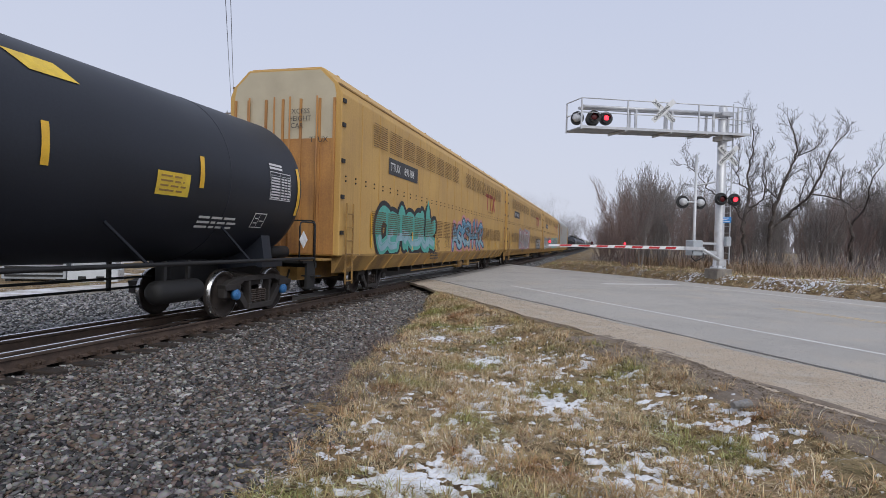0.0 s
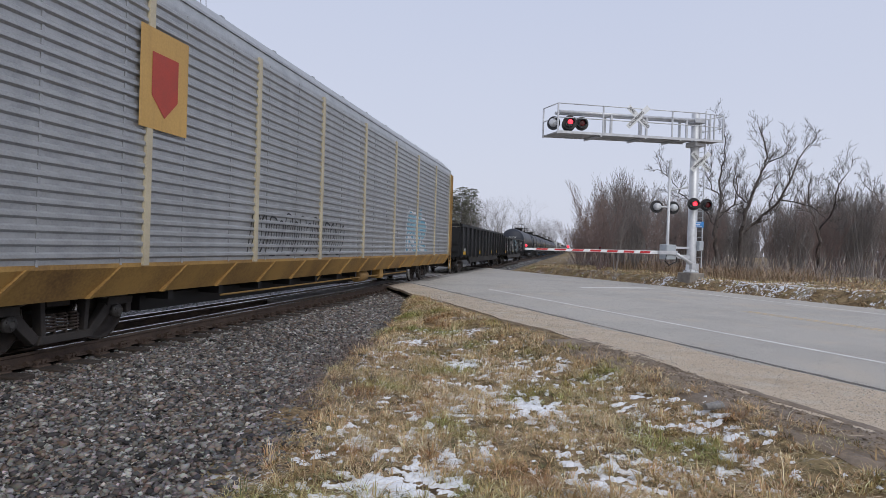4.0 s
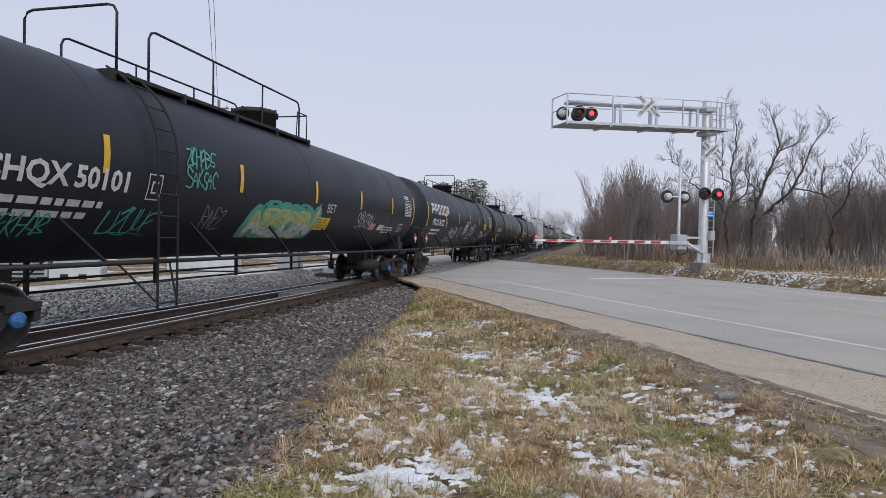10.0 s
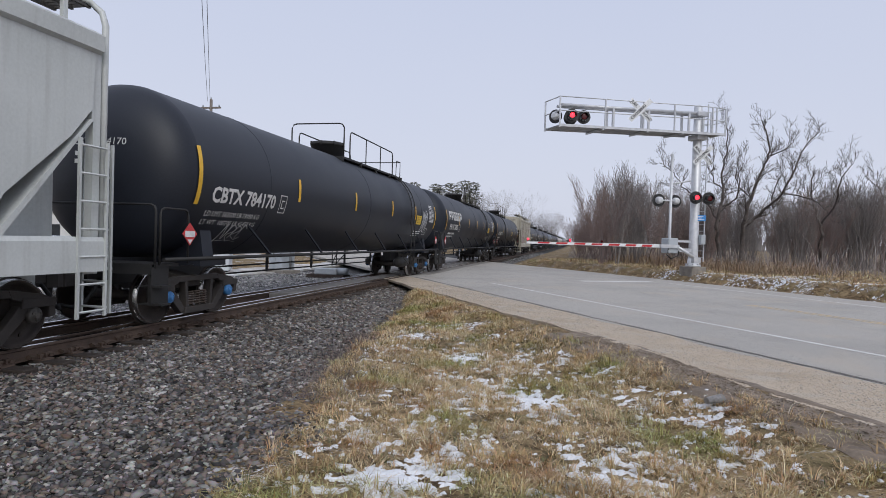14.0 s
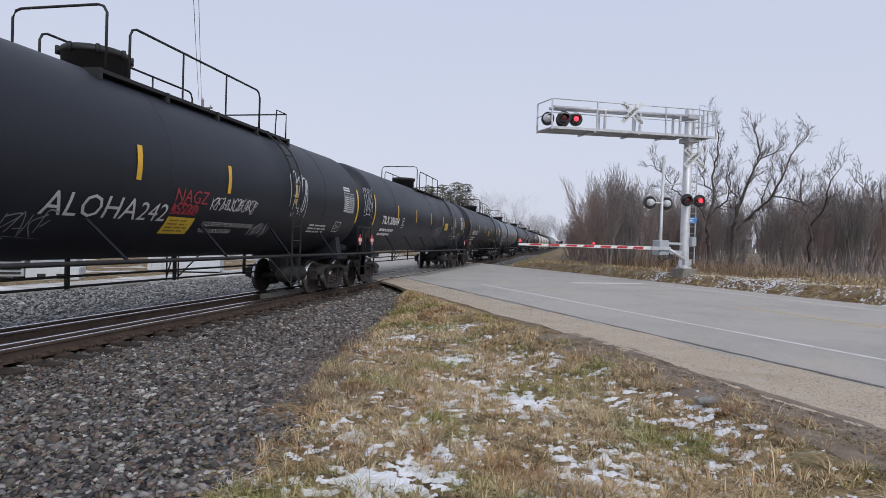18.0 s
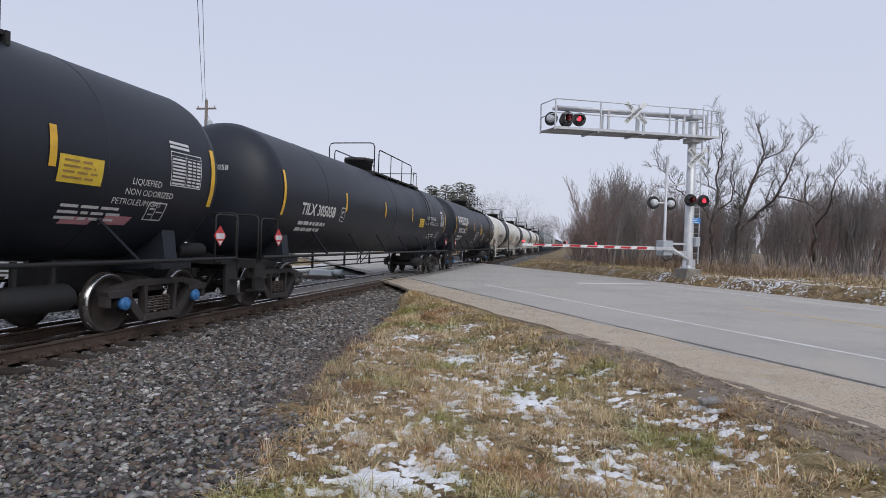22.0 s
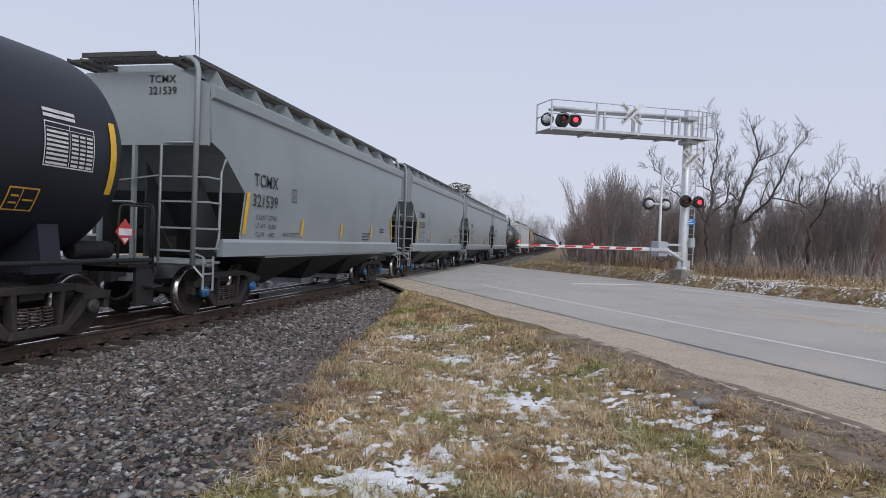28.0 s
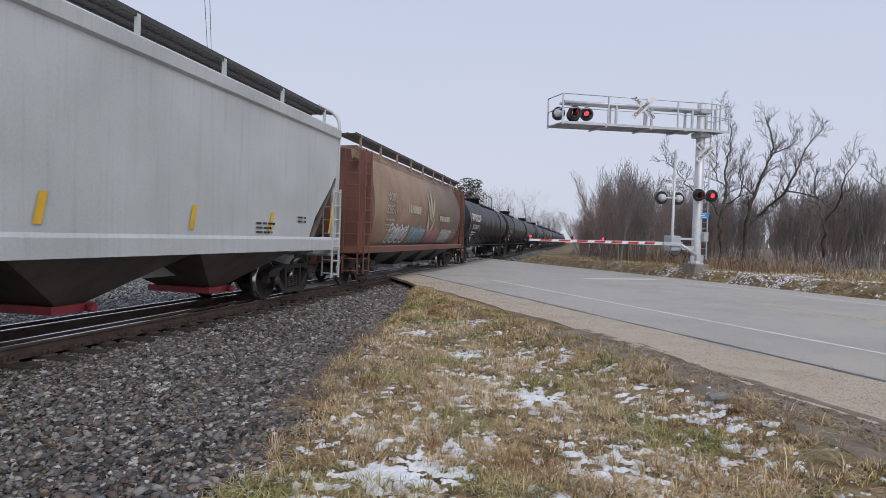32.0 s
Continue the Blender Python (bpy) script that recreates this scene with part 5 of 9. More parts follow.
# -- gondolas --
def gondola(s_near, mark_text, number, L=20.3, z1=2.96, text=True, pieces=(), scrawls=()):
    car = thing("gondola", "flat black mill gondola with ribbed sides and a yellow stripe", "gondola", "train")
    hw, z0 = 1.50, 1.02

    def body(bm):
        for s in (-1, 1):
            box(bm, s * hw - (0.05 if s > 0 else 0), s * hw + (0.05 if s < 0 else 0), -L / 2, L / 2, z0, z1)
            box(bm, -hw + 0.06, hw - 0.06, s * L / 2 - (0.08 if s > 0 else 0), s * L / 2 + (0.08 if s < 0 else 0), z0, z1 - 0.04)
        box(bm, -hw + 0.06, hw - 0.06, -L / 2 + 0.09, L / 2 - 0.09, z0, z0 + 0.1)
        box(bm, -0.25, 0.25, -L / 2 + 0.1, L / 2 - 0.1, 0.66, z0 - 0.002)
        for s in (-1, 1):
            prism(bm, [(-L / 2 + 2.9, z0 - 0.002), (-L / 2 + 3.6, 0.62), (L / 2 - 3.6, 0.62), (L / 2 - 2.9, z0 - 0.002)], s * (hw - 0.03), s * (hw - 0.08), "x")
    put("gondola_body", shared(("gon", L, z1), "gondola_body", body, "gon_black"), car)

    def chord(bm):
        for s in (-1, 1):
            prism(bm, [(s * (hw - 0.08), z1 + 0.002), (s * (hw + 0.10), z1 + 0.002), (s * (hw + 0.10), z1 + 0.14), (s * (hw - 0.06), z1 + 0.17)], -L / 2 - 0.03, L / 2 + 0.03)
            prism(bm, [(s * (L / 2 + 0.06), z1), (s * (L / 2 - 0.1), z1), (s * (L / 2 - 0.1), z1 + 0.15), (s * (L / 2 + 0.06), z1 + 0.15)], -hw + 0.1, hw - 0.1, "x")
    put("top_chord", shared(("chord", L, z1), "top_chord", chord, "gon_black"), car)

    def rib(bm):
        prism(bm, [(0.0, z0 - 0.12), (0.11, z0 + 0.05), (0.09, z1), (0.0, z1)], -0.075, 0.075)
    for s in (-1, 1):
        for k in range(14):
            y = -L / 2 + 0.25 + (L - 0.5) * k / 13
            put("rib", shared(("gonrib", z1), "rib", rib, "gon_black", 0.01), car, at(hw, y, 0) if s > 0 else at(-hw, y, 0) @ pose(0, 0, 0, 0, 0, 180))
        def grab(bm):
            for z in (1.3, 1.65, 2.0, 2.35):
                tube(bm, [(0, -0.22, z), (0.06, -0.22, z), (0.06, 0.22, z), (0, 0.22, z)], 0.014, 5)
        put("grab_irons", shared("grabs", "grab_irons", grab, "gon_black"), car, at(hw + 0.02, s * (L / 2 - 0.62), 0))

        def end_rib(bm):
            for z in (1.3, 1.72):
                box(bm, -hw + 0.15, hw - 0.15, 0, 0.10, z, z + 0.16)
            box(bm, -1.3, 1.3, 0.0, 0.45, 0.98, 1.04)
        put("end_rib", shared("gonend", "end_rib", end_rib, "gon_black"), car, at(0, s * L / 2, 0) @ pose(0, 0, 0, 0, 0, 0 if s > 0 else 180))
    P = on_wall(hw + 0.003, -L / 2)
    for u in (0.9, 6.6, 9.4, 12.6, 15.6):
        patch(car, P, u, 1.12, 0.78, 0.24, "stripe", "reflective_stripe")
    if text:
        words(car, mark_text, P, 2.03, 2.02, 0.27, "letter_white", bold=0.005)
        words(car, number, P, 1.98, 1.62, 0.27, "letter_white", bold=0.005)
        bars(car, P, 2.15, 1.46, 1.0, 2, 0.06, 0.06, "letter_white", 5)
        Q = lambda u, v, lift=0.0: Vector((u, -L / 2 - 0.012, v))
        words(car, mark_text, Q, -0.1, z1 - 0.22, 0.16, "letter_white")
        words(car, number, Q, -0.15, z1 - 0.58, 0.16, "letter_white")
    else:
        bars(car, P, 1.1, 1.42, 0.6, 2, 0.05, 0.05, "letter_white", 5)
    for q in pieces:
        piece(car, P, *q)
    for q in scrawls:
        tag_scrawl(car, P, *q)
    wheels = []
    for s in (-1, 1):
        truck(car, s * (L / 2 - 2.0), "bearing_dark", wheels)
    couplers(car, L / 2 + 0.75)
    CARS.append((car, s_near + L / 2, wheels))
    return car


# -- covered hoppers --
def hopper(s_near, mark_text, number, L=13.4, paint="hop_grey", bay="bay_dark", top=4.2, bays=3, crown="trough", letters="letter_black", colour="light grey", curved=False, scrawls=(), pieces=(), gates=None, cap="bearing_dark", ribs=0,
           stripe=True, emblem=None, end_paint=None, text_u=2.45, text_z=2.74, text_h=0.30, lift=0.0, loads=(), tapes=None, note=""):
    car = thing("covered_hopper", "%s covered hopper car with sloped ends and roof walkway" % colour, "hopper car", "train")
    hw, z0 = 1.60, 1.10 + lift
    cut = 2.0  # length of the sloped end sheets
    wing = crown == "trough"  # side sheets that reach the car's end above the slope

    def side_profile(z):
        if not curved:
            return hw
        return hw * math.sqrt(max(0.05, 1 - 0.70 * ((z - 2.65) / 1.75) ** 2))

    def body(bm):
        # side sheets with the slanting end cut, closed by slope sheets and a roof
        zc = 1.95
        rows = [(z0, L / 2 - cut - 0.1), (zc, L / 2 - cut + 0.35), (2.75, L / 2 - 0.75), (3.15, L / 2 - 0.42), (top - 0.35, L / 2 - 0.38), (top, L / 2 - 0.38)]
        if wing:
            rows = [(z0, L / 2 - 2.15), (2.37, L / 2 - 1.27), (3.05, L / 2 - 0.45), (3.19, L / 2 - 0.08), (top - 0.35, L / 2 - 0.02), (top, L / 2 - 0.02)]
        if curved:
            rows = [(z0 + (top - z0) * k / 12, L / 2 - 1.1 - 0.5 * (1 - k / 12) ** 2) for k in range(13)]
        ring = []
        for z, yy in rows:
            x = side_profile(z)
            ring.append([bm.verts.new(p) for p in ((x, -yy, z), (x, yy, z), (-x, yy, z), (-x, -yy, z))])
        yy = rows[-1][1]
        ring.append([bm.verts.new(p) for p in ((hw - 0.62, -yy, top + 0.26), (hw - 0.62, yy, top + 0.26), (-hw + 0.62, yy, top + 0.26), (-hw + 0.62, -yy, top + 0.26))])
        for a, b in zip(ring, ring[1:]):
            for k in range(4):
                f = bm.faces.new((a[k], a[(k + 1) % 4], b[(k + 1) % 4], b[k]))
                f.smooth = curved and k in (0, 2)
        bm.faces.new(ring[0][::-1])
        bm.faces.new(ring[-1])
    put("hopper_body", shared(("hop", L, top, curved, lift, wing), "hopper_body", body, paint, 0.0), car)

    if wing:
        def flap(bm):
            for s in (-1, 1):
                for e in (-1, 1):
                    prism(bm, [(e * (L / 2 - u), z) for u, z in ((1.06, 1.2), (1.12, 1.53), (1.27, 2.37), (2.2, 1.2))], s * (hw - 0.03), s * (hw - 0.002), "x")
        put("side_flap", shared(("hflap", L), "side_flap", flap, paint), car)
    sill_end, sill_low = (0.48, 1.15) if wing else (0.2, 1.02 + lift)

    def sill(bm):
        for s in (-1, 1):
            prism(bm, [(s * (hw - 0.1), sill_low), (s * (hw + 0.035), sill_low), (s * (hw + 0.035), 1.42 if not curved else 1.2), (s * (hw + 0.004), 1.48 if not curved else 1.24), (s * (hw - 0.1), 1.44 if not curved else 1.2)], -L / 2 + sill_end, L / 2 - sill_end)
            box(bm, -hw + 0.1, hw - 0.1, s * (L / 2 - 0.3) - 0.12, s * (L / 2 - 0.3) + 0.12, 0.98, 1.1 if wing else 1.2)
        box(bm, -0.2, 0.2, -L / 2 - 0.1, L / 2 + 0.1, 0.66, 1.0)
    put("side_sill", shared(("hsill", L, curved, lift, wing), "side_sill", sill, end_paint or paint), car)

    ex = side_profile(top)

    def eave(bm):
        for s in (-1, 1):
            prism(bm, [(s * (ex + 0.004), top - 0.26), (s * (ex + 0.06), top - 0.22), (s * (ex + 0.07), top - 0.02), (s * (ex - 0.05), top + 0.05)], -L / 2 + (0.0 if wing else 0.3), L / 2 - (0.0 if wing else 0.3))
    put("eave_channel", shared(("eave", L, top, curved, wing), "eave_channel", eave, paint), car)

    # discharge bays
    for k in range(bays):
        y = (k - (bays - 1) / 2) * (L - 2 * cut - 0.6) / bays * (1.0 if bays > 1 else 0)
        wy = (L - 2 * cut - 0.2) / bays / 2

        def chute(bm):
            r0 = [bm.verts.new(p) for p in ((hw - 0.12, -wy, 1.09 + lift), (hw - 0.12, wy, 1.09 + lift), (-hw + 0.12, wy, 1.09 + lift), (-hw + 0.12, -wy, 1.09 + lift))]
            r1 = [bm.verts.new(p) for p in ((0.62, -0.26, 0.42), (0.62, 0.26, 0.42), (-0.62, 0.26, 0.42), (-0.62, -0.26, 0.42))]
            for i in range(4):
                bm.faces.new((r0[i], r0[(i + 1) % 4], r1[(i + 1) % 4], r1[i]))
            bm.faces.new(r0)
            bm.faces.new(r1[::-1])
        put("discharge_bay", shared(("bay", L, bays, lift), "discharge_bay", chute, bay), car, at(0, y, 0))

        def gate(bm):
            box(bm, -0.70, 0.70, -0.40, 0.40, 0.30, 0.42)
            for x in (-0.8, 0.8):
                lathe(bm, [(-0.06, 0.06), (0.06, 0.06)], "x", 10, at=(x, 0.2, 0.36))
        put("outlet_gate", shared(("gate", bool(gates)), "outlet_gate", gate, gates or "galv"), car, at(0, y, 0), "outlet gate under the bay")
    for s in (-1, 1):
        turn = pose(0, 0, 0, 0, 0, 0 if s > 0 else 180)

        def end_wall(bm):
            if curved:
                prism(bm, [(-hw * 0.92, 1.2), (hw * 0.92, 1.2), (hw * 0.98, 2.4), (hw * 0.95, top), (0, top + 0.25), (-hw * 0.95, top), (-hw * 0.98, 2.4)], -1.1, -0.95)
            elif wing:
                prism(bm, [(-hw + 0.03, 3.13), (hw - 0.03, 3.13), (hw - 0.03, top - 0.02), (hw - 0.62, top + 0.24), (-hw + 0.62, top + 0.24), (-hw + 0.03, top - 0.02)], -0.05, 0.01)
            else:
                box(bm, -hw + 0.03, hw - 0.03, -0.40, -0.36, 3.0, top - 0.02)
            if not wing:
                for x in (-hw + 0.10, hw - 0.10):
                    box(bm, x - 0.06, x + 0.06, -0.36, -0.24, 1.1, top - 0.03)
                for x in (-0.55, 0.55):
                    box(bm, x - 0.05, x + 0.05, -0.36, -0.26, 1.1, top - 0.2)
        put("end_platform", shared(("hplat", end_paint or paint), "end_platform", lambda bm: box(bm, -hw + 0.1, hw - 0.1, -0.6, 0.1, 1.02, 1.06), end_paint or paint), car, at(0, s * L / 2, 0) @ turn)
        put("end_frame", shared(("hend", L, top, curved, wing), "end_frame", end_wall, end_paint or paint), car, at(0, s * L / 2, 0) @ turn)

        if not curved:
            def slope(bm):
                if wing:
                    prism(bm, [(-0.47, 3.10), (-0.41, 3.10), (-1.23, 2.41), (-2.08, 1.15), (-2.18, 1.15), (-1.31, 2.37)], -hw + 0.04, hw - 0.04, "x")
                else:
                    prism(bm, [(-0.44, 3.02), (-0.38, 3.02), (-1.88, 1.2), (-1.97, 1.22)], -hw + 0.012, hw - 0.012, "x")
            # the bay's darker colour paints the shade under the car's end
            put("slope_sheet", shared(("slopesheet", bay, wing), "slope_sheet", slope, bay), car, at(0, s * L / 2, 0) @ turn, "slope sheet in the bay colour, its shade painted in where dark")
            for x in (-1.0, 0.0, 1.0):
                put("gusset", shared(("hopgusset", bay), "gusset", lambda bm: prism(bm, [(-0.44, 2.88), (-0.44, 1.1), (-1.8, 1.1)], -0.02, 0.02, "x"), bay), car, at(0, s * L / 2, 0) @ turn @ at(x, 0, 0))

        if not curved and not wing:
            def over(bm):
                y = -0.16
                tube(bm, [(hw - 0.06, y, 1.1), (hw - 0.06, y, top + 0.18), (hw - 0.12, y, top + 0.36), (hw - 0.28, y - 0.05, top + 0.50), (hw - 0.34, y - 0.7, top + 0.52)], 0.045, 8)
            put("corner_rail", shared(("over", top), "corner_rail", over, end_paint or paint), car, at(0, s * L / 2, 0) @ (turn if s > 0 else Matrix.Diagonal((1, -1, 1, 1))), "bent corner rail up to the roof walk")

        if wing:
            steel = end_paint or paint
            corner = at(0, s * L / 2, 0) @ (Matrix.Identity(4) if s > 0 else Matrix.Diagonal((1, -1, 1, 1)))

            def post(bm):
                tube(bm, [(1.40, 0.10, 1.0), (1.40, 0.10, top + 0.22), (1.36, 0.10, top + 0.36), (1.24, 0.07, top + 0.46), (1.05, 0.02, top + 0.48)], 0.048, 8)
            put("corner_rail", shared(("post", top), "corner_rail", post, steel), car, corner, "bent corner post up to the roof walk")

            def end_lad(bm):
                tube(bm, [(0.71, 0.10, 1.06), (0.71, 0.10, 3.14), (0.80, 0.06, 3.17), (1.40, 0.06, 3.17)], 0.024, 6)
            ld = put("ladder", shared("endlad", "ladder", end_lad, steel), car, corner)
            for z in (1.25, 1.65, 2.12, 2.56):
                put("rung", shared("endrung", "rung", lambda bm: tube(bm, [(0.71, 0.10, 0), (1.42, 0.10, 0)], 0.02, 5), steel), ld, at(0, 0, z))

            def side_lad(bm):
                tube(bm, [(hw + 0.02, -0.50, 2.94), (hw + 0.03, -0.46, 2.90), (hw + 0.03, -0.34, 2.68), (hw + 0.03, -0.33, 1.50), (hw + 0.02, -0.26, 1.25)], 0.024, 6)
            ld = put("ladder", shared("sidelad", "ladder", side_lad, steel), car, corner)
            for z in (1.30, 1.65, 2.12, 2.56):
                put("rung", shared("siderung", "rung", lambda bm: tube(bm, [(1.41, 0.10, 0), (hw + 0.03, 0.06, 0), (hw + 0.03, -0.34, 0)], 0.02, 5), steel), ld, at(0, 0, z))

            def step(bm):
                tube(bm, [(1.45, 0.10, 1.2), (hw, 0.08, 1.15), (hw, 0.08, 0.58), (hw, -0.22, 0.55), (hw, -0.22, 1.16)], 0.022, 5)
                tube(bm, [(hw, 0.08, 0.85), (hw, -0.22, 0.85)], 0.018, 5)
                tube(bm, [(hw, 0.08, 0.80), (hw - 0.25, 0.10, 1.05)], 0.02, 5)
            put("stirrup_step", shared("stirrup", "stirrup_step", step, steel), car, corner, "bent bar stirrup step")

            def grab(bm):
                tube(bm, [(-1.2, 0.06, 2.3), (-1.2, 0.10, 2.35), (0.71, 0.10, 2.58)], 0.018, 5)
                for x in (-0.6, 0.1):
                    box(bm, x - 0.03, x + 0.03, -0.04, 0.04, 1.06, 3.13)
            put("end_rail", shared("endgrab", "end_rail", grab, steel), car, corner)
        else:
            def lad(bm):
                for w2 in (-0.23, 0.23):
                    box(bm, -0.018, 0.018, w2 - 0.018, w2 + 0.018, 0.42, 2.75 if not curved else top)
            for where in (at(hw + 0.04, s * (L / 2 - 0.42), 0), at(hw - 0.3, s * (L / 2 + 0.02), 0) @ pose(0, 0, 0, 0, 0, 90)):
                ld = put("ladder", shared(("hlad", curved, top), "ladder", lad, end_paint or paint), car, where)
                for k in range(7 if not curved else 10):
                    put("rung", shared(("hrung", end_paint or paint), "rung", lambda bm: tube(bm, [(0, -0.23, 0), (0, 0.23, 0)], 0.017, 5), end_paint or paint), ld, at(0, 0, 0.5 + 0.36 * k))
        end_hoop(car, -1.3, s * (L / 2 + 0.05), 1.5, 1.05, 2.1, end_paint or paint)

        def box_gear(bm):
            lathe(bm, [(-0.28, 0.12), (0.28, 0.12)], "x", 12, at=(0.3, -0.9, 1.5))
            box(bm, -0.5, -0.1, -1.0, -0.7, 1.2, 1.5)
            tube(bm, [(-0.6, -0.5, 1.2), (0.1, -0.8, 1.9), (0.7, -0.5, 1.3)], 0.025, 5)
        put("brake_gear", shared("hbrake", "brake_gear", box_gear, "black_steel"), car, at(0, s * L / 2, 0) @ turn)

    # roof hatches and walkways
    if crown == "trough":
        def hump(bm):
            prism(bm, [(-hw + 0.5, top + 0.25), (hw - 0.5, top + 0.25), (hw - 0.72, top + 0.52), (-hw + 0.72, top + 0.52)], -0.42, 0.30)
        n = int(L / 1.35)
        for k in range(n):
            put("roof_hatch", shared(("hump", top), "roof_hatch", hump, paint), car, at(0, -L / 2 + 0.9 + (L - 1.8) * k / (n - 1), 0))

    reach = -0.08 if wing else 0.2

    def walk_top(bm):
        for s in (-1, 1):
            n = int((L - 2 * reach) / 0.10)
            for k in range(n + 1):
                y = -L / 2 + reach + k * (L - 2 * reach) / n
                box(bm, s * 1.02 - 0.26, s * 1.02 + 0.26, y - 0.012, y + 0.012, top + 0.44, top + 0.48)
            for x in (-0.28, 0.0, 0.28):
                box(bm, s * 1.02 + x - 0.02, s * 1.02 + x + 0.02, -L / 2 + reach - 0.02, L / 2 - reach + 0.02, top + 0.42, top + 0.50)
            if wing:
                for k in range(16):
                    box(bm, -0.72 + 0.095 * k - 0.012, -0.72 + 0.095 * k + 0.012, s * L / 2 - 0.36, s * L / 2 + 0.08, top + 0.44, top + 0.48)
                for e in (-0.36, 0.08):
                    box(bm, -0.74, 0.74, s * L / 2 + e - 0.02, s * L / 2 + e + 0.02, top + 0.42, top + 0.50)
    put("roof_walk", shared(("rwalk", L, top, wing), "roof_walk", walk_top, "bearing_dark"), car, None, "grated roof walkway")

    def bracket(bm):
        if wing:
            prism(bm, [(0.24, top + 0.04), (0.0, top + 0.43), (-0.52, top + 0.43), (-0.52, top + 0.27), (-0.3, top + 0.24)], -0.012, 0.012)
        else:
            box(bm, -0.03, 0.03, -0.035, 0.035, top - 0.02, top + 0.46)
    for k in range(9):
        for s in (-1, 1):
            turn = pose(0, 0, 0, 0, 0, 0 if s > 0 else 180)
            put("walk_bracket", shared(("brk", top, paint, wing), "walk_bracket", bracket, paint), car, at(s * 1.30, -L / 2 + 0.6 + (L - 1.2) * k / 8, 0) @ turn)
    if ribs:
        def rib(bm):
            for s in (-1, 1):
                box(bm, s * (hw + 0.001) - (0.0 if s > 0 else 0.02), s * (hw + 0.001) + (0.02 if s > 0 else 0.0), -0.014, 0.014, 1.5, top - 0.15)
        for k in range(ribs):
            y = -L / 2 + 2.6 + 1.16 * k
            put("side_rib", shared(("hrib", top), "side_rib", rib, "rust_seam"), car, at(0, y, 0))

    P = on_wall(hw + 0.012, -L / 2)
    if curved:
        P = lambda u, v, lift=0.008: Vector((side_profile(v) + 0.02 + lift, -L / 2 + u, v))
    words(car, mark_text, P, text_u, text_z, text_h, letters, bold=0.003)
    words(car, number, P, text_u - 0.05, text_z - 0.42, text_h, letters, bold=0.003)
    for k, row in enumerate(loads):
        words(car, row, P, text_u + 0.1, text_z - 0.68 - 0.18 * k, 0.10, letters)
    if not loads:
        bars(car, P, text_u + 0.05, text_z - 0.66, 1.1, 3, 0.055, 0.12, letters, 7)
    if note:
        words(car, note, P, text_u + 1.3, text_z - 1.02, 0.10, letters)
    stencil_box(car, P, text_u + 1.75, text_z - 0.22, 0.22, 0.30, letters)
    if stripe:
        tapes = tapes or (1.13, 3.75, 6.3, 8.95, L - 1.27)
        for k, u in enumerate(tapes):
            bm = B()
            tall = k == 0 or u > L - 1.5
            lean = (0.16 if k == 0 else -0.16) if wing and tall else 0.24 if tall else 0.09
            rect(bm, 0, 0, 0.12, 0.84 if tall else 0.40, skew=lean)
            mark(car, "reflective_stripe", flat(bm, "stripe"), P, u, 1.58, "", 0.012)
    bars(car, P, L - 4.4, 1.72, 0.9, 3, 0.04, 0.05, letters, 9)
    bars(car, P, L - 2.6, 1.9, 0.5, 2, 0.04, 0.05, letters, 11)
    Q = lambda u, v, lift=0.0: Vector((u, -L / 2 + (-0.025 if wing else 0.345), v))
    if not curved:
        words(car, mark_text, Q, 0.36, top + 0.05 if wing else top - 0.20, 0.14, letters, bold=0.002)
        words(car, number, Q, 0.35, top - 0.16 if wing else top - 0.40, 0.14, letters, bold=0.002)
    if emblem:
        emblem(car, P)
    for q in pieces:
        piece(car, P, *q)
    for q in scrawls:
        tag_scrawl(car, P, *q)
    wheels = []
    for s in (-1, 1):
        truck(car, s * (L / 2 - 1.65), cap, wheels)
    couplers(car, L / 2 + 0.62)
    CARS.append((car, s_near + L / 2, wheels))
    return car


def wheat(car, P):
    """A pale ear of grain painted on the side, with two bars of faded script."""
    bm = B()
    for k, (x, y, h, lean) in enumerate(((0, 0, 1.9, 0.0), (-0.18, 0.1, 1.5, -0.45), (0.18, 0.1, 1.5, 0.45), (-0.1, -0.5, 1.1, -0.6), (0.1, -0.5, 1.1, 0.6))):
        vs = [bm.verts.new((x + lean * q + w, y + h * q, 0)) for q, w in ((0, 0), (0.4, 0.16), (1, 0), (0.4, -0.16))]
        bm.faces.new(vs)
    mark(car, "wheat_emblem", flat(bm, "rack_cream"), P, 8.6, 2.0, "pale wheat-ear emblem")
    bars(car, P, 5.0, 2.45, 2.4, 1, 0.30, 0.0, "rack_cream", 4, "faded_script")
    bars(car, P, 10.2, 2.3, 2.4, 1, 0.24, 0.0, "rack_cream", 5, "faded_script")
    for k, c in enumerate(("g_white", "g_sky", "g_pink", "g_white")):
        throw_up(car, P, 3.0 + 2.6 * k, 1.35, 2.3, 0.62, 70 + k, c, 0.07)


# ---- the setting ----
RD = Vector((0.545, -0.839, 0))  # along the road, towards the eye's right
RN = Vector((0.839, 0.545, 0))   # across it, away from the eye


def smooth(a, b, x):
    t = min(1.0, max(0.0, (x - a) / (b - a)))
    return t * t * (3 - 2 * t)


def edge_shift(u):
    """How far the shoulder widens towards the grass, by the place along the road."""
    return 0.50 * smooth(-9.5, -3.0, u)


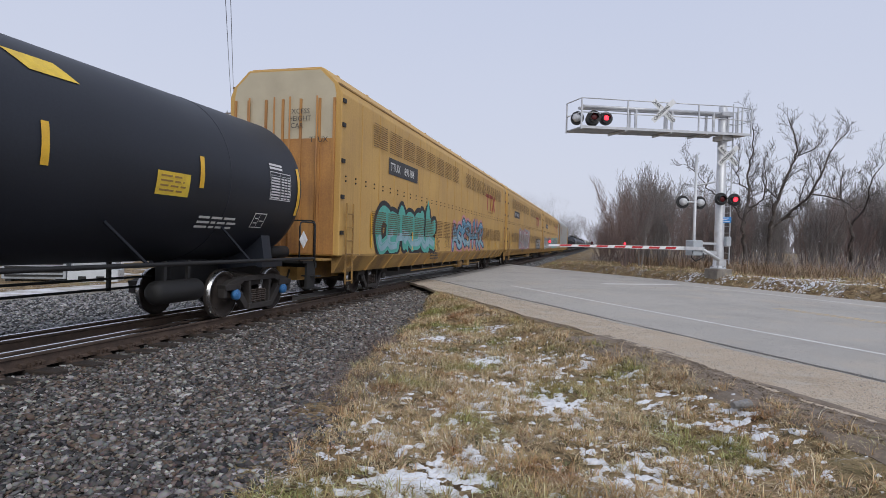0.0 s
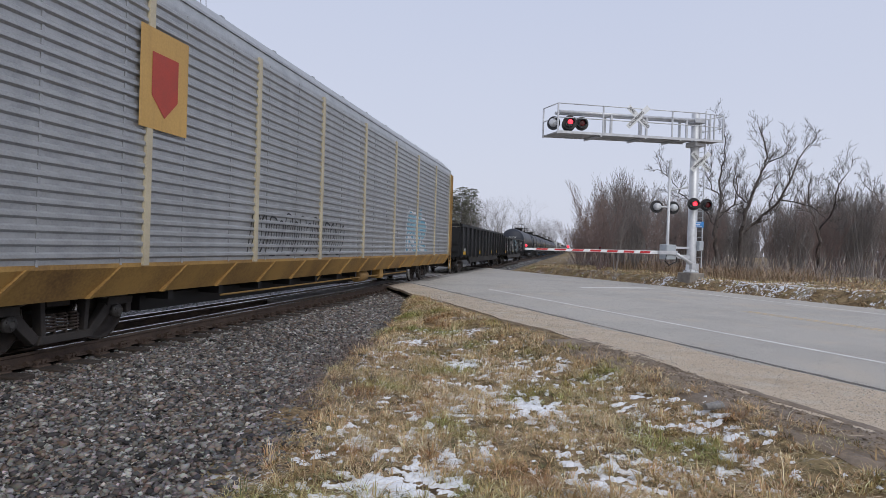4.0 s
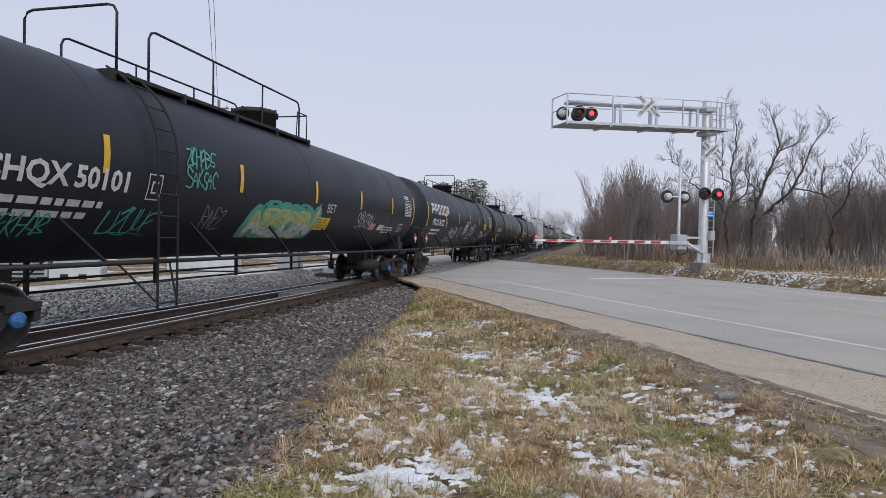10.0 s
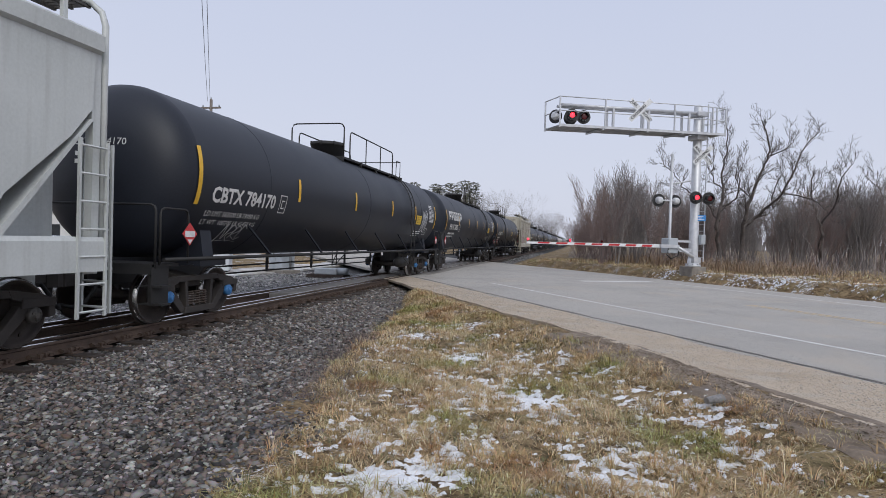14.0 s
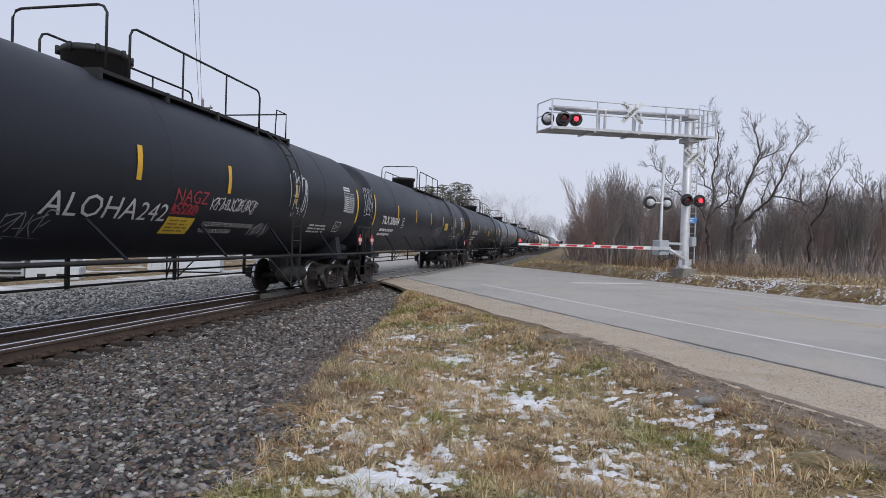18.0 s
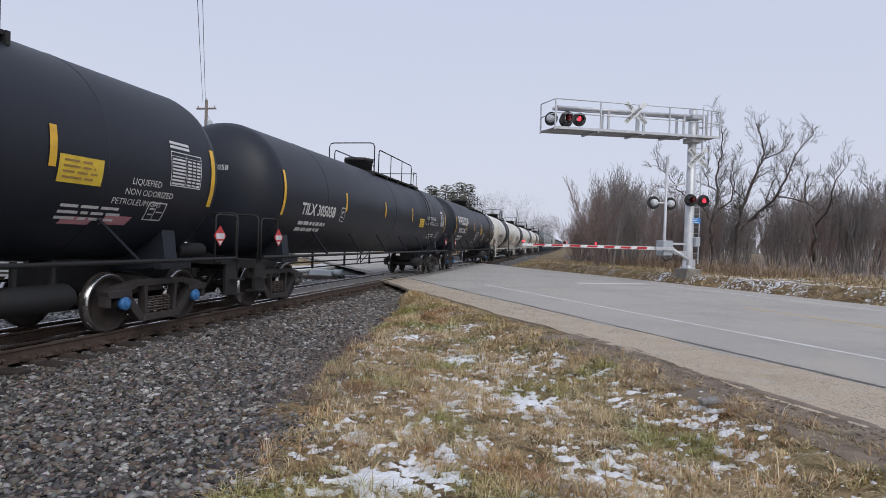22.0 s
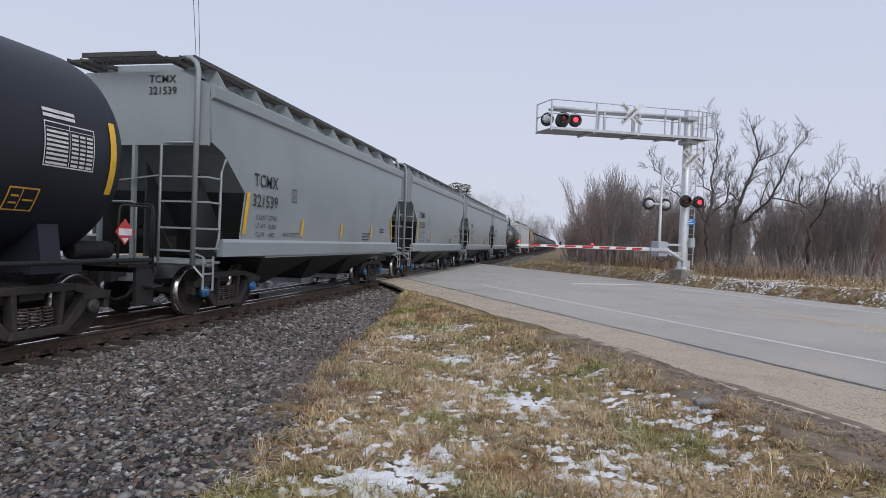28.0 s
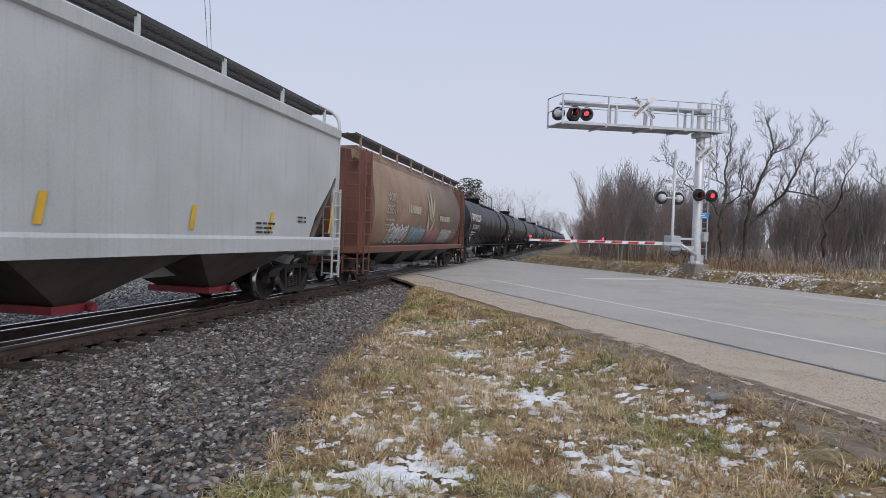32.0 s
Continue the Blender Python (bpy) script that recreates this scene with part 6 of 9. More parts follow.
def ground_z(x, y):
    n = 0.839 * x + 0.545 * y
    k = n + edge_shift(0.545 * x - 0.839 * y) * (1 - smooth(7.2, 8.5, n))
    z = -0.27 + 0.05 * noise.noise((x * 0.35, y * 0.35, 0)) + 0.03 * noise.noise((x * 1.3, y * 1.3, 5))
    z += 0.205 * smooth(4.4, 6.0, k) * (1 - smooth(7.2, 7.9, n))
    z -= 0.14 * smooth(6.35, 7.2, k) * (1 - smooth(19.5, 20.6, n))
    z += (0.66 + 0.14 * noise.noise((x * 0.2, y * 0.2, 9)) + 0.08 * noise.noise((x * 0.8, y * 0.8, 3))) * smooth(20.35, 21.6, n) * smooth(-6.0, -1.5, x)
    # a trough that the ballast fills
    edge = float(np.interp(y, [0, 4, 14, 22, 36, 40], [-2.3, -2.3, -3.4, -5.0, -5.0, -4.2]))
    z -= 0.35 * smooth(-17.6, -16.6, x) * (1 - smooth(edge - 1.4, edge - 0.5, x))
    return z


def grid_lines(fine, step, far, grow=1.35):
    out, q, s = [], 0.0, step
    while q < far:
        out.append(q)
        q += s
        if q > fine:
            s *= grow
    out.append(far)
    return out


gx = grid_lines(24, 0.2, 900)
xs = sorted(set([-v for v in gx] + gx))
gy = grid_lines(44, 0.22, 900)
gyn = grid_lines(6, 0.5, 500)
ys = sorted(set([-v for v in gyn] + gy))
verts = [(x, y, ground_z(x, y)) for y in ys for x in xs]
w = len(xs)
faces = [(j * w + i, j * w + i + 1, (j + 1) * w + i + 1, (j + 1) * w + i) for j in range(len(ys) - 1) for i in range(w - 1)]
me = bpy.data.meshes.new("ground")
me.from_pydata(verts, [], faces)
me.polygons.foreach_set("use_smooth", [True] * len(faces))
me.materials.append(MAT["grass_ground"])
ground = tagged(new("ground", me), "dry winter grass with patches of thin snow", "ground", kind="structure")


def strip(name, n0, n1, u0, u1, z, mat, label, category, thick=0.05, nu=80, nn=6, wob=0.0):
    """A band of paving along the road, from n0 to n1 across it."""
    bm = B()
    rows = []
    for i in range(nu + 1):
        u = u0 + (u1 - u0) * i / nu
        row = []
        for j in range(nn + 1):
            a, b = (n0(u) if callable(n0) else n0), (n1(u) if callable(n1) else n1)
            k = a + (b - a) * j / nn
            if j in (0, nn) and wob:
                k += wob * (noise.noise((u * 0.6, j * 7.0, 1)) + 0.5 * noise.noise((u * 2.1, j * 3.0, 4)))
            p = RD * u + RN * k
            row.append(bm.verts.new((p.x, p.y, z(u, k) if callable(z) else z)))
        rows.append(row)
    for a, b in zip(rows, rows[1:]):
        for j in range(nn):
            bm.faces.new((a[j], a[j + 1], b[j + 1], b[j]))
    ret = bmesh.ops.extrude_face_region(bm, geom=bm.faces[:])
    for v in ret["geom"]:
        if isinstance(v, bmesh.types.BMVert):
            v.co.z -= thick
    ob = new(name, mesh_of(name, bm, mat))
    return tagged(ob, label, category, kind="structure")


def road_z(u, n):
    return -0.03 + 0.03 * math.exp(-((u + 24) / 12) ** 2) - 0.02 * abs(n - 14) / 6


strip("road", 7.5, 20.3, -260, 120, road_z, "asphalt", "worn grey two-lane asphalt road", "road", 0.12, 160, 10, 0.10)
strip("dirt_shoulder", lambda u: 6.25 - edge_shift(u), 7.70, -24.5, 60, lambda u, n: road_z(u, n) + 0.004, "shoulder", "sandy gravel shoulder along the road", "shoulder", 0.08, 140, 3, 0.22)
strip("far_shoulder", 20.2, 20.62, -60, 80, lambda u, n: road_z(u, n) - 0.02, "shoulder", "sandy gravel shoulder on the far side", "shoulder", 0.08, 100, 3, 0.25)


def mud_z(u, n):
    p = RD * u + RN * n
    n += edge_shift(u)
    e = smooth(5.75, 6.3, n)
    z = (ground_z(p.x, p.y) + 0.022) * (1 - e) - 0.046 * e
    ridge = 0.028 * noise.noise((u * 0.7, n * 8, 3)) + 0.018 * noise.noise((u * 6, n * 12, 5))
    return z + ridge * smooth(5.35, 5.8, n) * (1 - smooth(6.35, 6.6, n)) - 0.05 * (1 - smooth(5.3, 5.6, n))


strip("mud_rut", lambda u: 5.45 - edge_shift(u), lambda u: 6.45 - edge_shift(u), -9.5, 30, mud_z, "mud", "churned dark mud with tyre ridges along the shoulder", "mud", 0.06, 360, 20, 0.22)
strip("edge_line", 9.80, 9.92, -21, 90, lambda u, n: road_z(u, n) + 0.004, "paint_line", "worn white edge line", "road marking", 0.003, 120, 1)
strip("far_edge_line", 18.4, 18.52, -21, 90, lambda u, n: road_z(u, n) + 0.004, "paint_line", "worn white edge line", "road marking", 0.003, 120, 1)
for k in (14.05, 14.30):
    strip("centre_line", k, k + 0.10, -13, 90, lambda u, n: road_z(u, n) + 0.004, "paint_yellow", "faded yellow centre line", "road marking", 0.003, 100, 1)
strip("stop_line", 14.6, 18.3, -22.25, -21.65, lambda u, n: road_z(u, n) + 0.004, "paint_line", "worn white stop line", "road marking", 0.003, 2, 8)
strip("tar_seam", 7.79, 7.88, -24, 40, lambda u, n: road_z(u, n) + 0.004, "tar", "dark tar seam along the pavement edge", "road seam", 0.003, 400, 1, 0.07)

# ballast under the line: one long bed, with a gravel apron on the near side
def bed(bm):
    xs = [-17.2, -14.0, -11.2, -9.75, -9.3, -6.45, -6.0, -5.0, -3.9, -3.0, -2.3]
    zs = [-0.34, -0.38, -0.38, -0.25, -0.235, -0.255, -0.29, -0.37, -0.37, -0.31, -0.30]
    ysb = [-150 + 5 * k for k in range(31)] + [0.6 * k for k in range(1, 80)] + [48 + 6 * k for k in range(1, 60)]
    rows = []
    for y in ysb:
        row = []
        for i, (x, z) in enumerate(zip(xs, zs)):
            xx = x
            if i >= 8:
                edge = 0.0 if y < 4 else -1.15 * smooth(4, 14, y) - 1.6 * smooth(13, 22, y)
                xx = x + edge * (i - 7) / 3 + 0.25 * noise.noise((y * 0.5, i * 2.0, 2))
            if y > 36 and i >= 7:
                xx, z = -6.0 + (i - 6) * 0.55, -0.23 - 0.20 * (i - 6)
            if i <= 2:
                xx += 0.3 * noise.noise((y * 0.4, i * 3.0, 7))
            row.append(bm.verts.new((xx, y, z + 0.015 * noise.noise((x * 2, y * 2, 3)))))
        rows.append(row)
    for a, b in zip(rows, rows[1:]):
        for j in range(len(xs) - 1):
            bm.faces.new((a[j], a[j + 1], b[j + 1], b[j]))


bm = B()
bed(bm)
ballast = tagged(new("ballast_bed", mesh_of("ballast_bed", bm, "ballast_bed")), "ballast bed under the track, coloured dark for the shade between stones", "ballast", kind="structure")

bm = B()
vs = [bm.verts.new(p) for p in ((-90, -60, -0.29), (-15.6, -60, -0.29), (-15.8, 8, -0.29), (-15.4, 20, -0.29), (-14.6, 28, -0.29), (-15, 42, -0.24), (-90, 120, -0.24))]
bm.faces.new(vs)
ex = bmesh.ops.extrude_face_region(bm, geom=bm.faces[:])
for v in ex["geom"]:
    if isinstance(v, bmesh.types.BMVert):
        v.co.z -= 0.3
tagged(new("yard", mesh_of("yard", bm, "yard")), "pale gravel yard dusted with snow behind the line", "yard", kind="structure")

# the track
track = tagged(new("railroad_track"), "steel rails spiked to dark wooden ties", "railroad track", kind="structure")
track.empty_display_size = 0.3


def rail(bm):
    prof = [(-0.075, -0.185), (0.075, -0.185), (0.075, -0.172), (0.012, -0.150), (0.010, -0.052), (0.036, -0.038), (0.037, -0.010), (0.030, -0.001), (-0.030, -0.001), (-0.037, -0.010), (-0.036, -0.038), (-0.010, -0.052), (-0.012, -0.150), (-0.075, -0.172)]
    prism(bm, prof, -150, 420)


def rail_top(bm):
    prism(bm, [(-0.030, -0.0005), (0.030, -0.0005), (0.024, 0.0012), (-0.024, 0.0012)], -150, 420)


for dx in (-GAUGE_OUT, GAUGE_OUT):
    r = put("rail", shared("rail", "rail", rail, "rail_side"), track, at(TRACK_X + dx, 0, 0), "rusty steel rail with a polished head")
    put("rail_head", shared("railtop", "rail_head", rail_top, "rail_head"), r)
for dx in (-0.42, 0.40):
    r = put("guard_rail", shared("rail", "rail", rail, "rail_side"), track, at(TRACK_X + dx, 0, -0.012), "inner guard rail")
    put("rail_head", shared("railtop", "rail_head", rail_top, "rail_head"), r)


def tie(bm):
    box(bm, -1.30, 1.30, -0.115, 0.115, -0.37, -0.19)


def plate(bm):
    box(bm, -0.20, 0.20, -0.10, 0.10, -0.19, -0.172)
    for y in (-0.14, 0.14):
        prism(bm, [(0.03, -0.17), (0.11, -0.17), (0.12, -0.13), (0.06, -0.105), (0.02, -0.13)], y - 0.03, y + 0.03)
    for x, y in ((-0.10, -0.06), (0.10, 0.06), (0.14, -0.06)):
        box(bm, x - 0.014, x + 0.014, y - 0.014, y + 0.014, -0.18, -0.125)
        box(bm, x - 0.035, x + 0.024, y - 0.028, y + 0.028, -0.135, -0.105)


rnd = random.Random(5)
for k in range(150):
    y = -6 + 0.53 * k
    tz = rnd.uniform(-0.012, 0.006)
    t = put("crosstie", shared("tie", "crosstie", tie, "tie", 0.012), track, at(TRACK_X + rnd.uniform(-0.05, 0.05), y, tz) @ pose(0, 0, 0, 0, 0, rnd.uniform(-1.2, 1.2)))
    if k < 110:
        put("tie_plate", shared("plate", "tie_plate", plate, "rail_side"), t, at(GAUGE_OUT, 0, 0))


def panel_mid(bm):
    box(bm, -0.30, 0.30, 0.02, 2.38, -0.16, -0.012)


for k in range(12):
    put("crossing_panel", shared("xpanel", "crossing_panel", panel_mid, "panel", 0.012), track, at(TRACK_X, 15.0 + 2.4 * k, 0))


for k in range(8):
    for dx in (-1.14, 1.14):
        put("crossing_panel", shared("xpanel", "crossing_panel", panel_mid, "panel", 0.012), track, at(TRACK_X + dx, 26.5 + 2.4 * k, 0))

# ---- loose stones, grass, snow ----
def scatter_mesh(name, pts, base_verts, base_faces, mat, label, category, seed, lean=True, flat_z=0.7):
    """Many small pieces in one mesh. pts: rows of x, y, z, size."""
    rng = np.random.default_rng(seed)
    pts = np.asarray(pts, float)
    n, k = len(pts), len(base_verts)
    bv = np.asarray(base_verts, float)
    out = np.empty((n, k, 3))
    a, b, c = rng.uniform(0, 6.283, n), rng.uniform(-0.6, 0.6, n), rng.uniform(-0.6, 0.6, n)
    sc = pts[:, 3][:, None] * rng.uniform(0.65, 1.35, (n, 3)) * np.array([1, 1, flat_z])
    v = bv[None] * (1 + rng.uniform(-0.34, 0.34, (n, k, 1))) * sc[:, None, :]
    ca, sa, cb, sb, cc, sc2 = np.cos(a), np.sin(a), np.cos(b), np.sin(b), np.cos(c), np.sin(c)
    x, y, z = v[..., 0], v[..., 1], v[..., 2]
    y, z = y * cb[:, None] - z * sb[:, None], y * sb[:, None] + z * cb[:, None]
    x, z = x * cc[:, None] + z * sc2[:, None], -x * sc2[:, None] + z * cc[:, None]
    x, y = x * ca[:, None] - y * sa[:, None], x * sa[:, None] + y * ca[:, None]
    out[..., 0], out[..., 1], out[..., 2] = x + pts[:, 0][:, None], y + pts[:, 1][:, None], z + pts[:, 2][:, None]
    bf = np.asarray(base_faces)
    fc = (bf[None] + (np.arange(n) * k)[:, None, None]).reshape(-1, bf.shape[1])
    return fast_mesh(name, out.reshape(-1, 3), fc, mat, label, category)


def fast_mesh(name, vv, fc, mat, label, category):
    me = bpy.data.meshes.new(name)
    me.vertices.add(len(vv))
    me.vertices.foreach_set("co", np.ascontiguousarray(vv, dtype=np.float32).ravel())
    me.loops.add(fc.size)
    me.loops.foreach_set("vertex_index", np.ascontiguousarray(fc, dtype=np.int32).ravel())
    me.polygons.add(len(fc))
    me.polygons.foreach_set("loop_start", np.arange(0, fc.size, fc.shape[1], dtype=np.int32))
    me.update(calc_edges=True)
    me.materials.append(MAT[mat])
    return tagged(new(name, me), label, category, kind="stuff")


def island_material(name, cols, rough=0.85, spec=0.3, sat=0.8, patches=()):
    """Each loose piece takes its own colour out of a ramp."""
    m = bpy.data.materials.new(name)
    m.use_nodes = True
    n, l = m.node_tree.nodes, m.node_tree.links
    b = n["Principled BSDF"]
    g = n.new("ShaderNodeNewGeometry")
    cr = n.new("ShaderNodeValToRGB")
    cr.color_ramp.interpolation = "LINEAR"
    while len(cr.color_ramp.elements) < len(cols):
        cr.color_ramp.elements.new(0.5)
    for i, c in enumerate(cols):
        cr.color_ramp.elements[i].position = i / (len(cols) - 1)
        cr.color_ramp.elements[i].color = (*c, 1)
    l.new(g.outputs["Random Per Island"], cr.inputs["Fac"])
    t = n.new("ShaderNodeTexNoise")
    t.inputs["Scale"].default_value = 35
    co = n.new("ShaderNodeTexCoord")
    l.new(co.outputs["Object"], t.inputs["Vector"])
    mx = n.new("ShaderNodeMix")
    mx.data_type, mx.blend_type = "RGBA", "OVERLAY"
    mx.inputs["Factor"].default_value = 0.35
    l.new(cr.outputs["Color"], mx.inputs["A"])
    l.new(t.outputs["Color"], mx.inputs["B"])
    cur = mx.outputs["Result"]
    for i, (col, scale, lo, hi, most) in enumerate(patches):
        # drifts of another growth, metres across
        pn = n.new("ShaderNodeTexNoise")
        pn.inputs["Scale"].default_value, pn.inputs["Detail"].default_value = scale, 3
        pm = n.new("ShaderNodeMapping")
        pm.inputs["Location"].default_value = (4.1 * i, 2.3 * i, 0)
        l.new(co.outputs["Object"], pm.inputs["Vector"])
        l.new(pm.outputs["Vector"], pn.inputs["Vector"])
        pr = n.new("ShaderNodeMapRange")
        pr.inputs["From Min"].default_value, pr.inputs["From Max"].default_value, pr.inputs["To Max"].default_value = lo, hi, most
        l.new(pn.outputs["Fac"], pr.inputs["Value"])
        px = n.new("ShaderNodeMix")
        px.data_type, px.blend_type = "RGBA", "MULTIPLY"
        l.new(pr.outputs["Result"], px.inputs["Factor"])
        l.new(cur, px.inputs["A"])
        px.inputs["B"].default_value = (*col, 1)
        cur = px.outputs["Result"]
    hs = n.new("ShaderNodeHueSaturation")
    hs.inputs["Saturation"].default_value = sat
    l.new(cur, hs.inputs["Color"])
    l.new(hs.outputs["Color"], b.inputs["Base Color"])
    b.inputs["Roughness"].default_value, b.inputs["Specular IOR Level"].default_value = rough, spec
    return m


MAT["stones"] = island_material("mixed_crushed_stone", [(0.0138, 0.0129, 0.0138), (0.1032, 0.0972, 0.0963), (0.2322, 0.1849, 0.1505), (0.0430, 0.0439, 0.0490), (0.3268, 0.3096, 0.2881), (0.0258, 0.0224, 0.0198), (0.1720, 0.1703, 0.1720), (0.1290, 0.0903, 0.0688), (0.0602, 0.0568, 0.0568), (0.4988, 0.4730, 0.4472)], 0.85, 0.3, 1.0)
MAT["far_stones"] = island_material("pale_grey_crushed_stone", [(0.06, 0.06, 0.063), (0.22, 0.22, 0.23), (0.34, 0.33, 0.33), (0.13, 0.135, 0.145), (0.48, 0.47, 0.46), (0.10, 0.095, 0.092)], 0.85, 0.3, 0.9)
MAT["shoulder_stones"] = island_material("pale_shoulder_gravel", [(0.30, 0.27, 0.23), (0.50, 0.46, 0.40), (0.16, 0.145, 0.13), (0.60, 0.56, 0.50), (0.38, 0.33, 0.27)], 0.85, 0.3, 0.9)
MAT["blades"] = island_material("winter_grass_blades", [(0.634, 0.464, 0.268), (0.403, 0.275, 0.146), (0.854, 0.695, 0.464), (0.134, 0.090, 0.051), (0.695, 0.518, 0.305), (0.305, 0.256, 0.122), (0.549, 0.384, 0.220), (0.900, 0.842, 0.634), (0.244, 0.171, 0.104)], 0.8, 0.1, 1.0, [((0.55, 0.72, 0.42), 0.9, 0.5, 0.66, 0.9), ((0.62, 0.42, 0.34), 1.7, 0.52, 0.68, 0.8), ((1.0, 0.90, 0.78), 1.2, 0.4, 0.6, 0.5)])
MAT["brush_stems"] = island_material("leafless_brush_stems", [(0.27, 0.235, 0.22), (0.32, 0.262, 0.24), (0.16, 0.142, 0.136), (0.48, 0.43, 0.40)], 0.9, 0.1)
MAT["far_wood"] = island_material("hazy_far_woods", [(0.20, 0.185, 0.185), (0.26, 0.235, 0.225), (0.17, 0.165, 0.165), (0.23, 0.215, 0.21)], 1.0, 0.0)
MAT["green_blades"] = island_material("greenish_grass_blades", [(0.085, 0.105, 0.035), (0.15, 0.15, 0.06), (0.30, 0.23, 0.11), (0.10, 0.12, 0.05)], 0.8, 0.2)
MAT["weeds"] = island_material("russet_dead_weeds", [(0.26, 0.15, 0.08), (0.36, 0.24, 0.13), (0.18, 0.115, 0.07), (0.44, 0.32, 0.19)], 0.9, 0.1)

STONE_V = [(1, 0, 0.1), (0.3, 0.95, 0), (-0.8, 0.6, 0.1), (-0.85, -0.55, 0), (0.25, -0.95, 0.1), (0.1, 0.05, 0.85), (-0.1, 0.0, -0.8)]
STONE_F = [(0, 1, 5), (1, 2, 5), (2, 3, 5), (3, 4, 5), (4, 0, 5), (1, 0, 6), (2, 1, 6), (3, 2, 6), (4, 3, 6), (0, 4, 6)]


def bed_z(x):
    xs = [-17.2, -14.0, -11.2, -9.75, -9.3, -6.45, -6.0, -5.0, -3.9, -3.0, -2.3]
    zs = [-0.34, -0.38, -0.38, -0.25, -0.235, -0.255, -0.29, -0.37, -0.37, -0.31, -0.30]
    return np.interp(x, xs, zs)


rng = np.random.default_rng(11)


def apron_edge(y):
    """Where the gravel gives way to grass."""
    return np.interp(y, [0, 4, 5.6, 7.8, 13, 22, 26], [-2.0, -2.4, -2.5, -3.2, -4.1, -5.2, -5.9])


def stones_in(n, y0, y1, x0, size, power=1.0, x1=None):
    y = y0 + (y1 - y0) * rng.random(n) ** power
    e = apron_edge(y) + 0.35 * rng.standard_normal(n) * (rng.random(n) < 0.35)
    if x1 is not None:
        e = np.full(n, x1)
    x = x0 + (e - x0) * rng.random(n)
    keep = (np.abs(np.abs(x - TRACK_X) - GAUGE_OUT) > 0.12) & ((x < TRACK_X) | (x > TRACK_X + 1.33) | ((x > TRACK_X + GAUGE_OUT + 0.06) & (np.abs((y + 6 + 0.265) % 0.53 - 0.265) > 0.13)) | ((x > TRACK_X + GAUGE_OUT + 0.2) & (rng.random(n) < 0.25)))
    z = bed_z(x) + rng.uniform(-0.02, 0.030, n)
    s = size * np.clip(rng.lognormal(0, 0.32, n), 0.5, 1.8)
    return np.stack([x, y, z, s], 1)[keep]


P0 = np.concatenate([stones_in(46000, 2.2, 9, -7.02, 0.0305), stones_in(36000, 9, 20, -7.02, 0.033), stones_in(12000, 18, 34, -6.95, 0.038)])
scatter_mesh("ballast_stones", P0, STONE_V, STONE_F, "stones", "angular grey crushed stones of the gravel apron", "gravel", 1)
P1 = np.concatenate([stones_in(30000, 2, 30, -16.2, 0.036, 0.9, -9.0), stones_in(1500, 2, 28, -17.2, 0.034, 0.9, -15.5), stones_in(7000, 36, 110, -12.0, 0.05, 1.3, -5.0), stones_in(9000, -14, 2.4, -16.0, 0.05, 1.0, -1.9)])
scatter_mesh("far_ballast_stones", P1, STONE_V, STONE_F, "far_stones", "grey crushed stones behind and between the rails", "gravel", 2)

# oil and dirt, darkened further to paint in the shade under the cars
MAT["oily_shaded_stones"] = island_material("oily_ballast_with_train_shade", [(0.012, 0.011, 0.010), (0.035, 0.031, 0.028), (0.02, 0.018, 0.017), (0.07, 0.062, 0.056)], 0.8, 0.3)
scatter_mesh("track_ballast_stones", stones_in(7000, 0, 26, -8.55, 0.034, 1.0, -7.15), STONE_V, STONE_F, "oily_shaded_stones", "oily ballast between the rails, the train's shade put into its colour", "gravel", 3)


def along_road(n, n0, n1, u0, u1, zf, size, seed, follow=False):
    g = np.random.default_rng(seed)
    u, k = u0 + (u1 - u0) * g.random(n) ** 0.8, n0 + (n1 - n0) * g.random(n)
    if follow:
        k = k - np.array([edge_shift(a) for a in u])
    s = size * np.clip(g.lognormal(0, 0.4, n), 0.4, 2.2)
    z = np.array([zf(a, b) for a, b in zip(u, k)])
    return np.stack([RD.x * u + RN.x * k, RD.y * u + RN.y * k, z, s], 1)


scatter_mesh("shoulder_gravel", along_road(18000, 6.3, 8.0, 6, -20, lambda u, n: road_z(u, n) + 0.006, 0.0055, 61), STONE_V, STONE_F, "shoulder_stones", "small loose gravel on the road's shoulder", "gravel", 8)
scatter_mesh("mud_clods", along_road(5200, 5.75, 6.35, 6, -9, mud_z, 0.013, 62, True), STONE_V, STONE_F, "mud", "crumbled clods of mud along the shoulder", "mud", 9)


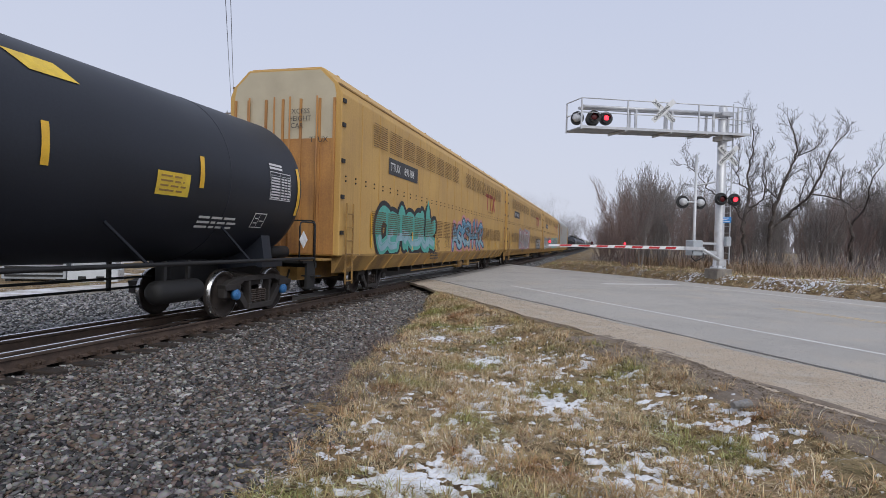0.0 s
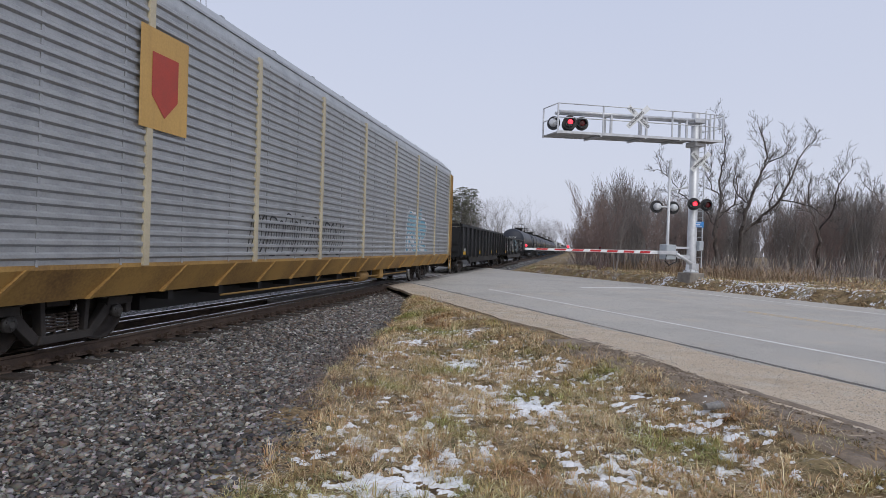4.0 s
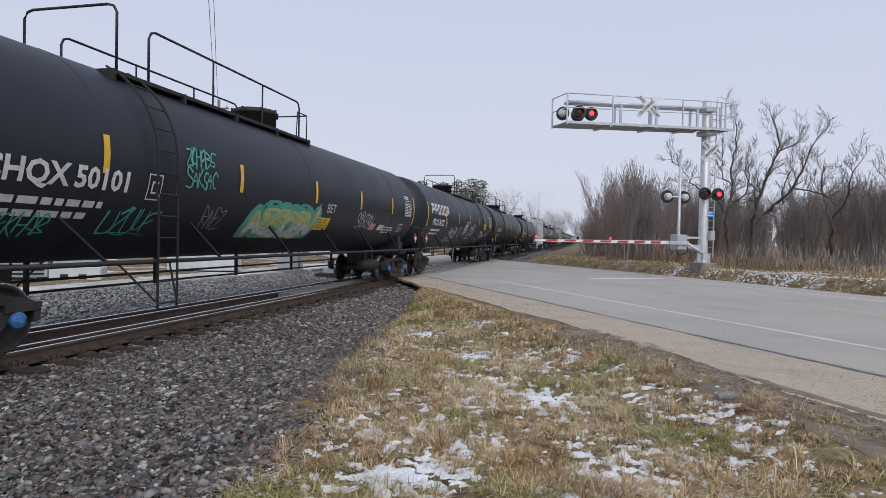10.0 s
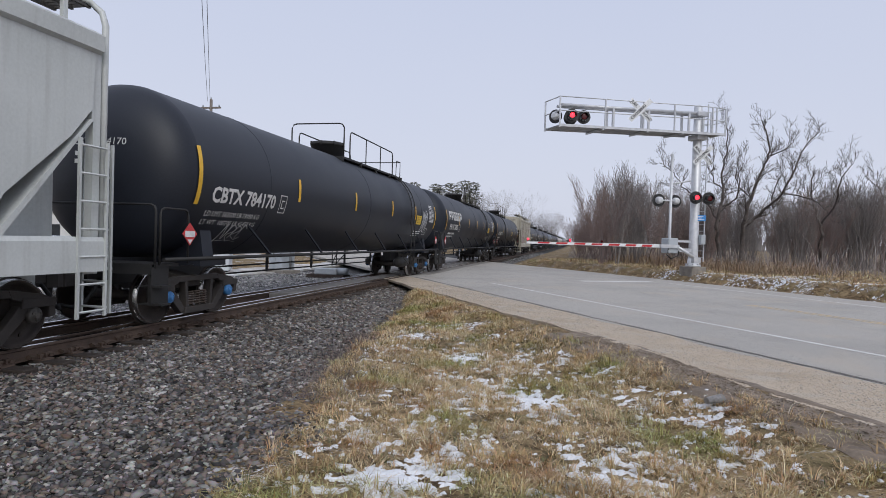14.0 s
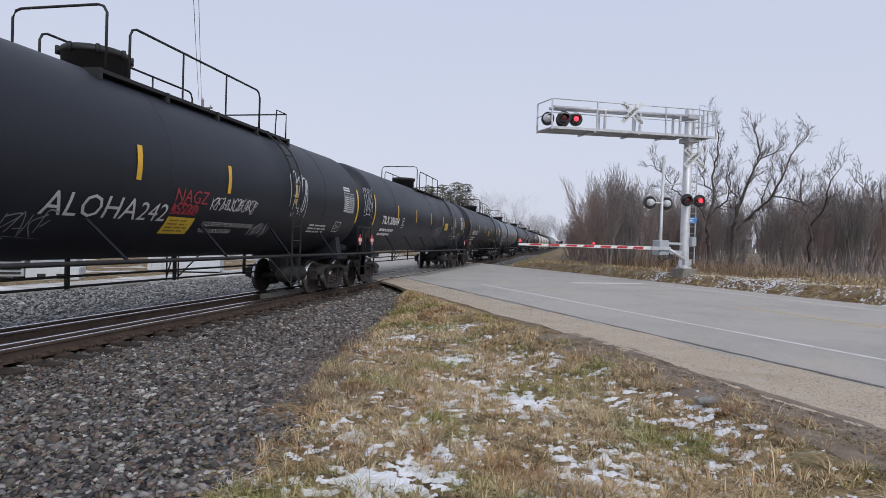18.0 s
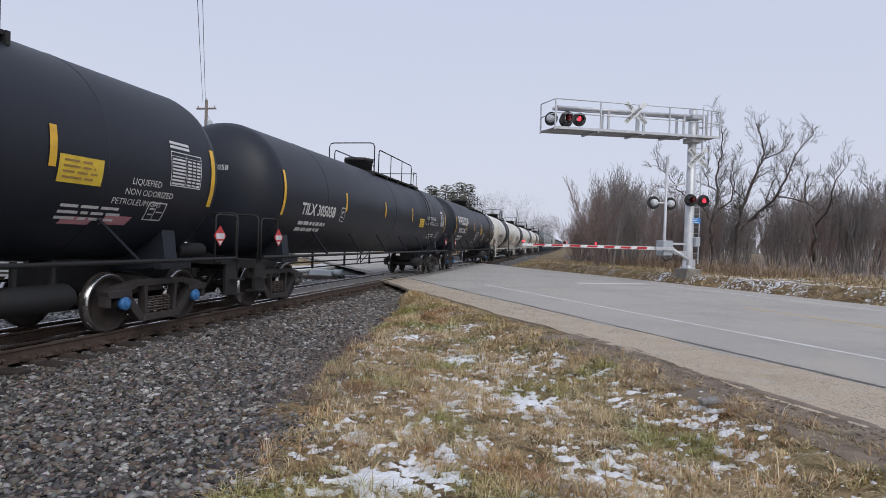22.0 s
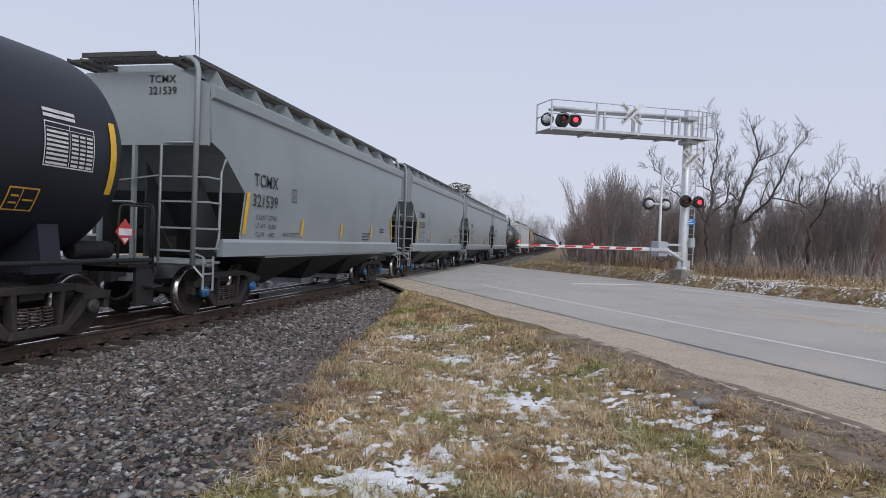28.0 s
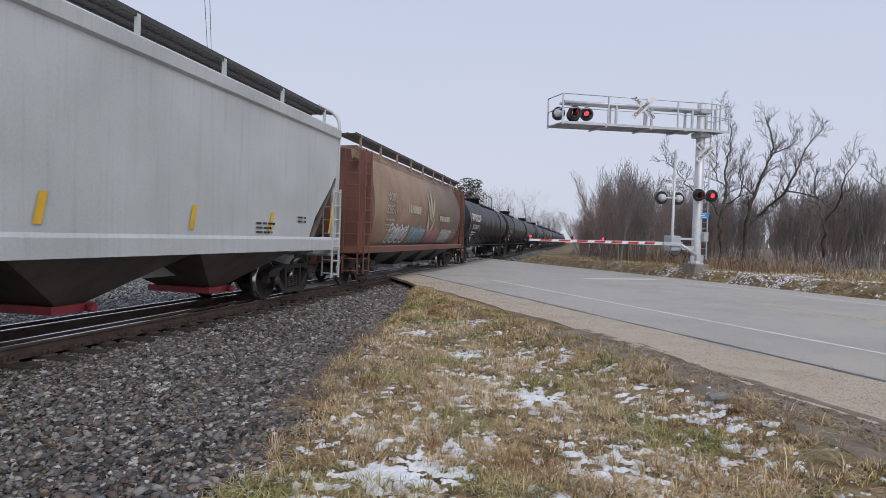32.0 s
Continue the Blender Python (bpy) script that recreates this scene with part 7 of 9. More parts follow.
def blades(name, pts, mat, label, seed, hmin, hmax, width, lay=0.9, per=1, matted=False, angles=None):
    """Bent grass blades, each a narrow strip of three quads."""
    g = np.random.default_rng(seed)
    pts = np.repeat(np.asarray(pts, float), per, 0)
    n = len(pts)
    pts[:, :2] += g.normal(0, 0.02, (n, 2)) * (per > 1)
    a = g.uniform(0, 6.283, n) if angles is None else angles
    if matted:
        flow = np.array([6.0 * noise.noise((x * 2.6, y * 2.6, 8)) for x, y in pts[:, :2]])
        a = np.where(g.random(n) < 0.6, flow + g.normal(0, 0.5, n), a)
    h = g.uniform(hmin, hmax, n) * pts[:, 3]
    bend = g.uniform(0.3, lay, n)
    wd = width * g.uniform(0.6, 1.3, n)
    rest = g.uniform(0.012, 0.05, n)
    d = np.stack([np.cos(a), np.sin(a)], 1)
    q = np.stack([-d[:, 1], d[:, 0]], 1)
    vv = np.empty((n, 6, 3))
    for i, (t, ww) in enumerate(((0, 1.0), (0.55, 0.8), (1.0, 0.15))):
        out = (np.minimum(bend, 1.5) * t ** 1.6) * h
        up = np.maximum(h * t * (1 - 0.55 * bend * t), t * rest)
        for j, s in enumerate((-0.5, 0.5)):
            vv[:, 2 * i + j, :2] = pts[:, :2] + d * out[:, None] + q * (s * wd * ww)[:, None]
            vv[:, 2 * i + j, 2] = pts[:, 2] + up - 0.01
    f = np.array([(0, 1, 3, 2), (2, 3, 5, 4)])
    fc = (f[None] + (np.arange(n) * 6)[:, None, None]).reshape(-1, 4)
    return fast_mesh(name, vv.reshape(-1, 3), fc, mat, label, "grass")


gz = np.vectorize(ground_z)
# where old snow lies in the verge: centre and reach
SNOW = ((-0.94, 4.39, 0.32), (-1.48, 5.63, 0.22), (-0.73, 5.31, 0.26), (-0.96, 7.42, 0.34), (-0.83, 8.8, 0.36), (-0.5, 7.07, 0.30), (-0.17, 6.6, 0.24), (-2.7, 11.4, 0.5), (-1.48, 6.46, 0.22), (0.0, 5.27, 0.22), (0.53, 5.18, 0.22), (1.02, 5.4, 0.24), (0.34, 4.69, 0.3), (-1.28, 4.26, 0.28), (-2.13, 4.75, 0.16), (-0.01, 4.55, 0.26), (-1.92, 5.27, 0.14))


def snow_depth(x, y):
    s = -0.15 + 0.26 * noise.noise((x * 1.1, y * 0.9, 41)) + 0.19 * noise.noise((x * 3.1, y * 3.1, 42)) + 0.13 * noise.noise((x * 9.0, y * 9.0, 44))
    for cx, cy, r in SNOW:
        q = ((x - cx) ** 2 + (0.7 * (y - cy)) ** 2) / (r * r)
        if q < 6:
            s += 0.15 * math.exp(-q)
    if y < 3.6:
        s += 0.06
    return s - 0.25 * smooth(5.0, 5.9, 0.839 * x + 0.545 * y) - 0.06 * smooth(9, 14, y)


def verge_points(n, y0, y1, seed, clump=0.5, bare=1.0):
    """Places on the grass between the gravel and the road, thin where snow or soil shows."""
    g = np.random.default_rng(seed)
    y = y0 + (y1 - y0) * g.random(n) ** 0.8
    xl = apron_edge(y) - 0.1
    xr = np.minimum((5.95 - 0.545 * y) / 0.839, 9)
    x = xl + (xr - xl) * g.random(n)
    lim = 5.95 - np.array([edge_shift(0.545 * a - 0.839 * b) for a, b in zip(x, y)]) - 0.45 * g.random(n) ** 2
    c = np.array([noise.noise((a * 1.7, b * 1.7, 0)) + 0.6 * noise.noise((a * 5, b * 5, 2)) for a, b in zip(x, y)])
    sn = np.array([snow_depth(a, b) for a, b in zip(x, y)])
    keep = (g.random(n) < 0.62 + clump * c - bare * 0.36 * np.clip((sn + 0.04) / 0.14, 0, 1)) & (xr > xl) & (0.839 * x + 0.545 * y < lim)
    x, y, c = x[keep], y[keep], c[keep]
    return np.stack([x, y, gz(x, y), 0.75 + 0.9 * np.clip(c, -0.5, 0.9)], 1)


def tufts(name, n, per, y0, y1, mat, label, seed, reach, hmin, hmax, width, lay):
    """Tufts of grass: blades that spring from one crown and arch outwards."""
    g = np.random.default_rng(seed)
    c = verge_points(n, y0, y1, seed + 500, 0.9, 0.8)
    lean = g.uniform(0, 6.283, len(c))
    size = g.lognormal(0, 0.3, len(c))
    p = np.repeat(c, per, 0)
    a = g.uniform(0, 6.283, len(p))
    a = np.where(g.random(len(p)) < 0.35, np.repeat(lean, per) + g.normal(0, 0.4, len(p)), a)
    r = reach * np.repeat(size, per) * np.sqrt(g.random(len(p)))
    p[:, 0] += r * np.cos(a)
    p[:, 1] += r * np.sin(a)
    p[:, 3] = np.repeat(size, per) * g.uniform(0.7, 1.2, len(p))
    blades(name, p, mat, label, seed + 900, hmin, hmax, width, lay, angles=a + g.normal(0, 0.35, len(p)))


blades("verge_grass", verge_points(105000, 1.6, 8.5, 21, 1.3), "blades", "matted straw-coloured winter grass", 3, 0.03, 0.11, 0.0062, 3.0, matted=True)
blades("verge_grass_far", verge_points(85000, 8, 23, 22, 1.2), "blades", "matted straw-coloured winter grass", 4, 0.04, 0.13, 0.011, 2.6, matted=True)
tufts("grass_tufts", 4300, 22, 1.8, 9.5, "blades", "tufts of dead grass arching out of the turf", 25, 0.035, 0.06, 0.15, 0.0058, 1.5)
tufts("far_grass_tufts", 3600, 12, 8.5, 21, "blades", "tufts of dead grass arching out of the turf", 26, 0.05, 0.07, 0.17, 0.010, 1.4)
tufts("green_tufts", 1500, 18, 1.8, 13, "green_blades", "greenish tufts low in the dead grass", 27, 0.045, 0.04, 0.11, 0.006, 1.5)
MAT["straw"] = island_material("bright_straw_strands", [(0.78, 0.64, 0.43), (0.62, 0.47, 0.28), (0.86, 0.76, 0.58), (0.30, 0.20, 0.11)], 0.8, 0.1, 0.95)
blades("straw_strands", verge_points(15000, 1.6, 12, 24, 1.6), "straw", "long pale straw strands lying over the grass", 11, 0.07, 0.22, 0.0055, 3.0, matted=True)
# dead mauve weeds where the gravel meets the grass
g = np.random.default_rng(71)
wx, wy = g.normal(-2.95, 0.30, 5200), g.uniform(6.2, 11.0, 5200)
wx = wx - 0.22 * (wy - 7.5)
MAT["dead_weeds"] = island_material("mauve_dead_weed_stems", [(0.16, 0.115, 0.10), (0.24, 0.175, 0.15), (0.10, 0.075, 0.068), (0.30, 0.235, 0.20)], 0.9, 0.1)
blades("dead_weeds", np.stack([wx, wy, gz(wx, wy) * 0 - 0.285, 0.6 + 0.6 * g.random(5200)], 1), "dead_weeds", "low mat of dead mauve weeds at the gravel's edge", 10, 0.05, 0.20, 0.006, 1.8)


def far_bank_points(n, seed, n0, n1, u0, u1):
    g = np.random.default_rng(seed)
    u, k = u0 + (u1 - u0) * g.random(n), n0 + (n1 - n0) * g.random(n) ** 1.2
    x, y = RD.x * u + RN.x * k, RD.y * u + RN.y * k
    return np.stack([x, y, gz(x, y), np.ones(n)], 1)


blades("bank_grass", far_bank_points(34000, 31, 20.7, 34, -40, 30), "blades", "tan grass on the bank across the road", 6, 0.08, 0.26, 0.03, 1.8)
blades("bank_weeds", far_bank_points(3600, 32, 24.6, 28.5, -34, -20), "weeds", "tall russet dead weeds below the trees", 7, 0.35, 1.1, 0.018, 0.8)
blades("bank_weeds_low", far_bank_points(2600, 33, 23.4, 29, -20, 24), "weeds", "russet dead weeds below the trees", 8, 0.15, 0.55, 0.018, 1.0)


# ---- the crossing signal ----
BLINKS = []
PERIOD = 1.1111


def lit_right(t):
    return (0.05 + (t - 32.0) * 0.9) % 1.0 < 0.5


def blink_rows(right, base):
    """Flashing by an added two-sided lens that turns its lit face to the road or away, in quick steps."""
    rows, ang, last = [(0.0, None)], 0.0, None
    out = []
    state = lit_right(0.0) == right
    ang = 0.0 if state else 180.0
    out.append((0.0, base @ pose(0, 0, 0, 0, 0, ang)))
    for k in range(1, 961):
        t = k / FPS
        s = lit_right(t) == right
        if s != state:
            out.append(((k - 1) / FPS, base @ pose(0, 0, 0, 0, 0, ang)))
            for j in (1, 2, 3):
                if k - 1 + j <= 960:
                    out.append(((k - 1 + j) / FPS, base @ pose(0, 0, 0, 0, 0, ang + 60 * j)))
            ang += 180
            state = s
    if out[-1][0] < 32.0:
        out.append((32.0, base @ pose(0, 0, 0, 0, 0, ang)))
    seen, rows = set(), []
    for t, m in out:
        f = frame(t)
        if f not in seen:
            seen.add(f)
            rows.append((t, m))
    return rows


def lamp_unit(parent, m, right=None, lens=True):
    """A flashing-light unit: black disc, housing, hood and a lens; local -y faces the road."""
    d = put("background_disc", shared("disc", "background_disc", lambda bm: lathe(bm, [(-0.012, 0.30), (0.012, 0.30)], "y", 32), "signal_black"), parent, m, "black signal disc")

    def can(bm):
        lathe(bm, [(-0.08, 0.172), (0.0, 0.172), (0.16, 0.15), (0.20, 0.08)], "y", 24, at=(0, 0.02, 0))
    put("housing", shared("can", "housing", can, "alu"), d, None, "grey lamp housing")

    def hood(bm):
        n = 14
        ring = []
        for k in range(n + 1):
            a = math.radians(-10 + 200 * k / n)
            ring.append([bm.verts.new((r * math.cos(a), y, r * math.sin(a) - sag)) for r, y, sag in ((0.175, -0.01, 0), (0.175, -0.30, 0.03), (0.168, -0.30, 0.03), (0.168, -0.01, 0))])
        for p, q in zip(ring, ring[1:]):
            for i in range(4):
                bm.faces.new((p[i], p[(i + 1) % 4], q[(i + 1) % 4], q[i]))
        ring = []
        for k in range(20):
            a = 6.2832 * k / 20
            ring.append([bm.verts.new((r * math.cos(a), y, r * math.sin(a))) for r, y in ((0.172, -0.01), (0.172, -0.185), (0.157, -0.185), (0.157, -0.01))])
        for k in range(20):
            p, q = ring[k], ring[(k + 1) % 20]
            for i in range(4):
                bm.faces.new((p[i], p[(i + 1) % 4], q[(i + 1) % 4], q[i]))
    put("hood", shared("hood", "hood", hood, "signal_black"), d, None, "black visor")
    if right is None:
        put("lens", shared("lens0", "lens", lambda bm: lathe(bm, [(-0.10, 0.05), (-0.085, 0.12), (-0.06, 0.15)], "y", 20), "lens_off"), d)
        return d

    # added turning piece, lit on one face and unlit on the other, for flashing
    def rotor(bm):
        lathe(bm, [(-0.020, 0.115), (-0.034, 0.085), (-0.040, 0.02)], "y", 20)
    def rotor_back(bm):
        lathe(bm, [(0.020, 0.150), (0.034, 0.10), (0.040, 0.02)], "y", 20)
    base = at(0, -0.150, 0)
    ln = put("lens", shared("rotor", "lens", rotor, "lens_on"), d, base, "red lens")
    put("lens_back", shared("rotorback", "lens_back", rotor_back, "lens_off"), ln)
    put("lens_rim", shared("rotorrim", "lens_rim", lambda bm: lathe(bm, [(-0.0225, 0.154), (0.0225, 0.154)], "y", 20), "signal_black"), ln)
    BLINKS.append((ln, blink_rows(right, base)))
    return d


MAST = Vector((5.57, 31.12, 0.0))
YAW = math.degrees(math.atan2(RN.y, RN.x))  # local +x runs across the road, away from the eye
sig = thing("crossing_signal", "aluminium cantilever crossing signal with red flashing lights over the road", "crossing signal", m=at(MAST.x, MAST.y, 0.0) @ pose(0, 0, 0, 0, 0, YAW))
bm = B()
lathe(bm, [(0.72, 0.24), (1.1, 0.225), (8.38, 0.195), (8.45, 0.10)], "z", 24)
part("mast", bm, "alu", sig, "round aluminium mast")
bm = B()
lathe(bm, [(0.66, 0.36), (0.72, 0.36), (0.76, 0.26), (1.05, 0.24)], "z", 24)
part("base_casting", bm, "alu", sig)
for k in range(8):
    bm = B()
    lathe(bm, [(0.72, 0.035), (0.80, 0.035)], "z", 6, at=(0.31 * math.cos(k * 0.785), 0.31 * math.sin(k * 0.785), 0))
    part("anchor_nut", bm, "galv", sig)
bm = B()
prism(bm, [(-0.46, -0.1), (0.46, -0.1), (0.43, 0.66), (-0.43, 0.66)], -0.43, 0.43)
part("foundation", bm, "concrete", sig, "concrete footing", bevel=0.02)
AL, AR, HW2 = 8.05, 1.10, 0.62  # reach of the arm, length behind the mast, half the walkway's width


def sag(x, z):
    """The arm droops a little towards its tip."""
    return z + 0.049 * min(x, 0.0)


def beam(bm, x0, x1, y0, y1, z0, z1):
    vs = [bm.verts.new((x, y, sag(x, z))) for x in (x0, x1) for y, z in ((y0, z0), (y1, z0), (y1, z1), (y0, z1))]
    for f in ((3, 2, 1, 0), (4, 5, 6, 7), (0, 1, 5, 4), (1, 2, 6, 5), (2, 3, 7, 6), (3, 0, 4, 7)):
        bm.faces.new([vs[i] for i in f])


for yy, r in ((-0.16, 0.085), (0.2, 0.07)):
    bm = B()
    tube(bm, [(0.2, yy, 8.02), (-AL + 0.35, yy, sag(-AL + 0.35, 8.0))], r, 12)
    part("arm_tube", bm, "alu", sig, "round arm tube with a closed end")
for yy in (-HW2, HW2):
    bm = B()
    beam(bm, -AL, AR if yy < 0 else -0.2, yy - 0.03, yy + 0.03, 6.98, 7.09)
    part("walkway_beam", bm, "alu", sig)
for k in range(5):
    y0 = -HW2 + 0.05 + k * 0.24
    bm = B()
    beam(bm, -AL + 0.02, -0.25, y0, y0 + 0.215, 7.02, 7.06)
    part("walkway_plank", bm, "alu_deck", sig, "grey service walkway plank")
bm = B()
box(bm, -0.2, AR, -HW2 + 0.05, 0.25, 7.02, 7.06)
part("rear_platform", bm, "alu_deck", sig)
for x in (-AL + 2.2, -AL + 4.6, -AL + 6.6):
    bm = B()
    beam(bm, x - 0.04, x + 0.04, -HW2 - 0.02, HW2 + 0.05, 6.90, 6.98)
    part("outrigger", bm, "alu", sig)
for z in (7.66, 8.26):
    bm = B()
    tube(bm, [(-AL, -HW2, sag(-AL, z)), (0, -HW2, z), (AR, -HW2, z)], 0.024, 6)
    part("guard_rail", bm, "alu", sig)
    bm = B()
    tube(bm, [(-AL, -HW2, sag(-AL, z)), (-AL, HW2, sag(-AL, z))], 0.024, 6)
    part("guard_rail", bm, "alu", sig)
    bm = B()
    tube(bm, [(AR, -HW2, z), (AR, 0.3, z), (0.28, 0.3, z)], 0.022, 6)
    part("guard_rail", bm, "alu", sig)
for x, yy in ((-AL, -HW2), (-5.75, -HW2), (-1.95, -HW2), (-3.7, -HW2), (0.3, -HW2), (AR, -HW2), (-AL, HW2), (AR, 0.3), (0.55, -HW2)):
    bm = B()
    beam(bm, x - 0.028, x + 0.028, yy - 0.028, yy + 0.028, 6.95, 8.27)
    part("guard_post", bm, "alu", sig)
for x in (-0.75, -5.05, -3.1, 0.1):
    bm = B()
    for yy in (-0.22, 0.26):
        beam(bm, x - 0.05, x + 0.05, yy - 0.04, yy + 0.04, 7.05, 8.0)
    part("hanger", bm, "alu", sig)
for z in (6.86, 7.98):
    bm = B()
    box(bm, -0.30, 0.30, -0.33, 0.33, z - 0.12, z + 0.12)
    part("clamp", bm, "alu", sig, bevel=0.03)
# ladder up the mast
bm = B()
for yy in (-0.21, 0.21):
    box(bm, 0.40, 0.44, yy - 0.02, yy + 0.02, 0.9, 8.5)
part("ladder_rail", bm, "alu", sig)
for k in range(23):
    bm = B()
    tube(bm, [(0.42, -0.2, 1.1 + 0.32 * k), (0.42, 0.2, 1.1 + 0.32 * k)], 0.017, 5)
    part("rung", bm, "alu", sig)
FACE = pose(0, 0, 0, 0, 0, -YAW + 12)  # lamps look down the road towards the eye's right
for x, r, ang in ((-AL + 0.10, None, 160), (-AL + 0.62, False, 12), (-AL + 1.22, True, 12), (-AL + 0.85, None, 190)):
    lamp_unit(sig, at(x, -0.56 if r is not None else -0.1, 7.10) @ pose(0, 0, 0, 0, 0, -YAW + ang), r)
for x, r in ((-0.36, False), (0.42, True)):
    lamp_unit(sig, at(x, -0.42, 3.95) @ FACE, r)
bm = B()
tube(bm, [(-0.5, -0.28, 3.95), (0.55, -0.28, 3.95)], 0.04, 8)
part("crossarm", bm, "alu", sig)


def crossbuck(parent, m, size=1.22):
    root = None
    for k, a in enumerate((45, -45)):
        bm = B()
        box(bm, -size / 2, size / 2, -0.008 - 0.01 * k, 0.004 - 0.01 * k, -0.115, 0.115)
        p = put("crossbuck_blade", mesh_of("crossbuck_blade", bm, "sign_white"), parent, m @ pose(0, 0, 0, 0, a, 0), "white crossbuck blade")
        for w, x in (("RAIL", -size * 0.45), ("ROAD", size * 0.12)) if k == 0 else (("CROSSING", -size * 0.44),):
            tx = put("crossbuck_letters", lettering(w, 0.135, "letter_black", 0.003), p, at(x, -0.024 - 0.01 * k, -0.05) @ pose(0, 0, 0, 90, 0, 0))


crossbuck(sig, at(-3.98, -0.74, 7.66) @ pose(0, 0, 0, 0, 0, -YAW + 12), 1.3)
crossbuck(sig, at(0.10, -0.30, 6.02) @ pose(0, 0, 0, 0, 0, -YAW + 12), 1.2)
bm = B()
box(bm, -0.26, 0.26, -0.02, 0.0, 2.86, 3.14)
part("blue_sign", bm, "sign_blue", sig, "small blue notice", m=at(0.12, -0.24, 0) @ FACE)
bm = B()
for k, (a, b) in enumerate(((0.06, 0.36), (0.10, 0.30), (0.04, 0.40))):
    box(bm, -0.22 + a * 0.3, -0.22 + b, -0.024, -0.021, 3.07 - k * 0.08, 3.10 - k * 0.08)
part("notice_print", bm, "sign_white", sig, m=at(0.12, -0.24, 0) @ FACE)
bm = B()
box(bm, 0.08, 0.36, -0.40, -0.20, 1.75, 2.20)
part("junction_box", bm, "cabinet", sig, bevel=0.02)
tagged(sig, "", "", "")

# ---- the gate ----
GP = Vector((5.45, 30.5, 0.0)) - RN * 1.42
gate = thing("crossing_gate", "lowered red and white striped crossing gate with its mechanism and counterweight", "crossing gate", m=at(GP.x, GP.y, 0) @ pose(0, 0, 0, 0, 0, YAW))
bm = B()
lathe(bm, [(1.3, 0.09), (2.0, 0.065), (5.9, 0.06)], "z", 14)
part("gate_post", bm, "alu", gate, "slim aluminium post")
bm = B()
box(bm, -0.26, 0.30, -0.26, 0.26, 1.28, 1.98)
part("gate_mechanism", bm, "cabinet", gate, "grey gate motor box", bevel=0.03)
bm = B()
box(bm, -0.75, 0.30, -0.34, -0.28, 1.52, 1.68)
box(bm, -0.75, 0.30, 0.28, 0.34, 1.52, 1.68)
part("arm_bracket", bm, "alu", gate)
bm = B()
tube(bm, [(0.2, -0.33, 1.58), (1.35, -0.33, 1.02)], 0.075, 8)
box(bm, 1.1, 1.5, -0.42, -0.24, 0.84, 1.10)
part("counterweight_arm", bm, "alu", gate)
bm = B()
tube(bm, [(-0.3, -0.3, 1.5), (-0.42, -0.34, 1.2), (-0.2, -0.36, 1.02), (0.25, -0.34, 1.2), (0.3, -0.28, 1.4)], 0.024, 7)
part("cable_loop", bm, "rubber", gate, "drooping black cable")
AG = 7.5
n = 7
bm = B()
prism(bm, [(-0.6, 1.525), (-AG, 1.535), (-AG, 1.625), (-0.6, 1.675)], -0.032, 0.032)
part("arm_board", bm, "sign_white", gate, "long white tapered arm")
for k in range(n):
    x0 = -1.05 - (AG - 1.2) * k / n
    x1 = x0 - 0.50
    q0, q1 = 0.052 - 0.018 * k / n, 0.052 - 0.018 * (k + 1) / n
    bm = B()
    prism(bm, [(x0, 1.592 - q0), (x1 - 0.06, 1.590 - q1), (x1, 1.590 + q1), (x0 + 0.06, 1.592 + q0)], -0.036, 0.036)
    part("arm_stripe", bm, "arm_red", gate)


def gate_lamp(x, right):
    z = 1.60 + 0.085
    def body(bm):
        lathe(bm, [(-0.05, 0.055), (0.05, 0.055)], "y", 14, at=(0, 0, 0.04))
        box(bm, -0.02, 0.02, -0.03, 0.03, -0.06, 0.0)
    b = put("arm_lamp", shared("armlamp", "arm_lamp", body, "signal_black"), gate, at(x, 0, z) @ FACE, "small arm lamp")
    base = at(0, 0, 0.04)
    def lens(bm):
        lathe(bm, [(-0.075, 0.02), (-0.07, 0.045), (-0.052, 0.05)], "y", 14)
    def lens_dark(bm):
        lathe(bm, [(0.075, 0.02), (0.07, 0.045), (0.052, 0.05)], "y", 14)
    ln = put("lens", shared("armlens", "lens", lens, "lens_on"), b, base, "red lens")
    put("lens_back", shared("armback", "lens_back", lens_dark, "lens_off"), ln) if right is not None else None
    if right is not None:
        BLINKS.append((ln, blink_rows(right, base)))


gate_lamp(-AG + 0.05, None)
gate_lamp(-AG + 2.1, False)
gate_lamp(-AG + 3.75, True)
for x, ang in ((-0.62, 200), (0.34, 200)):
    lamp_unit(gate, at(x, 0.10, 3.72) @ pose(0, 0, 0, 0, 0, -YAW + ang), None)
bm = B()
tube(bm, [(-0.75, 0, 3.72), (0.5, 0, 3.72)], 0.035, 8)
part("crossarm", bm, "alu", gate)
bm = B()
tube(bm, [(0.0, 0, 4.5), (1.1, 0.0, 4.72)], 0.04, 8)
part("tie_bar", bm, "alu", gate)
bm = B()
box(bm, 0.25, 1.24, -0.09, 0.09, 1.34, 1.52)
box(bm, 0.25, 1.24, -0.05, 0.05, 1.80, 1.90)
part("mast_bracket", bm, "alu", gate, "steel bracket to the mast")

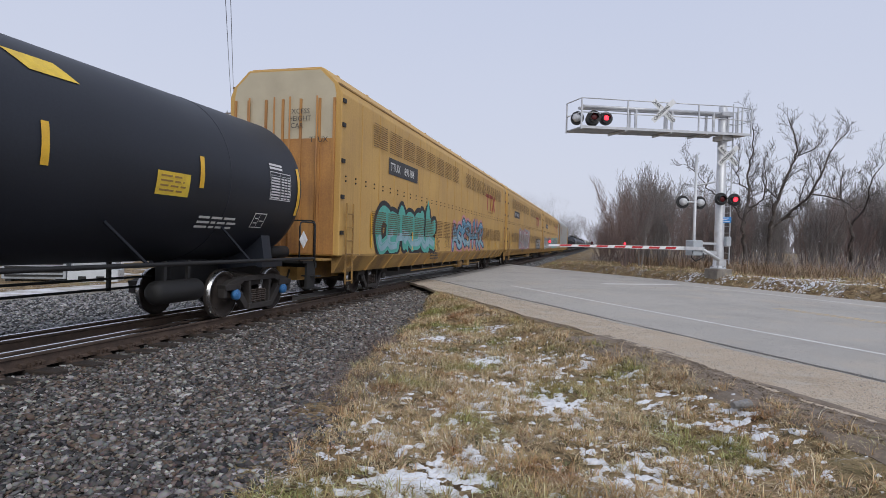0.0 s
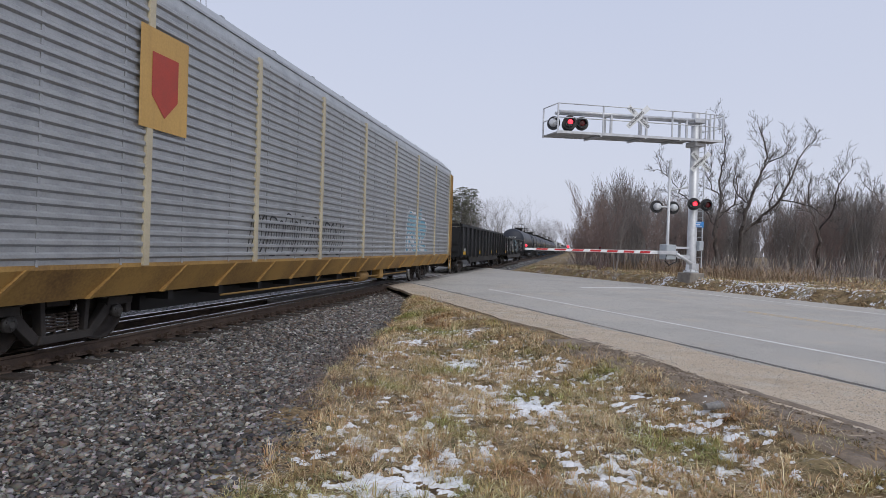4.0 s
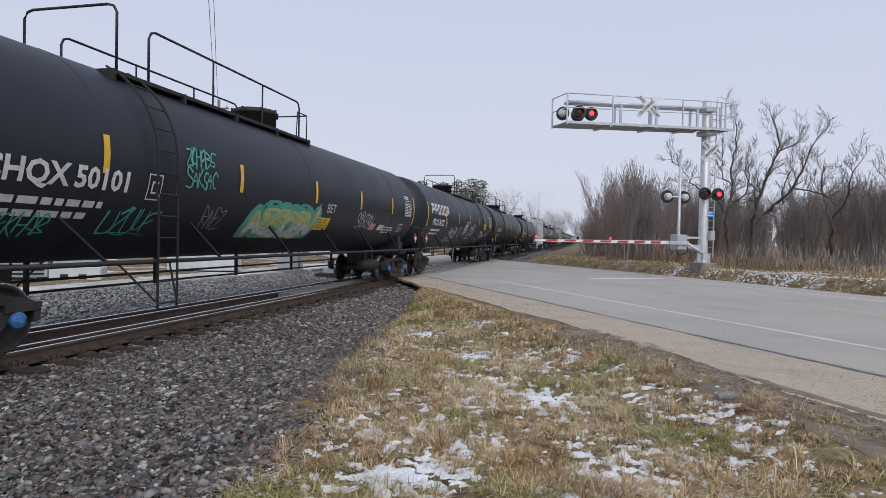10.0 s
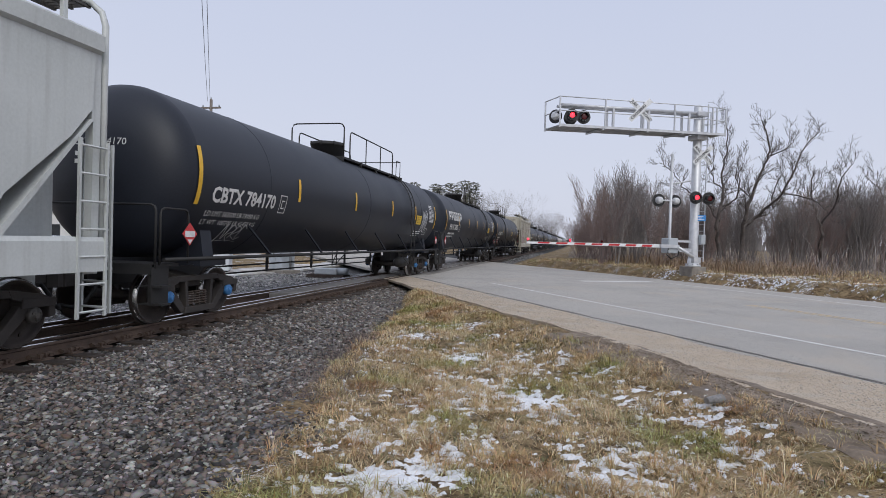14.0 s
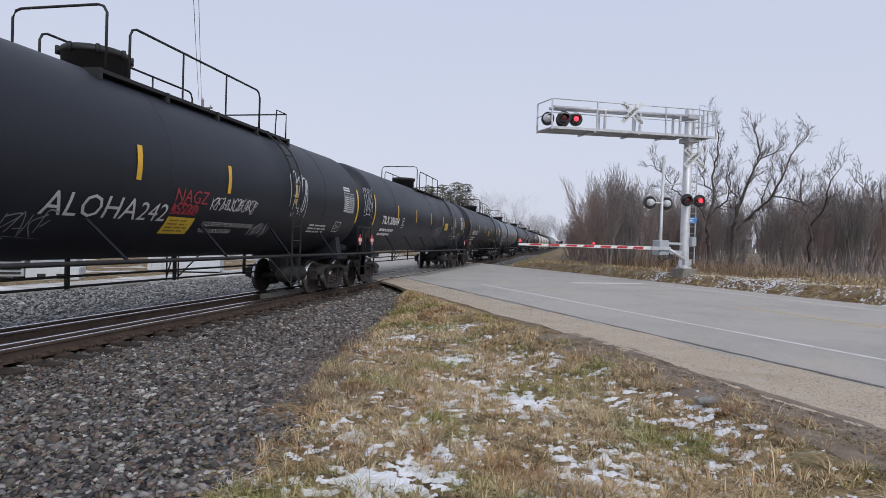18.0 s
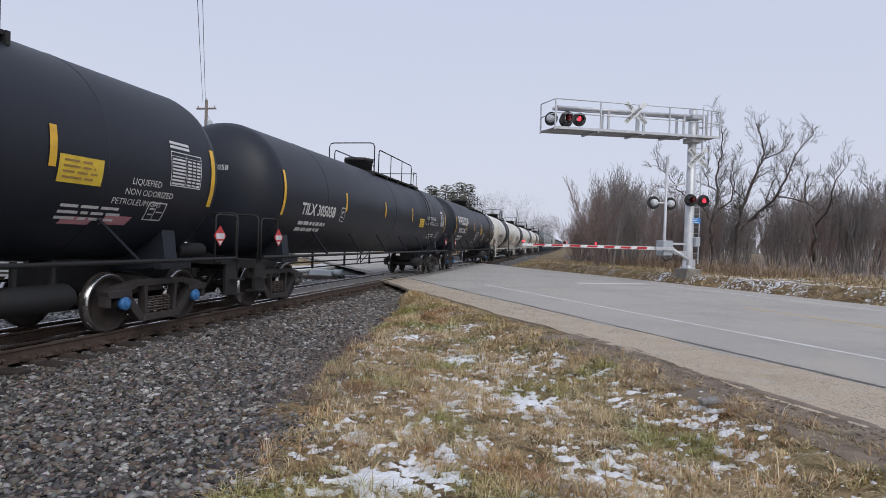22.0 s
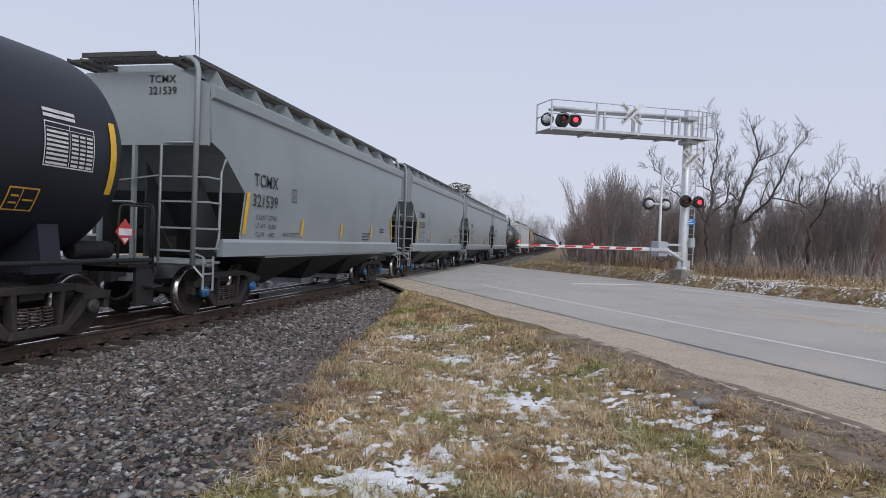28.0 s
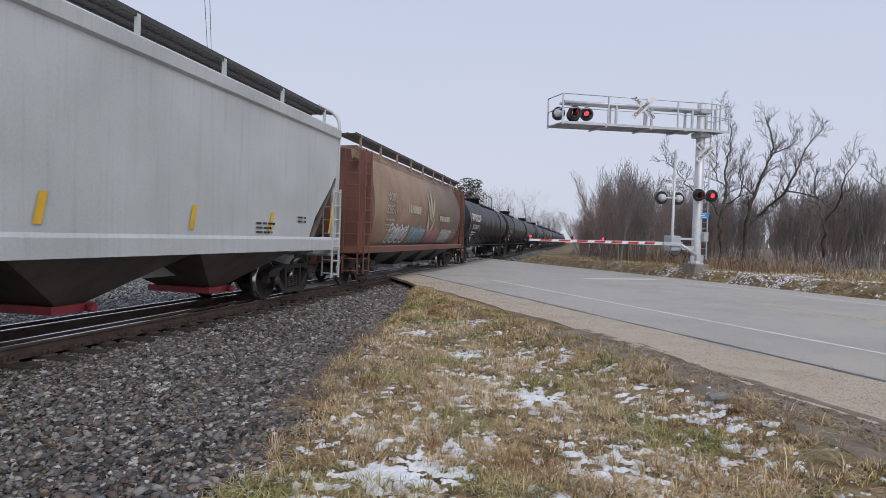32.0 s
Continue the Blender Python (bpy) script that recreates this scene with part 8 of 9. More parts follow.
# ---- bare trees ----
def grow_tree(seed, height, stems=1, lean=(0, 0), spread=0.5, depth=4, twist=0.3, trunk_r=0.16, bare=0.3, up=0.25, fine=1.0, first=0.45):
    """Segments of a bare tree: (from, radius, to, radius, level)."""
    rnd = random.Random(seed)
    segs = []

    def limb(p, d, length, r, level):
        n = 5 if level == 0 else 4 if level < 3 else 3
        step = length / n
        rr = r
        for k in range(n):
            d = (d + Vector((rnd.uniform(-1, 1), rnd.uniform(-1, 1), rnd.uniform(-0.6, 0.8))) * twist * 0.5 + Vector((0, 0, up * 0.10))).normalized()
            q = p + d * step
            r1 = max(rr * (0.86 if level == 0 else 0.78), 0.0035)
            segs.append((p, rr, q, r1, level))
            if level < depth and (level > 0 or (k + 1) / n > bare):
                last = k == n - 1
                kids = 2 if last else (1 if rnd.random() < 0.8 * fine else 0) + (1 if level == 0 and rnd.random() < 0.5 else 0)
                for j in range(kids):
                    a = rnd.uniform(0, 6.283)
                    side = d.cross(Vector((math.cos(a), math.sin(a), 0.2))).normalized()
                    nd = (d * rnd.uniform(0.6, 1.0) + side * spread * rnd.uniform(0.6, 1.5) + Vector((0, 0, up * 0.6))).normalized()
                    limb(q, nd, length * rnd.uniform(0.5, 0.78), max(r1 * rnd.uniform(0.45, 0.75), 0.004), level + 1)
            p, rr = q, r1
    for i in range(stems):
        a = 6.283 * i / stems + rnd.uniform(-0.4, 0.4)
        o = Vector((math.cos(a), math.sin(a), 0)) * (0.12 if stems > 1 else 0)
        d = Vector((lean[0], lean[1], 1)) + (Vector((math.cos(a), math.sin(a), 0)) * rnd.uniform(0.1, 0.42) if stems > 1 else Vector((0, 0, 0)))
        limb(o + Vector((0, 0, -0.15)), d.normalized(), height * first * rnd.uniform(0.85, 1.1), trunk_r * rnd.uniform(0.7, 1.0), 0)
    top = max(s[2].z for s in segs)
    f = height / top
    return [(a * f, r, b * f, q, lv) for a, r, b, q, lv in segs]


def seg_mesh(name, segs, mat, thick=1.0):
    vv, ff = [], []
    for a, r0, b, r1, lv in segs:
        k = 7 if lv == 0 else 5 if lv == 1 else 3
        d = (b - a).normalized()
        s = d.cross(Vector((0, 0, 1)) if abs(d.z) < 0.95 else Vector((1, 0, 0))).normalized()
        t = d.cross(s)
        o = len(vv)
        for p, r in ((a, r0), (b, r1)):
            for i in range(k):
                an = 6.2832 * i / k
                vv.append(p + (s * math.cos(an) + t * math.sin(an)) * r * thick)
        for i in range(k):
            ff.append((o + i, o + (i + 1) % k, o + k + (i + 1) % k, o + k + i))
    me = bpy.data.meshes.new(name)
    me.from_pydata(vv, [], ff)
    me.polygons.foreach_set("use_smooth", [True] * len(ff))
    me.materials.append(MAT[mat])
    return me


def tree(segs, mat, label, group="", big=1.0):
    root = thing("bare_tree", label, "tree", group)
    put("trunk", seg_mesh("trunk", [s for s in segs if s[4] <= 1], mat), root)
    put("crown", seg_mesh("crown", [s for s in segs if s[4] > 1], mat, 1.25), root, None, "crown of fine bare twigs")
    return root


def sapling(seed, height, stems, lean=0.22, r=0.035):
    """Segments of a young bare tree: several straight stems from one foot, with fine twigs that all point up."""
    rnd = random.Random(seed)
    segs = []

    def shoot(p, d, length, r0, level):
        n = (9, 4, 3)[level]
        q0 = r0
        for k in range(n):
            d = (d + Vector((rnd.uniform(-1, 1), rnd.uniform(-1, 1), 0)) * (0.05, 0.12, 0.16)[level] + Vector((0, 0, 0.06))).normalized()
            q = p + d * (length / n)
            r1 = max(r0 * (1 - 0.8 * (k + 1) / n), 0.005)
            segs.append((p, q0, q, r1, level if level < 2 else 2))
            if level < 2 and (level or k >= 2):
                for j in range(3 if level == 0 else 2 if rnd.random() < 0.6 else 1):
                    a = rnd.uniform(0, 6.283)
                    side = Vector((math.cos(a), math.sin(a), 0))
                    nd = (d * rnd.uniform(0.55, 1.0) + side * rnd.uniform(0.25, 0.65) + Vector((0, 0, 0.25))).normalized()
                    shoot(q, nd, length * (0.36 if level == 0 else 0.42) * (1.15 - 0.6 * k / n) * rnd.uniform(0.6, 1.2), max(r1 * 0.5, 0.006), level + 1)
            p, q0 = q, r1
    for i in range(stems):
        a = 6.283 * i / stems + rnd.uniform(-0.5, 0.5)
        o = Vector((math.cos(a), math.sin(a), 0)) * rnd.uniform(0.02, 0.10)
        d = Vector((0, 0, 1)) + Vector((math.cos(a), math.sin(a), 0)) * lean * rnd.uniform(0.2, 1.4)
        shoot(o + Vector((0, 0, -0.15)), d.normalized(), height * rnd.uniform(0.62, 0.86), r * rnd.uniform(0.7, 1.3), 0)
    top = max(q[2].z for q in segs)
    return [(a * (height / top), r0, b * (height / top), r1, lv) for a, r0, b, r1, lv in segs]


TREES = []
for k in range(4):
    TREES.append(tree(sapling(100 + k, 6.0, 4 + k % 2, 0.22, 0.045), "bark", "grey-brown bare tree with a fan of fine upright twigs", "roadside trees"))
for k in range(3):
    TREES.append(tree(sapling(140 + k, 6.0, 7, 0.5, 0.035), "bark_red", "reddish-brown bare thicket tree beside the road", "roadside trees"))


def old_tree(seed, limbs, up=0.22):
    """Segments of an old crooked tree. limbs: (radius at the foot, radius at the end, places the limb winds through as across, height)."""
    rnd = random.Random(seed)
    segs = []

    def twig(p, d, length, r, level):
        n = (0, 6, 4, 3)[level]
        q0 = r
        for k in range(n):
            d = (d + Vector((rnd.uniform(-1, 1), rnd.uniform(-1, 1), rnd.uniform(-0.8, 0.8))) * 0.38 + Vector((0, 0, up * 0.5))).normalized()
            q = p + d * (length / n)
            r1 = max(r * (1 - 0.75 * (k + 1) / n), 0.006)
            segs.append((p, q0, q, r1, min(level, 2)))
            if level < 3:
                for j in range(1 if rnd.random() < 0.8 else 2):
                    a = rnd.uniform(0, 6.283)
                    side = d.cross(Vector((math.cos(a), math.sin(a), 0.1))).normalized()
                    twig(q, (d * 0.7 + side * rnd.uniform(0.4, 0.9) + Vector((0, 0, up))).normalized(), length * rnd.uniform(0.3, 0.55), max(r1 * 0.55, 0.0065), level + 1)
            p, q0 = q, r1

    for r0, r1, keys in limbs:
        pts = curve_pts(keys, 5)
        n = len(pts)
        wob = [Vector((x + rnd.gauss(0, 0.05), rnd.gauss(0, 0.06) + 0.5 * math.sin(i * 0.35 + seed), z)) for i, (x, z) in enumerate(pts)]
        wob[0].y = 0.0
        for i in range(n - 1):
            a, b = wob[i], wob[i + 1]
            ra, rb = r0 + (r1 - r0) * i / (n - 1), r0 + (r1 - r0) * (i + 1) / (n - 1)
            segs.append((a, ra, b, rb, 0 if r0 > 0.12 else 1))
            if b.z > 3.6 and rnd.random() < 0.9:
                d = (b - a).normalized()
                g = rnd.uniform(0, 6.283)
                side = d.cross(Vector((math.cos(g), math.sin(g), 0.1))).normalized()
                twig(b, (d * 0.6 + side * rnd.uniform(0.5, 1.0) + Vector((0, 0, up))).normalized(), rnd.uniform(0.6, 1.6), max(rb * 0.40, 0.012), 1)
    return segs


BIG = [tree(old_tree(7, ((0.15, 0.025, ((0, -0.2), (-0.1, 1.8), (-0.15, 3.6), (0.15, 5.2), (0.0, 6.8), (0.3, 8.4), (0.15, 10.2))),
                         (0.07, 0.02, ((-0.1, 3.4), (-0.9, 4.6), (-1.9, 5.3), (-2.6, 5.9), (-3.2, 6.9), (-4.2, 7.6))),
                         (0.07, 0.02, ((0.0, 4.4), (0.9, 5.0), (1.1, 6.2), (1.0, 7.6))),
                         (0.05, 0.02, ((0.05, 5.6), (-0.6, 6.6), (-0.5, 7.9))))), "bark_dark", "tall crooked bare tree with a long winding side limb", "big bare trees"),
       tree(old_tree(19, ((0.18, 0.03, ((0, -0.2), (0.05, 1.6), (0.1, 3.2), (0.45, 5.0), (1.1, 6.9), (1.5, 8.4), (1.0, 10.4))),
                          (0.12, 0.025, ((0.15, 3.1), (1.2, 4.1), (2.3, 5.3), (3.0, 6.8), (3.5, 8.2), (4.3, 9.5))),
                          (0.06, 0.015, ((2.4, 5.4), (3.3, 5.3), (4.2, 4.9), (5.1, 4.1))),
                          (0.06, 0.02, ((1.4, 8.0), (2.2, 8.3), (2.9, 8.8))),
                          (0.06, 0.02, ((0.5, 5.1), (-0.3, 6.0), (-0.6, 7.3))),
                          (0.06, 0.02, ((1.9, 4.4), (1.9, 5.6), (2.4, 6.6))))), "bark_dark", "tall forked bare tree with one limb leaning far out", "big bare trees"),
       tree(old_tree(33, ((0.13, 0.03, ((0, -0.2), (0.1, 1.6), (-0.1, 3.2), (-0.6, 4.8), (-0.5, 6.4))),
                          (0.08, 0.02, ((-0.05, 2.8), (0.7, 4.2), (0.9, 5.6), (1.5, 6.7))))), "bark_dark", "crooked bare tree among the thicket", "big bare trees")]


def stand(bearing, depth, turn=0.0, size=1.0):
    """A place across the road by its bearing in degrees east of the track and its depth."""
    r = depth / math.cos(math.radians(bearing + 12.7))
    x, y = r * math.sin(math.radians(bearing)), r * math.cos(math.radians(bearing))
    return at(x, y, ground_z(x, y) - 0.05) @ pose(0, 0, 0, 0, 0, turn) @ Matrix.Scale(size, 4)


BIG[0].matrix_basis = stand(12.2, 35.5, -14, 0.84)
BIG[1].matrix_basis = stand(13.9, 35.5, -14, 0.84)
BIG[2].matrix_basis = stand(19.6, 38.0, -16)
copy_thing(BIG[2], stand(24.0, 40.0, 120, 0.95))
copy_thing(BIG[2], stand(33.0, 38.0, 60, 1.05))
rnd = random.Random(77)
first = set()
for k in range(150):
    b = rnd.uniform(0.1, 26.0) if k < 116 else rnd.uniform(26.0, 62.0)
    depth = 36.0 + 32.0 * rnd.random() ** 1.5
    # how high the tree line stands, as a share of the depth
    rise = float(np.interp(b, [0, 2.0, 2.9, 5.7, 6.8, 12, 17, 20, 26], [0.050, 0.062, 0.142, 0.146, 0.108, 0.098, 0.098, 0.126, 0.134]))
    if b < 2.2 and depth < 42:
        depth += 8
    size = (1.45 + rise * depth * rnd.uniform(0.66, 1.0)) / 6.0
    i = rnd.randrange(4) if (b > 2.4 and rnd.random() < 0.72) else 4 + rnd.randrange(3)
    m = stand(b, depth, rnd.uniform(0, 360), size)
    if i in first:
        copy_thing(TREES[i], m @ Matrix.Scale(1 / TREES[i].scale.x, 4))
    else:
        TREES[i].matrix_basis = m
        first.add(i)

# brush under and between the trees
bp = far_bank_points(7500, 41, 26.8, 62, -60, 34)
bp = bp[bp[:, 0] > 0.9]
blades("brush", bp, "brush_stems", "tangle of thin leafless brush under the trees", 8, 0.8, 3.2, 0.014, 0.7)
bp = far_bank_points(11000, 42, 25.6, 46, -60, 34)
bp = bp[bp[:, 0] > -0.6]
blades("low_brush", bp, "brush_stems", "low tangled brush and briars", 9, 0.3, 1.7, 0.016, 1.6)


# distant woods
def pine_tree(seed, h):
    rnd = random.Random(seed)
    root = thing("pine_tree", "pine with ragged whorls of branches, distance haze put into its colour", "tree", "far pines")
    bm = B()
    tube(bm, [(0, 0, 0), (0.1, 0, h * 0.5), (0, 0.05, h)], 0.22, 7, 0.03)
    part("trunk", bm, "bark", root)
    vv, ff = [], []
    for k in range(1150):
        z = h * (0.38 + 0.61 * rnd.random())
        reach = 0.3 + 2.9 * math.sqrt(max(0.0, 1 - ((z / h - 0.55) / 0.46) ** 2)) * (0.8 + 0.25 * math.sin(z * 2.3))
        a = rnd.uniform(0, 6.283)
        r = reach * (0.25 + 0.75 * rnd.random() ** 0.5) * (0.75 + 0.35 * math.sin(3 * a + z * 1.7))
        c = Vector((r * math.cos(a), r * math.sin(a), z - 0.15 * r))
        s = rnd.uniform(0.15, 0.42)
        o = len(vv)
        d = Vector((math.cos(a), math.sin(a), rnd.uniform(-0.5, 0.3)))
        e = Vector((-math.sin(a), math.cos(a), rnd.uniform(-0.4, 0.4)))
        vv += [c - d * s, c + e * s * 0.45, c + d * s, c - e * s * 0.45, c + Vector((0, 0, s * 0.3))]
        ff += [(o, o + 1, o + 4), (o + 1, o + 2, o + 4), (o + 2, o + 3, o + 4), (o + 3, o, o + 4)]
    me = bpy.data.meshes.new("needles")
    me.from_pydata(vv, [], ff)
    me.materials.append(MAT["needles"])
    put("crown", me, root)
    return root


PINE = [pine_tree(1, 15.0), pine_tree(2, 13.2)]
PINE[0].matrix_basis = at(-24.0, 128, -0.3)
PINE[1].matrix_basis = at(-26.0, 131, -0.3)
rnd = random.Random(9)
for k in range(16):
    copy_thing(PINE[k % 2], at(-22.5 - 2.4 * k + rnd.uniform(-1, 1), 130 + rnd.uniform(-6, 14), -0.3) @ pose(0, 0, 0, 0, 0, 41 * k))
LARGE = tree(grow_tree(301, 13.5, spread=0.6, depth=4, up=0.4, trunk_r=0.22, bare=0.3), "bark", "tall bare tree far behind the line", "far bare trees")
LARGE.matrix_basis = at(-20, 138, -0.3)
for k in range(58):
    ang = math.radians(rnd.uniform(-25, -4.8) if k < 44 else rnd.uniform(-4.8, -2.0))
    y = 128 + 24 * rnd.random() if k < 44 else 200 + 60 * rnd.random()
    copy_thing(LARGE, at(y * math.tan(ang), y, -0.3) @ pose(0, 0, 0, 0, 0, 61 * k))
# woods that close the horizon all round
vv, ff = [], []
rnd = random.Random(12)
for k in range(5200):
    a = rnd.uniform(0, 6.2832)
    r = rnd.uniform(330, 480)
    x, y = r * math.sin(a), r * math.cos(a)
    if abs(x + 7.84) < 9:
        continue
    h, w2 = rnd.uniform(5, 12) * (0.7 + 0.3 * math.sin(a * 9)), rnd.uniform(0.5, 1.6)
    o = len(vv)
    tx, ty = math.cos(a), -math.sin(a)
    vv += [(x - tx * 0.15, y - ty * 0.15, -0.5), (x + tx * 0.15, y + ty * 0.15, -0.5), (x + tx * w2, y + ty * w2, h * 0.6), (x + tx * w2 * 0.4, y + ty * w2 * 0.4, h), (x - tx * w2 * 0.5, y - ty * w2 * 0.5, h * 0.93), (x - tx * w2, y - ty * w2, h * 0.55)]
    ff.append(tuple(range(o, o + 6)))
me = bpy.data.meshes.new("far_woods")
me.from_pydata(vv, [], ff)
me.materials.append(MAT["far_wood"])
tagged(new("far_woods", me), "hazy grey-brown bare woods along the horizon", "woods", kind="stuff")

# ---- poles and wires ----
def utility_pole(x, y, h):
    root = thing("utility_pole", "weathered wooden utility pole with crossarm and transformer", "utility pole", m=at(x, y, -0.3))
    bm = B()
    tube(bm, [(0, 0, -0.3), (0, 0, h)], 0.17, 10, 0.12)
    part("pole", bm, "pole_wood", root)
    bm = B()
    box(bm, -0.9, 0.9, -0.06, 0.06, h - 0.75, h - 0.62)
    part("crossarm", bm, "pole_wood", root)
    for dx in (-0.75, 0.0, 0.75):
        bm = B()
        lathe(bm, [(0, 0.04), (0.05, 0.07), (0.10, 0.045), (0.16, 0.06), (0.2, 0.02)], "z", 10, at=(dx, 0, h - 0.62 if dx else h))
        part("insulator", bm, "cabinet", root)
    bm = B()
    lathe(bm, [(h - 2.6, 0.2), (h - 2.55, 0.23), (h - 1.75, 0.23), (h - 1.7, 0.18)], "z", 14, at=(0.34, 0, 0))
    part("transformer", bm, "cabinet", root)
    bm = B()
    tube(bm, [(0.1, 0, h - 1.2), (0.7, 0.3, h - 2.4), (1.4, 0.7, h - 5.2), (2.2, 1.2, 0)], 0.015, 5)
    part("guy_wire", bm, "wire", root)
    return root


utility_pole(-30.1, 45.0, 13.0)
utility_pole(22.0, -34.0, 13.0)
for k, dx in enumerate((-0.34, -0.10)):
    bm = B()
    a, b = Vector((-30.1 + dx, 45, 12.6)), Vector((22.0 + dx, -34, 12.6))
    pts = [a.lerp(b, q / 24) - Vector((0, 0, 1.6 * (1 - (2 * q / 24 - 1) ** 2))) for q in range(25)]
    tube(bm, pts, 0.014, 5)
    tagged(new("overhead_wire", mesh_of("overhead_wire", bm, "wire")), "thin grey overhead wire between utility poles", "wire", "overhead wires")

# ---- things behind the line ----
def relay_cabinet(x, y):
    root = thing("relay_cabinet", "silver-grey trackside relay cabinet on a concrete pad", "cabinet", m=at(x, y, -0.30) @ pose(0, 0, 0, 0, 0, -20))
    bm = B()
    box(bm, -0.7, 0.7, -0.6, 0.6, -0.1, 0.12)
    part("pad", bm, "concrete", root, bevel=0.02)
    bm = B()
    box(bm, -0.5, 0.5, -0.4, 0.4, 0.12, 1.62)
    part("body", bm, "cabinet", root, bevel=0.02)
    bm = B()
    prism(bm, [(-0.56, 1.62), (0.56, 1.62), (0.5, 1.72), (-0.5, 1.72)], -0.46, 0.46)
    part("roof", bm, "cabinet", root)
    for dx in (-0.25, 0.25):
        bm = B()
        box(bm, dx - 0.23, dx + 0.23, -0.425, -0.40, 0.18, 1.56)
        d = part("door", bm, "cabinet", root)
        bm = B()
        box(bm, dx + 0.12, dx + 0.15, -0.46, -0.425, 0.8, 0.98)
        part("door_handle", bm, "black_steel", d)
    bm = B()
    tube(bm, [(0.62, 0, 0), (0.62, 0, 2.3)], 0.05, 8)
    part("conduit", bm, "galv", root)


relay_cabinet(-14.6, 28.2)
machine = thing("switch_machine", "low grey switch machine with operating rods beside the track", "switch machine", m=at(-11.2, 26.2, -0.32))
bm = B()
box(bm, -0.9, 0.9, -0.45, 0.45, 0.0, 0.14)
part("timber", bm, "tie", machine)
bm = B()
box(bm, -0.6, 0.5, -0.25, 0.25, 0.14, 0.42)
part("case", bm, "cabinet", machine, bevel=0.03)
bm = B()
lathe(bm, [(0.5, 0.16), (0.95, 0.16)], "x", 14, at=(0, 0, 0.30))
part("motor", bm, "cabinet", machine)
bm = B()
tube(bm, [(0.4, 0.0, 0.2), (2.6, 0.1, 0.16)], 0.03, 6)
part("rod", bm, "galv", machine)

skid = thing("equipment_skid", "grey louvred equipment unit on a white base with fork pockets", "equipment unit", m=at(-19.6, 18.6, -0.30) @ pose(0, 0, 0, 0, 0, 32))
bm = B()
box(bm, 0.2, 1.9, -0.6, 0.6, 0.0, 0.5)
part("base", bm, "van_paint", skid, bevel=0.02)
for dx in (0.7, 1.3):
    bm = B()
    box(bm, dx - 0.13, dx + 0.13, -0.62, -0.58, 0.06, 0.24)
    part("fork_pocket", bm, "black_steel", skid)
bm = B()
box(bm, 0.3, 1.8, -0.5, 0.5, 0.5, 1.6)
part("housing", bm, "cabinet", skid, bevel=0.03)
bm = B()
box(bm, -1.9, 0.15, -0.55, 0.55, 0.12, 1.5)
part("louvred_unit", bm, "cabinet", skid, bevel=0.02)
for k in range(8):
    bm = B()
    box(bm, -1.8, 0.05, -0.585, -0.55, 0.22 + 0.15 * k, 0.29 + 0.15 * k)
    part("louvre", bm, "black_steel", skid)
for dx in (-1.7, -0.1):
    bm = B()
    box(bm, dx - 0.1, dx + 0.1, -0.5, 0.5, -0.02, 0.12)
    part("runner", bm, "black_steel", skid)

bin_ = thing("white_container", "low white storage container in the snowy yard", "container", m=at(-18.0, 26.0, -0.30) @ pose(0, 0, 0, 0, 0, 25))
bm = B()
box(bm, -1.6, 1.6, -0.7, 0.7, 0.08, 1.5)
part("body", bm, "van_paint", bin_, bevel=0.02)
bm = B()
box(bm, -1.65, 1.65, -0.75, 0.75, 1.5, 1.6)
part("lid", bm, "house_wall", bin_, bevel=0.02)
for k in range(7):
    bm = B()
    box(bm, -1.5 + 0.48 * k, -1.42 + 0.48 * k, -0.74, -0.70, 0.1, 1.48)
    part("rib", bm, "van_paint", bin_)
bm = B()
box(bm, -1.5, 1.5, -0.6, 0.6, -0.02, 0.08)
part("skids", bm, "black_steel", bin_)

shed = thing("yard_building", "long pale metal-sided building behind the line", "building", m=at(-46, 44, -0.3) @ pose(0, 0, 0, 0, 0, 30))
bm = B()
box(bm, -14, 14, -5, 5, 0, 3.4)
part("wall", bm, "house_wall", shed)
bm = B()
prism(bm, [(-5.4, 3.4), (5.4, 3.4), (0, 5.2)], -14.4, 14.4, "x")
part("roof", bm, "house_roof", shed)
for k in range(6):
    bm = B()
    box(bm, -11.5 + 4.4 * k, -10.3 + 4.4 * k, -5.05, -4.99, 1.2, 2.2)
    wd = part("window", bm, "glass_dark", shed)
    bm = B()
    box(bm, -11.6 + 4.4 * k, -10.2 + 4.4 * k, -5.08, -5.05, 1.1, 1.2)
    part("sill", bm, "house_wall", wd)

# ---- small litter on the verge ----
def litter_cup():
    root = thing("crushed_cup", "crushed grey paper cup lying in the grass", "litter", m=at(1.52, 6.9, ground_z(1.52, 6.9) + 0.085) @ pose(0, 0, 0, 0, 84, 25))
    bm = B()
    lathe(bm, [(-0.12, 0.045), (0.06, 0.062), (0.065, 0.068), (0.072, 0.062), (0.05, 0.055), (-0.10, 0.04)], "z", 18)
    for v in bm.verts:
        v.co.x *= 0.55 + 0.2 * math.sin(v.co.z * 40)
    part("cup", bm, "can", root)
    bm = B()
    lathe(bm, [(-0.05, 0.048), (-0.02, 0.052)], "z", 18)
    for v in bm.verts:
        v.co.x *= 0.62
    part("printed_band", bm, "sign_white", root)


litter_cup()
bm = B()
tube(bm, [(-0.18, 0, 0), (0.02, 0.03, 0.012), (0.16, -0.01, 0.0)], 0.016, 6, 0.010)
st = new("stick", mesh_of("stick", bm, "stick"))
st.matrix_basis = at(-3.27, 6.0, -0.30) @ pose(0, 0, 0, 0, 0, 60)
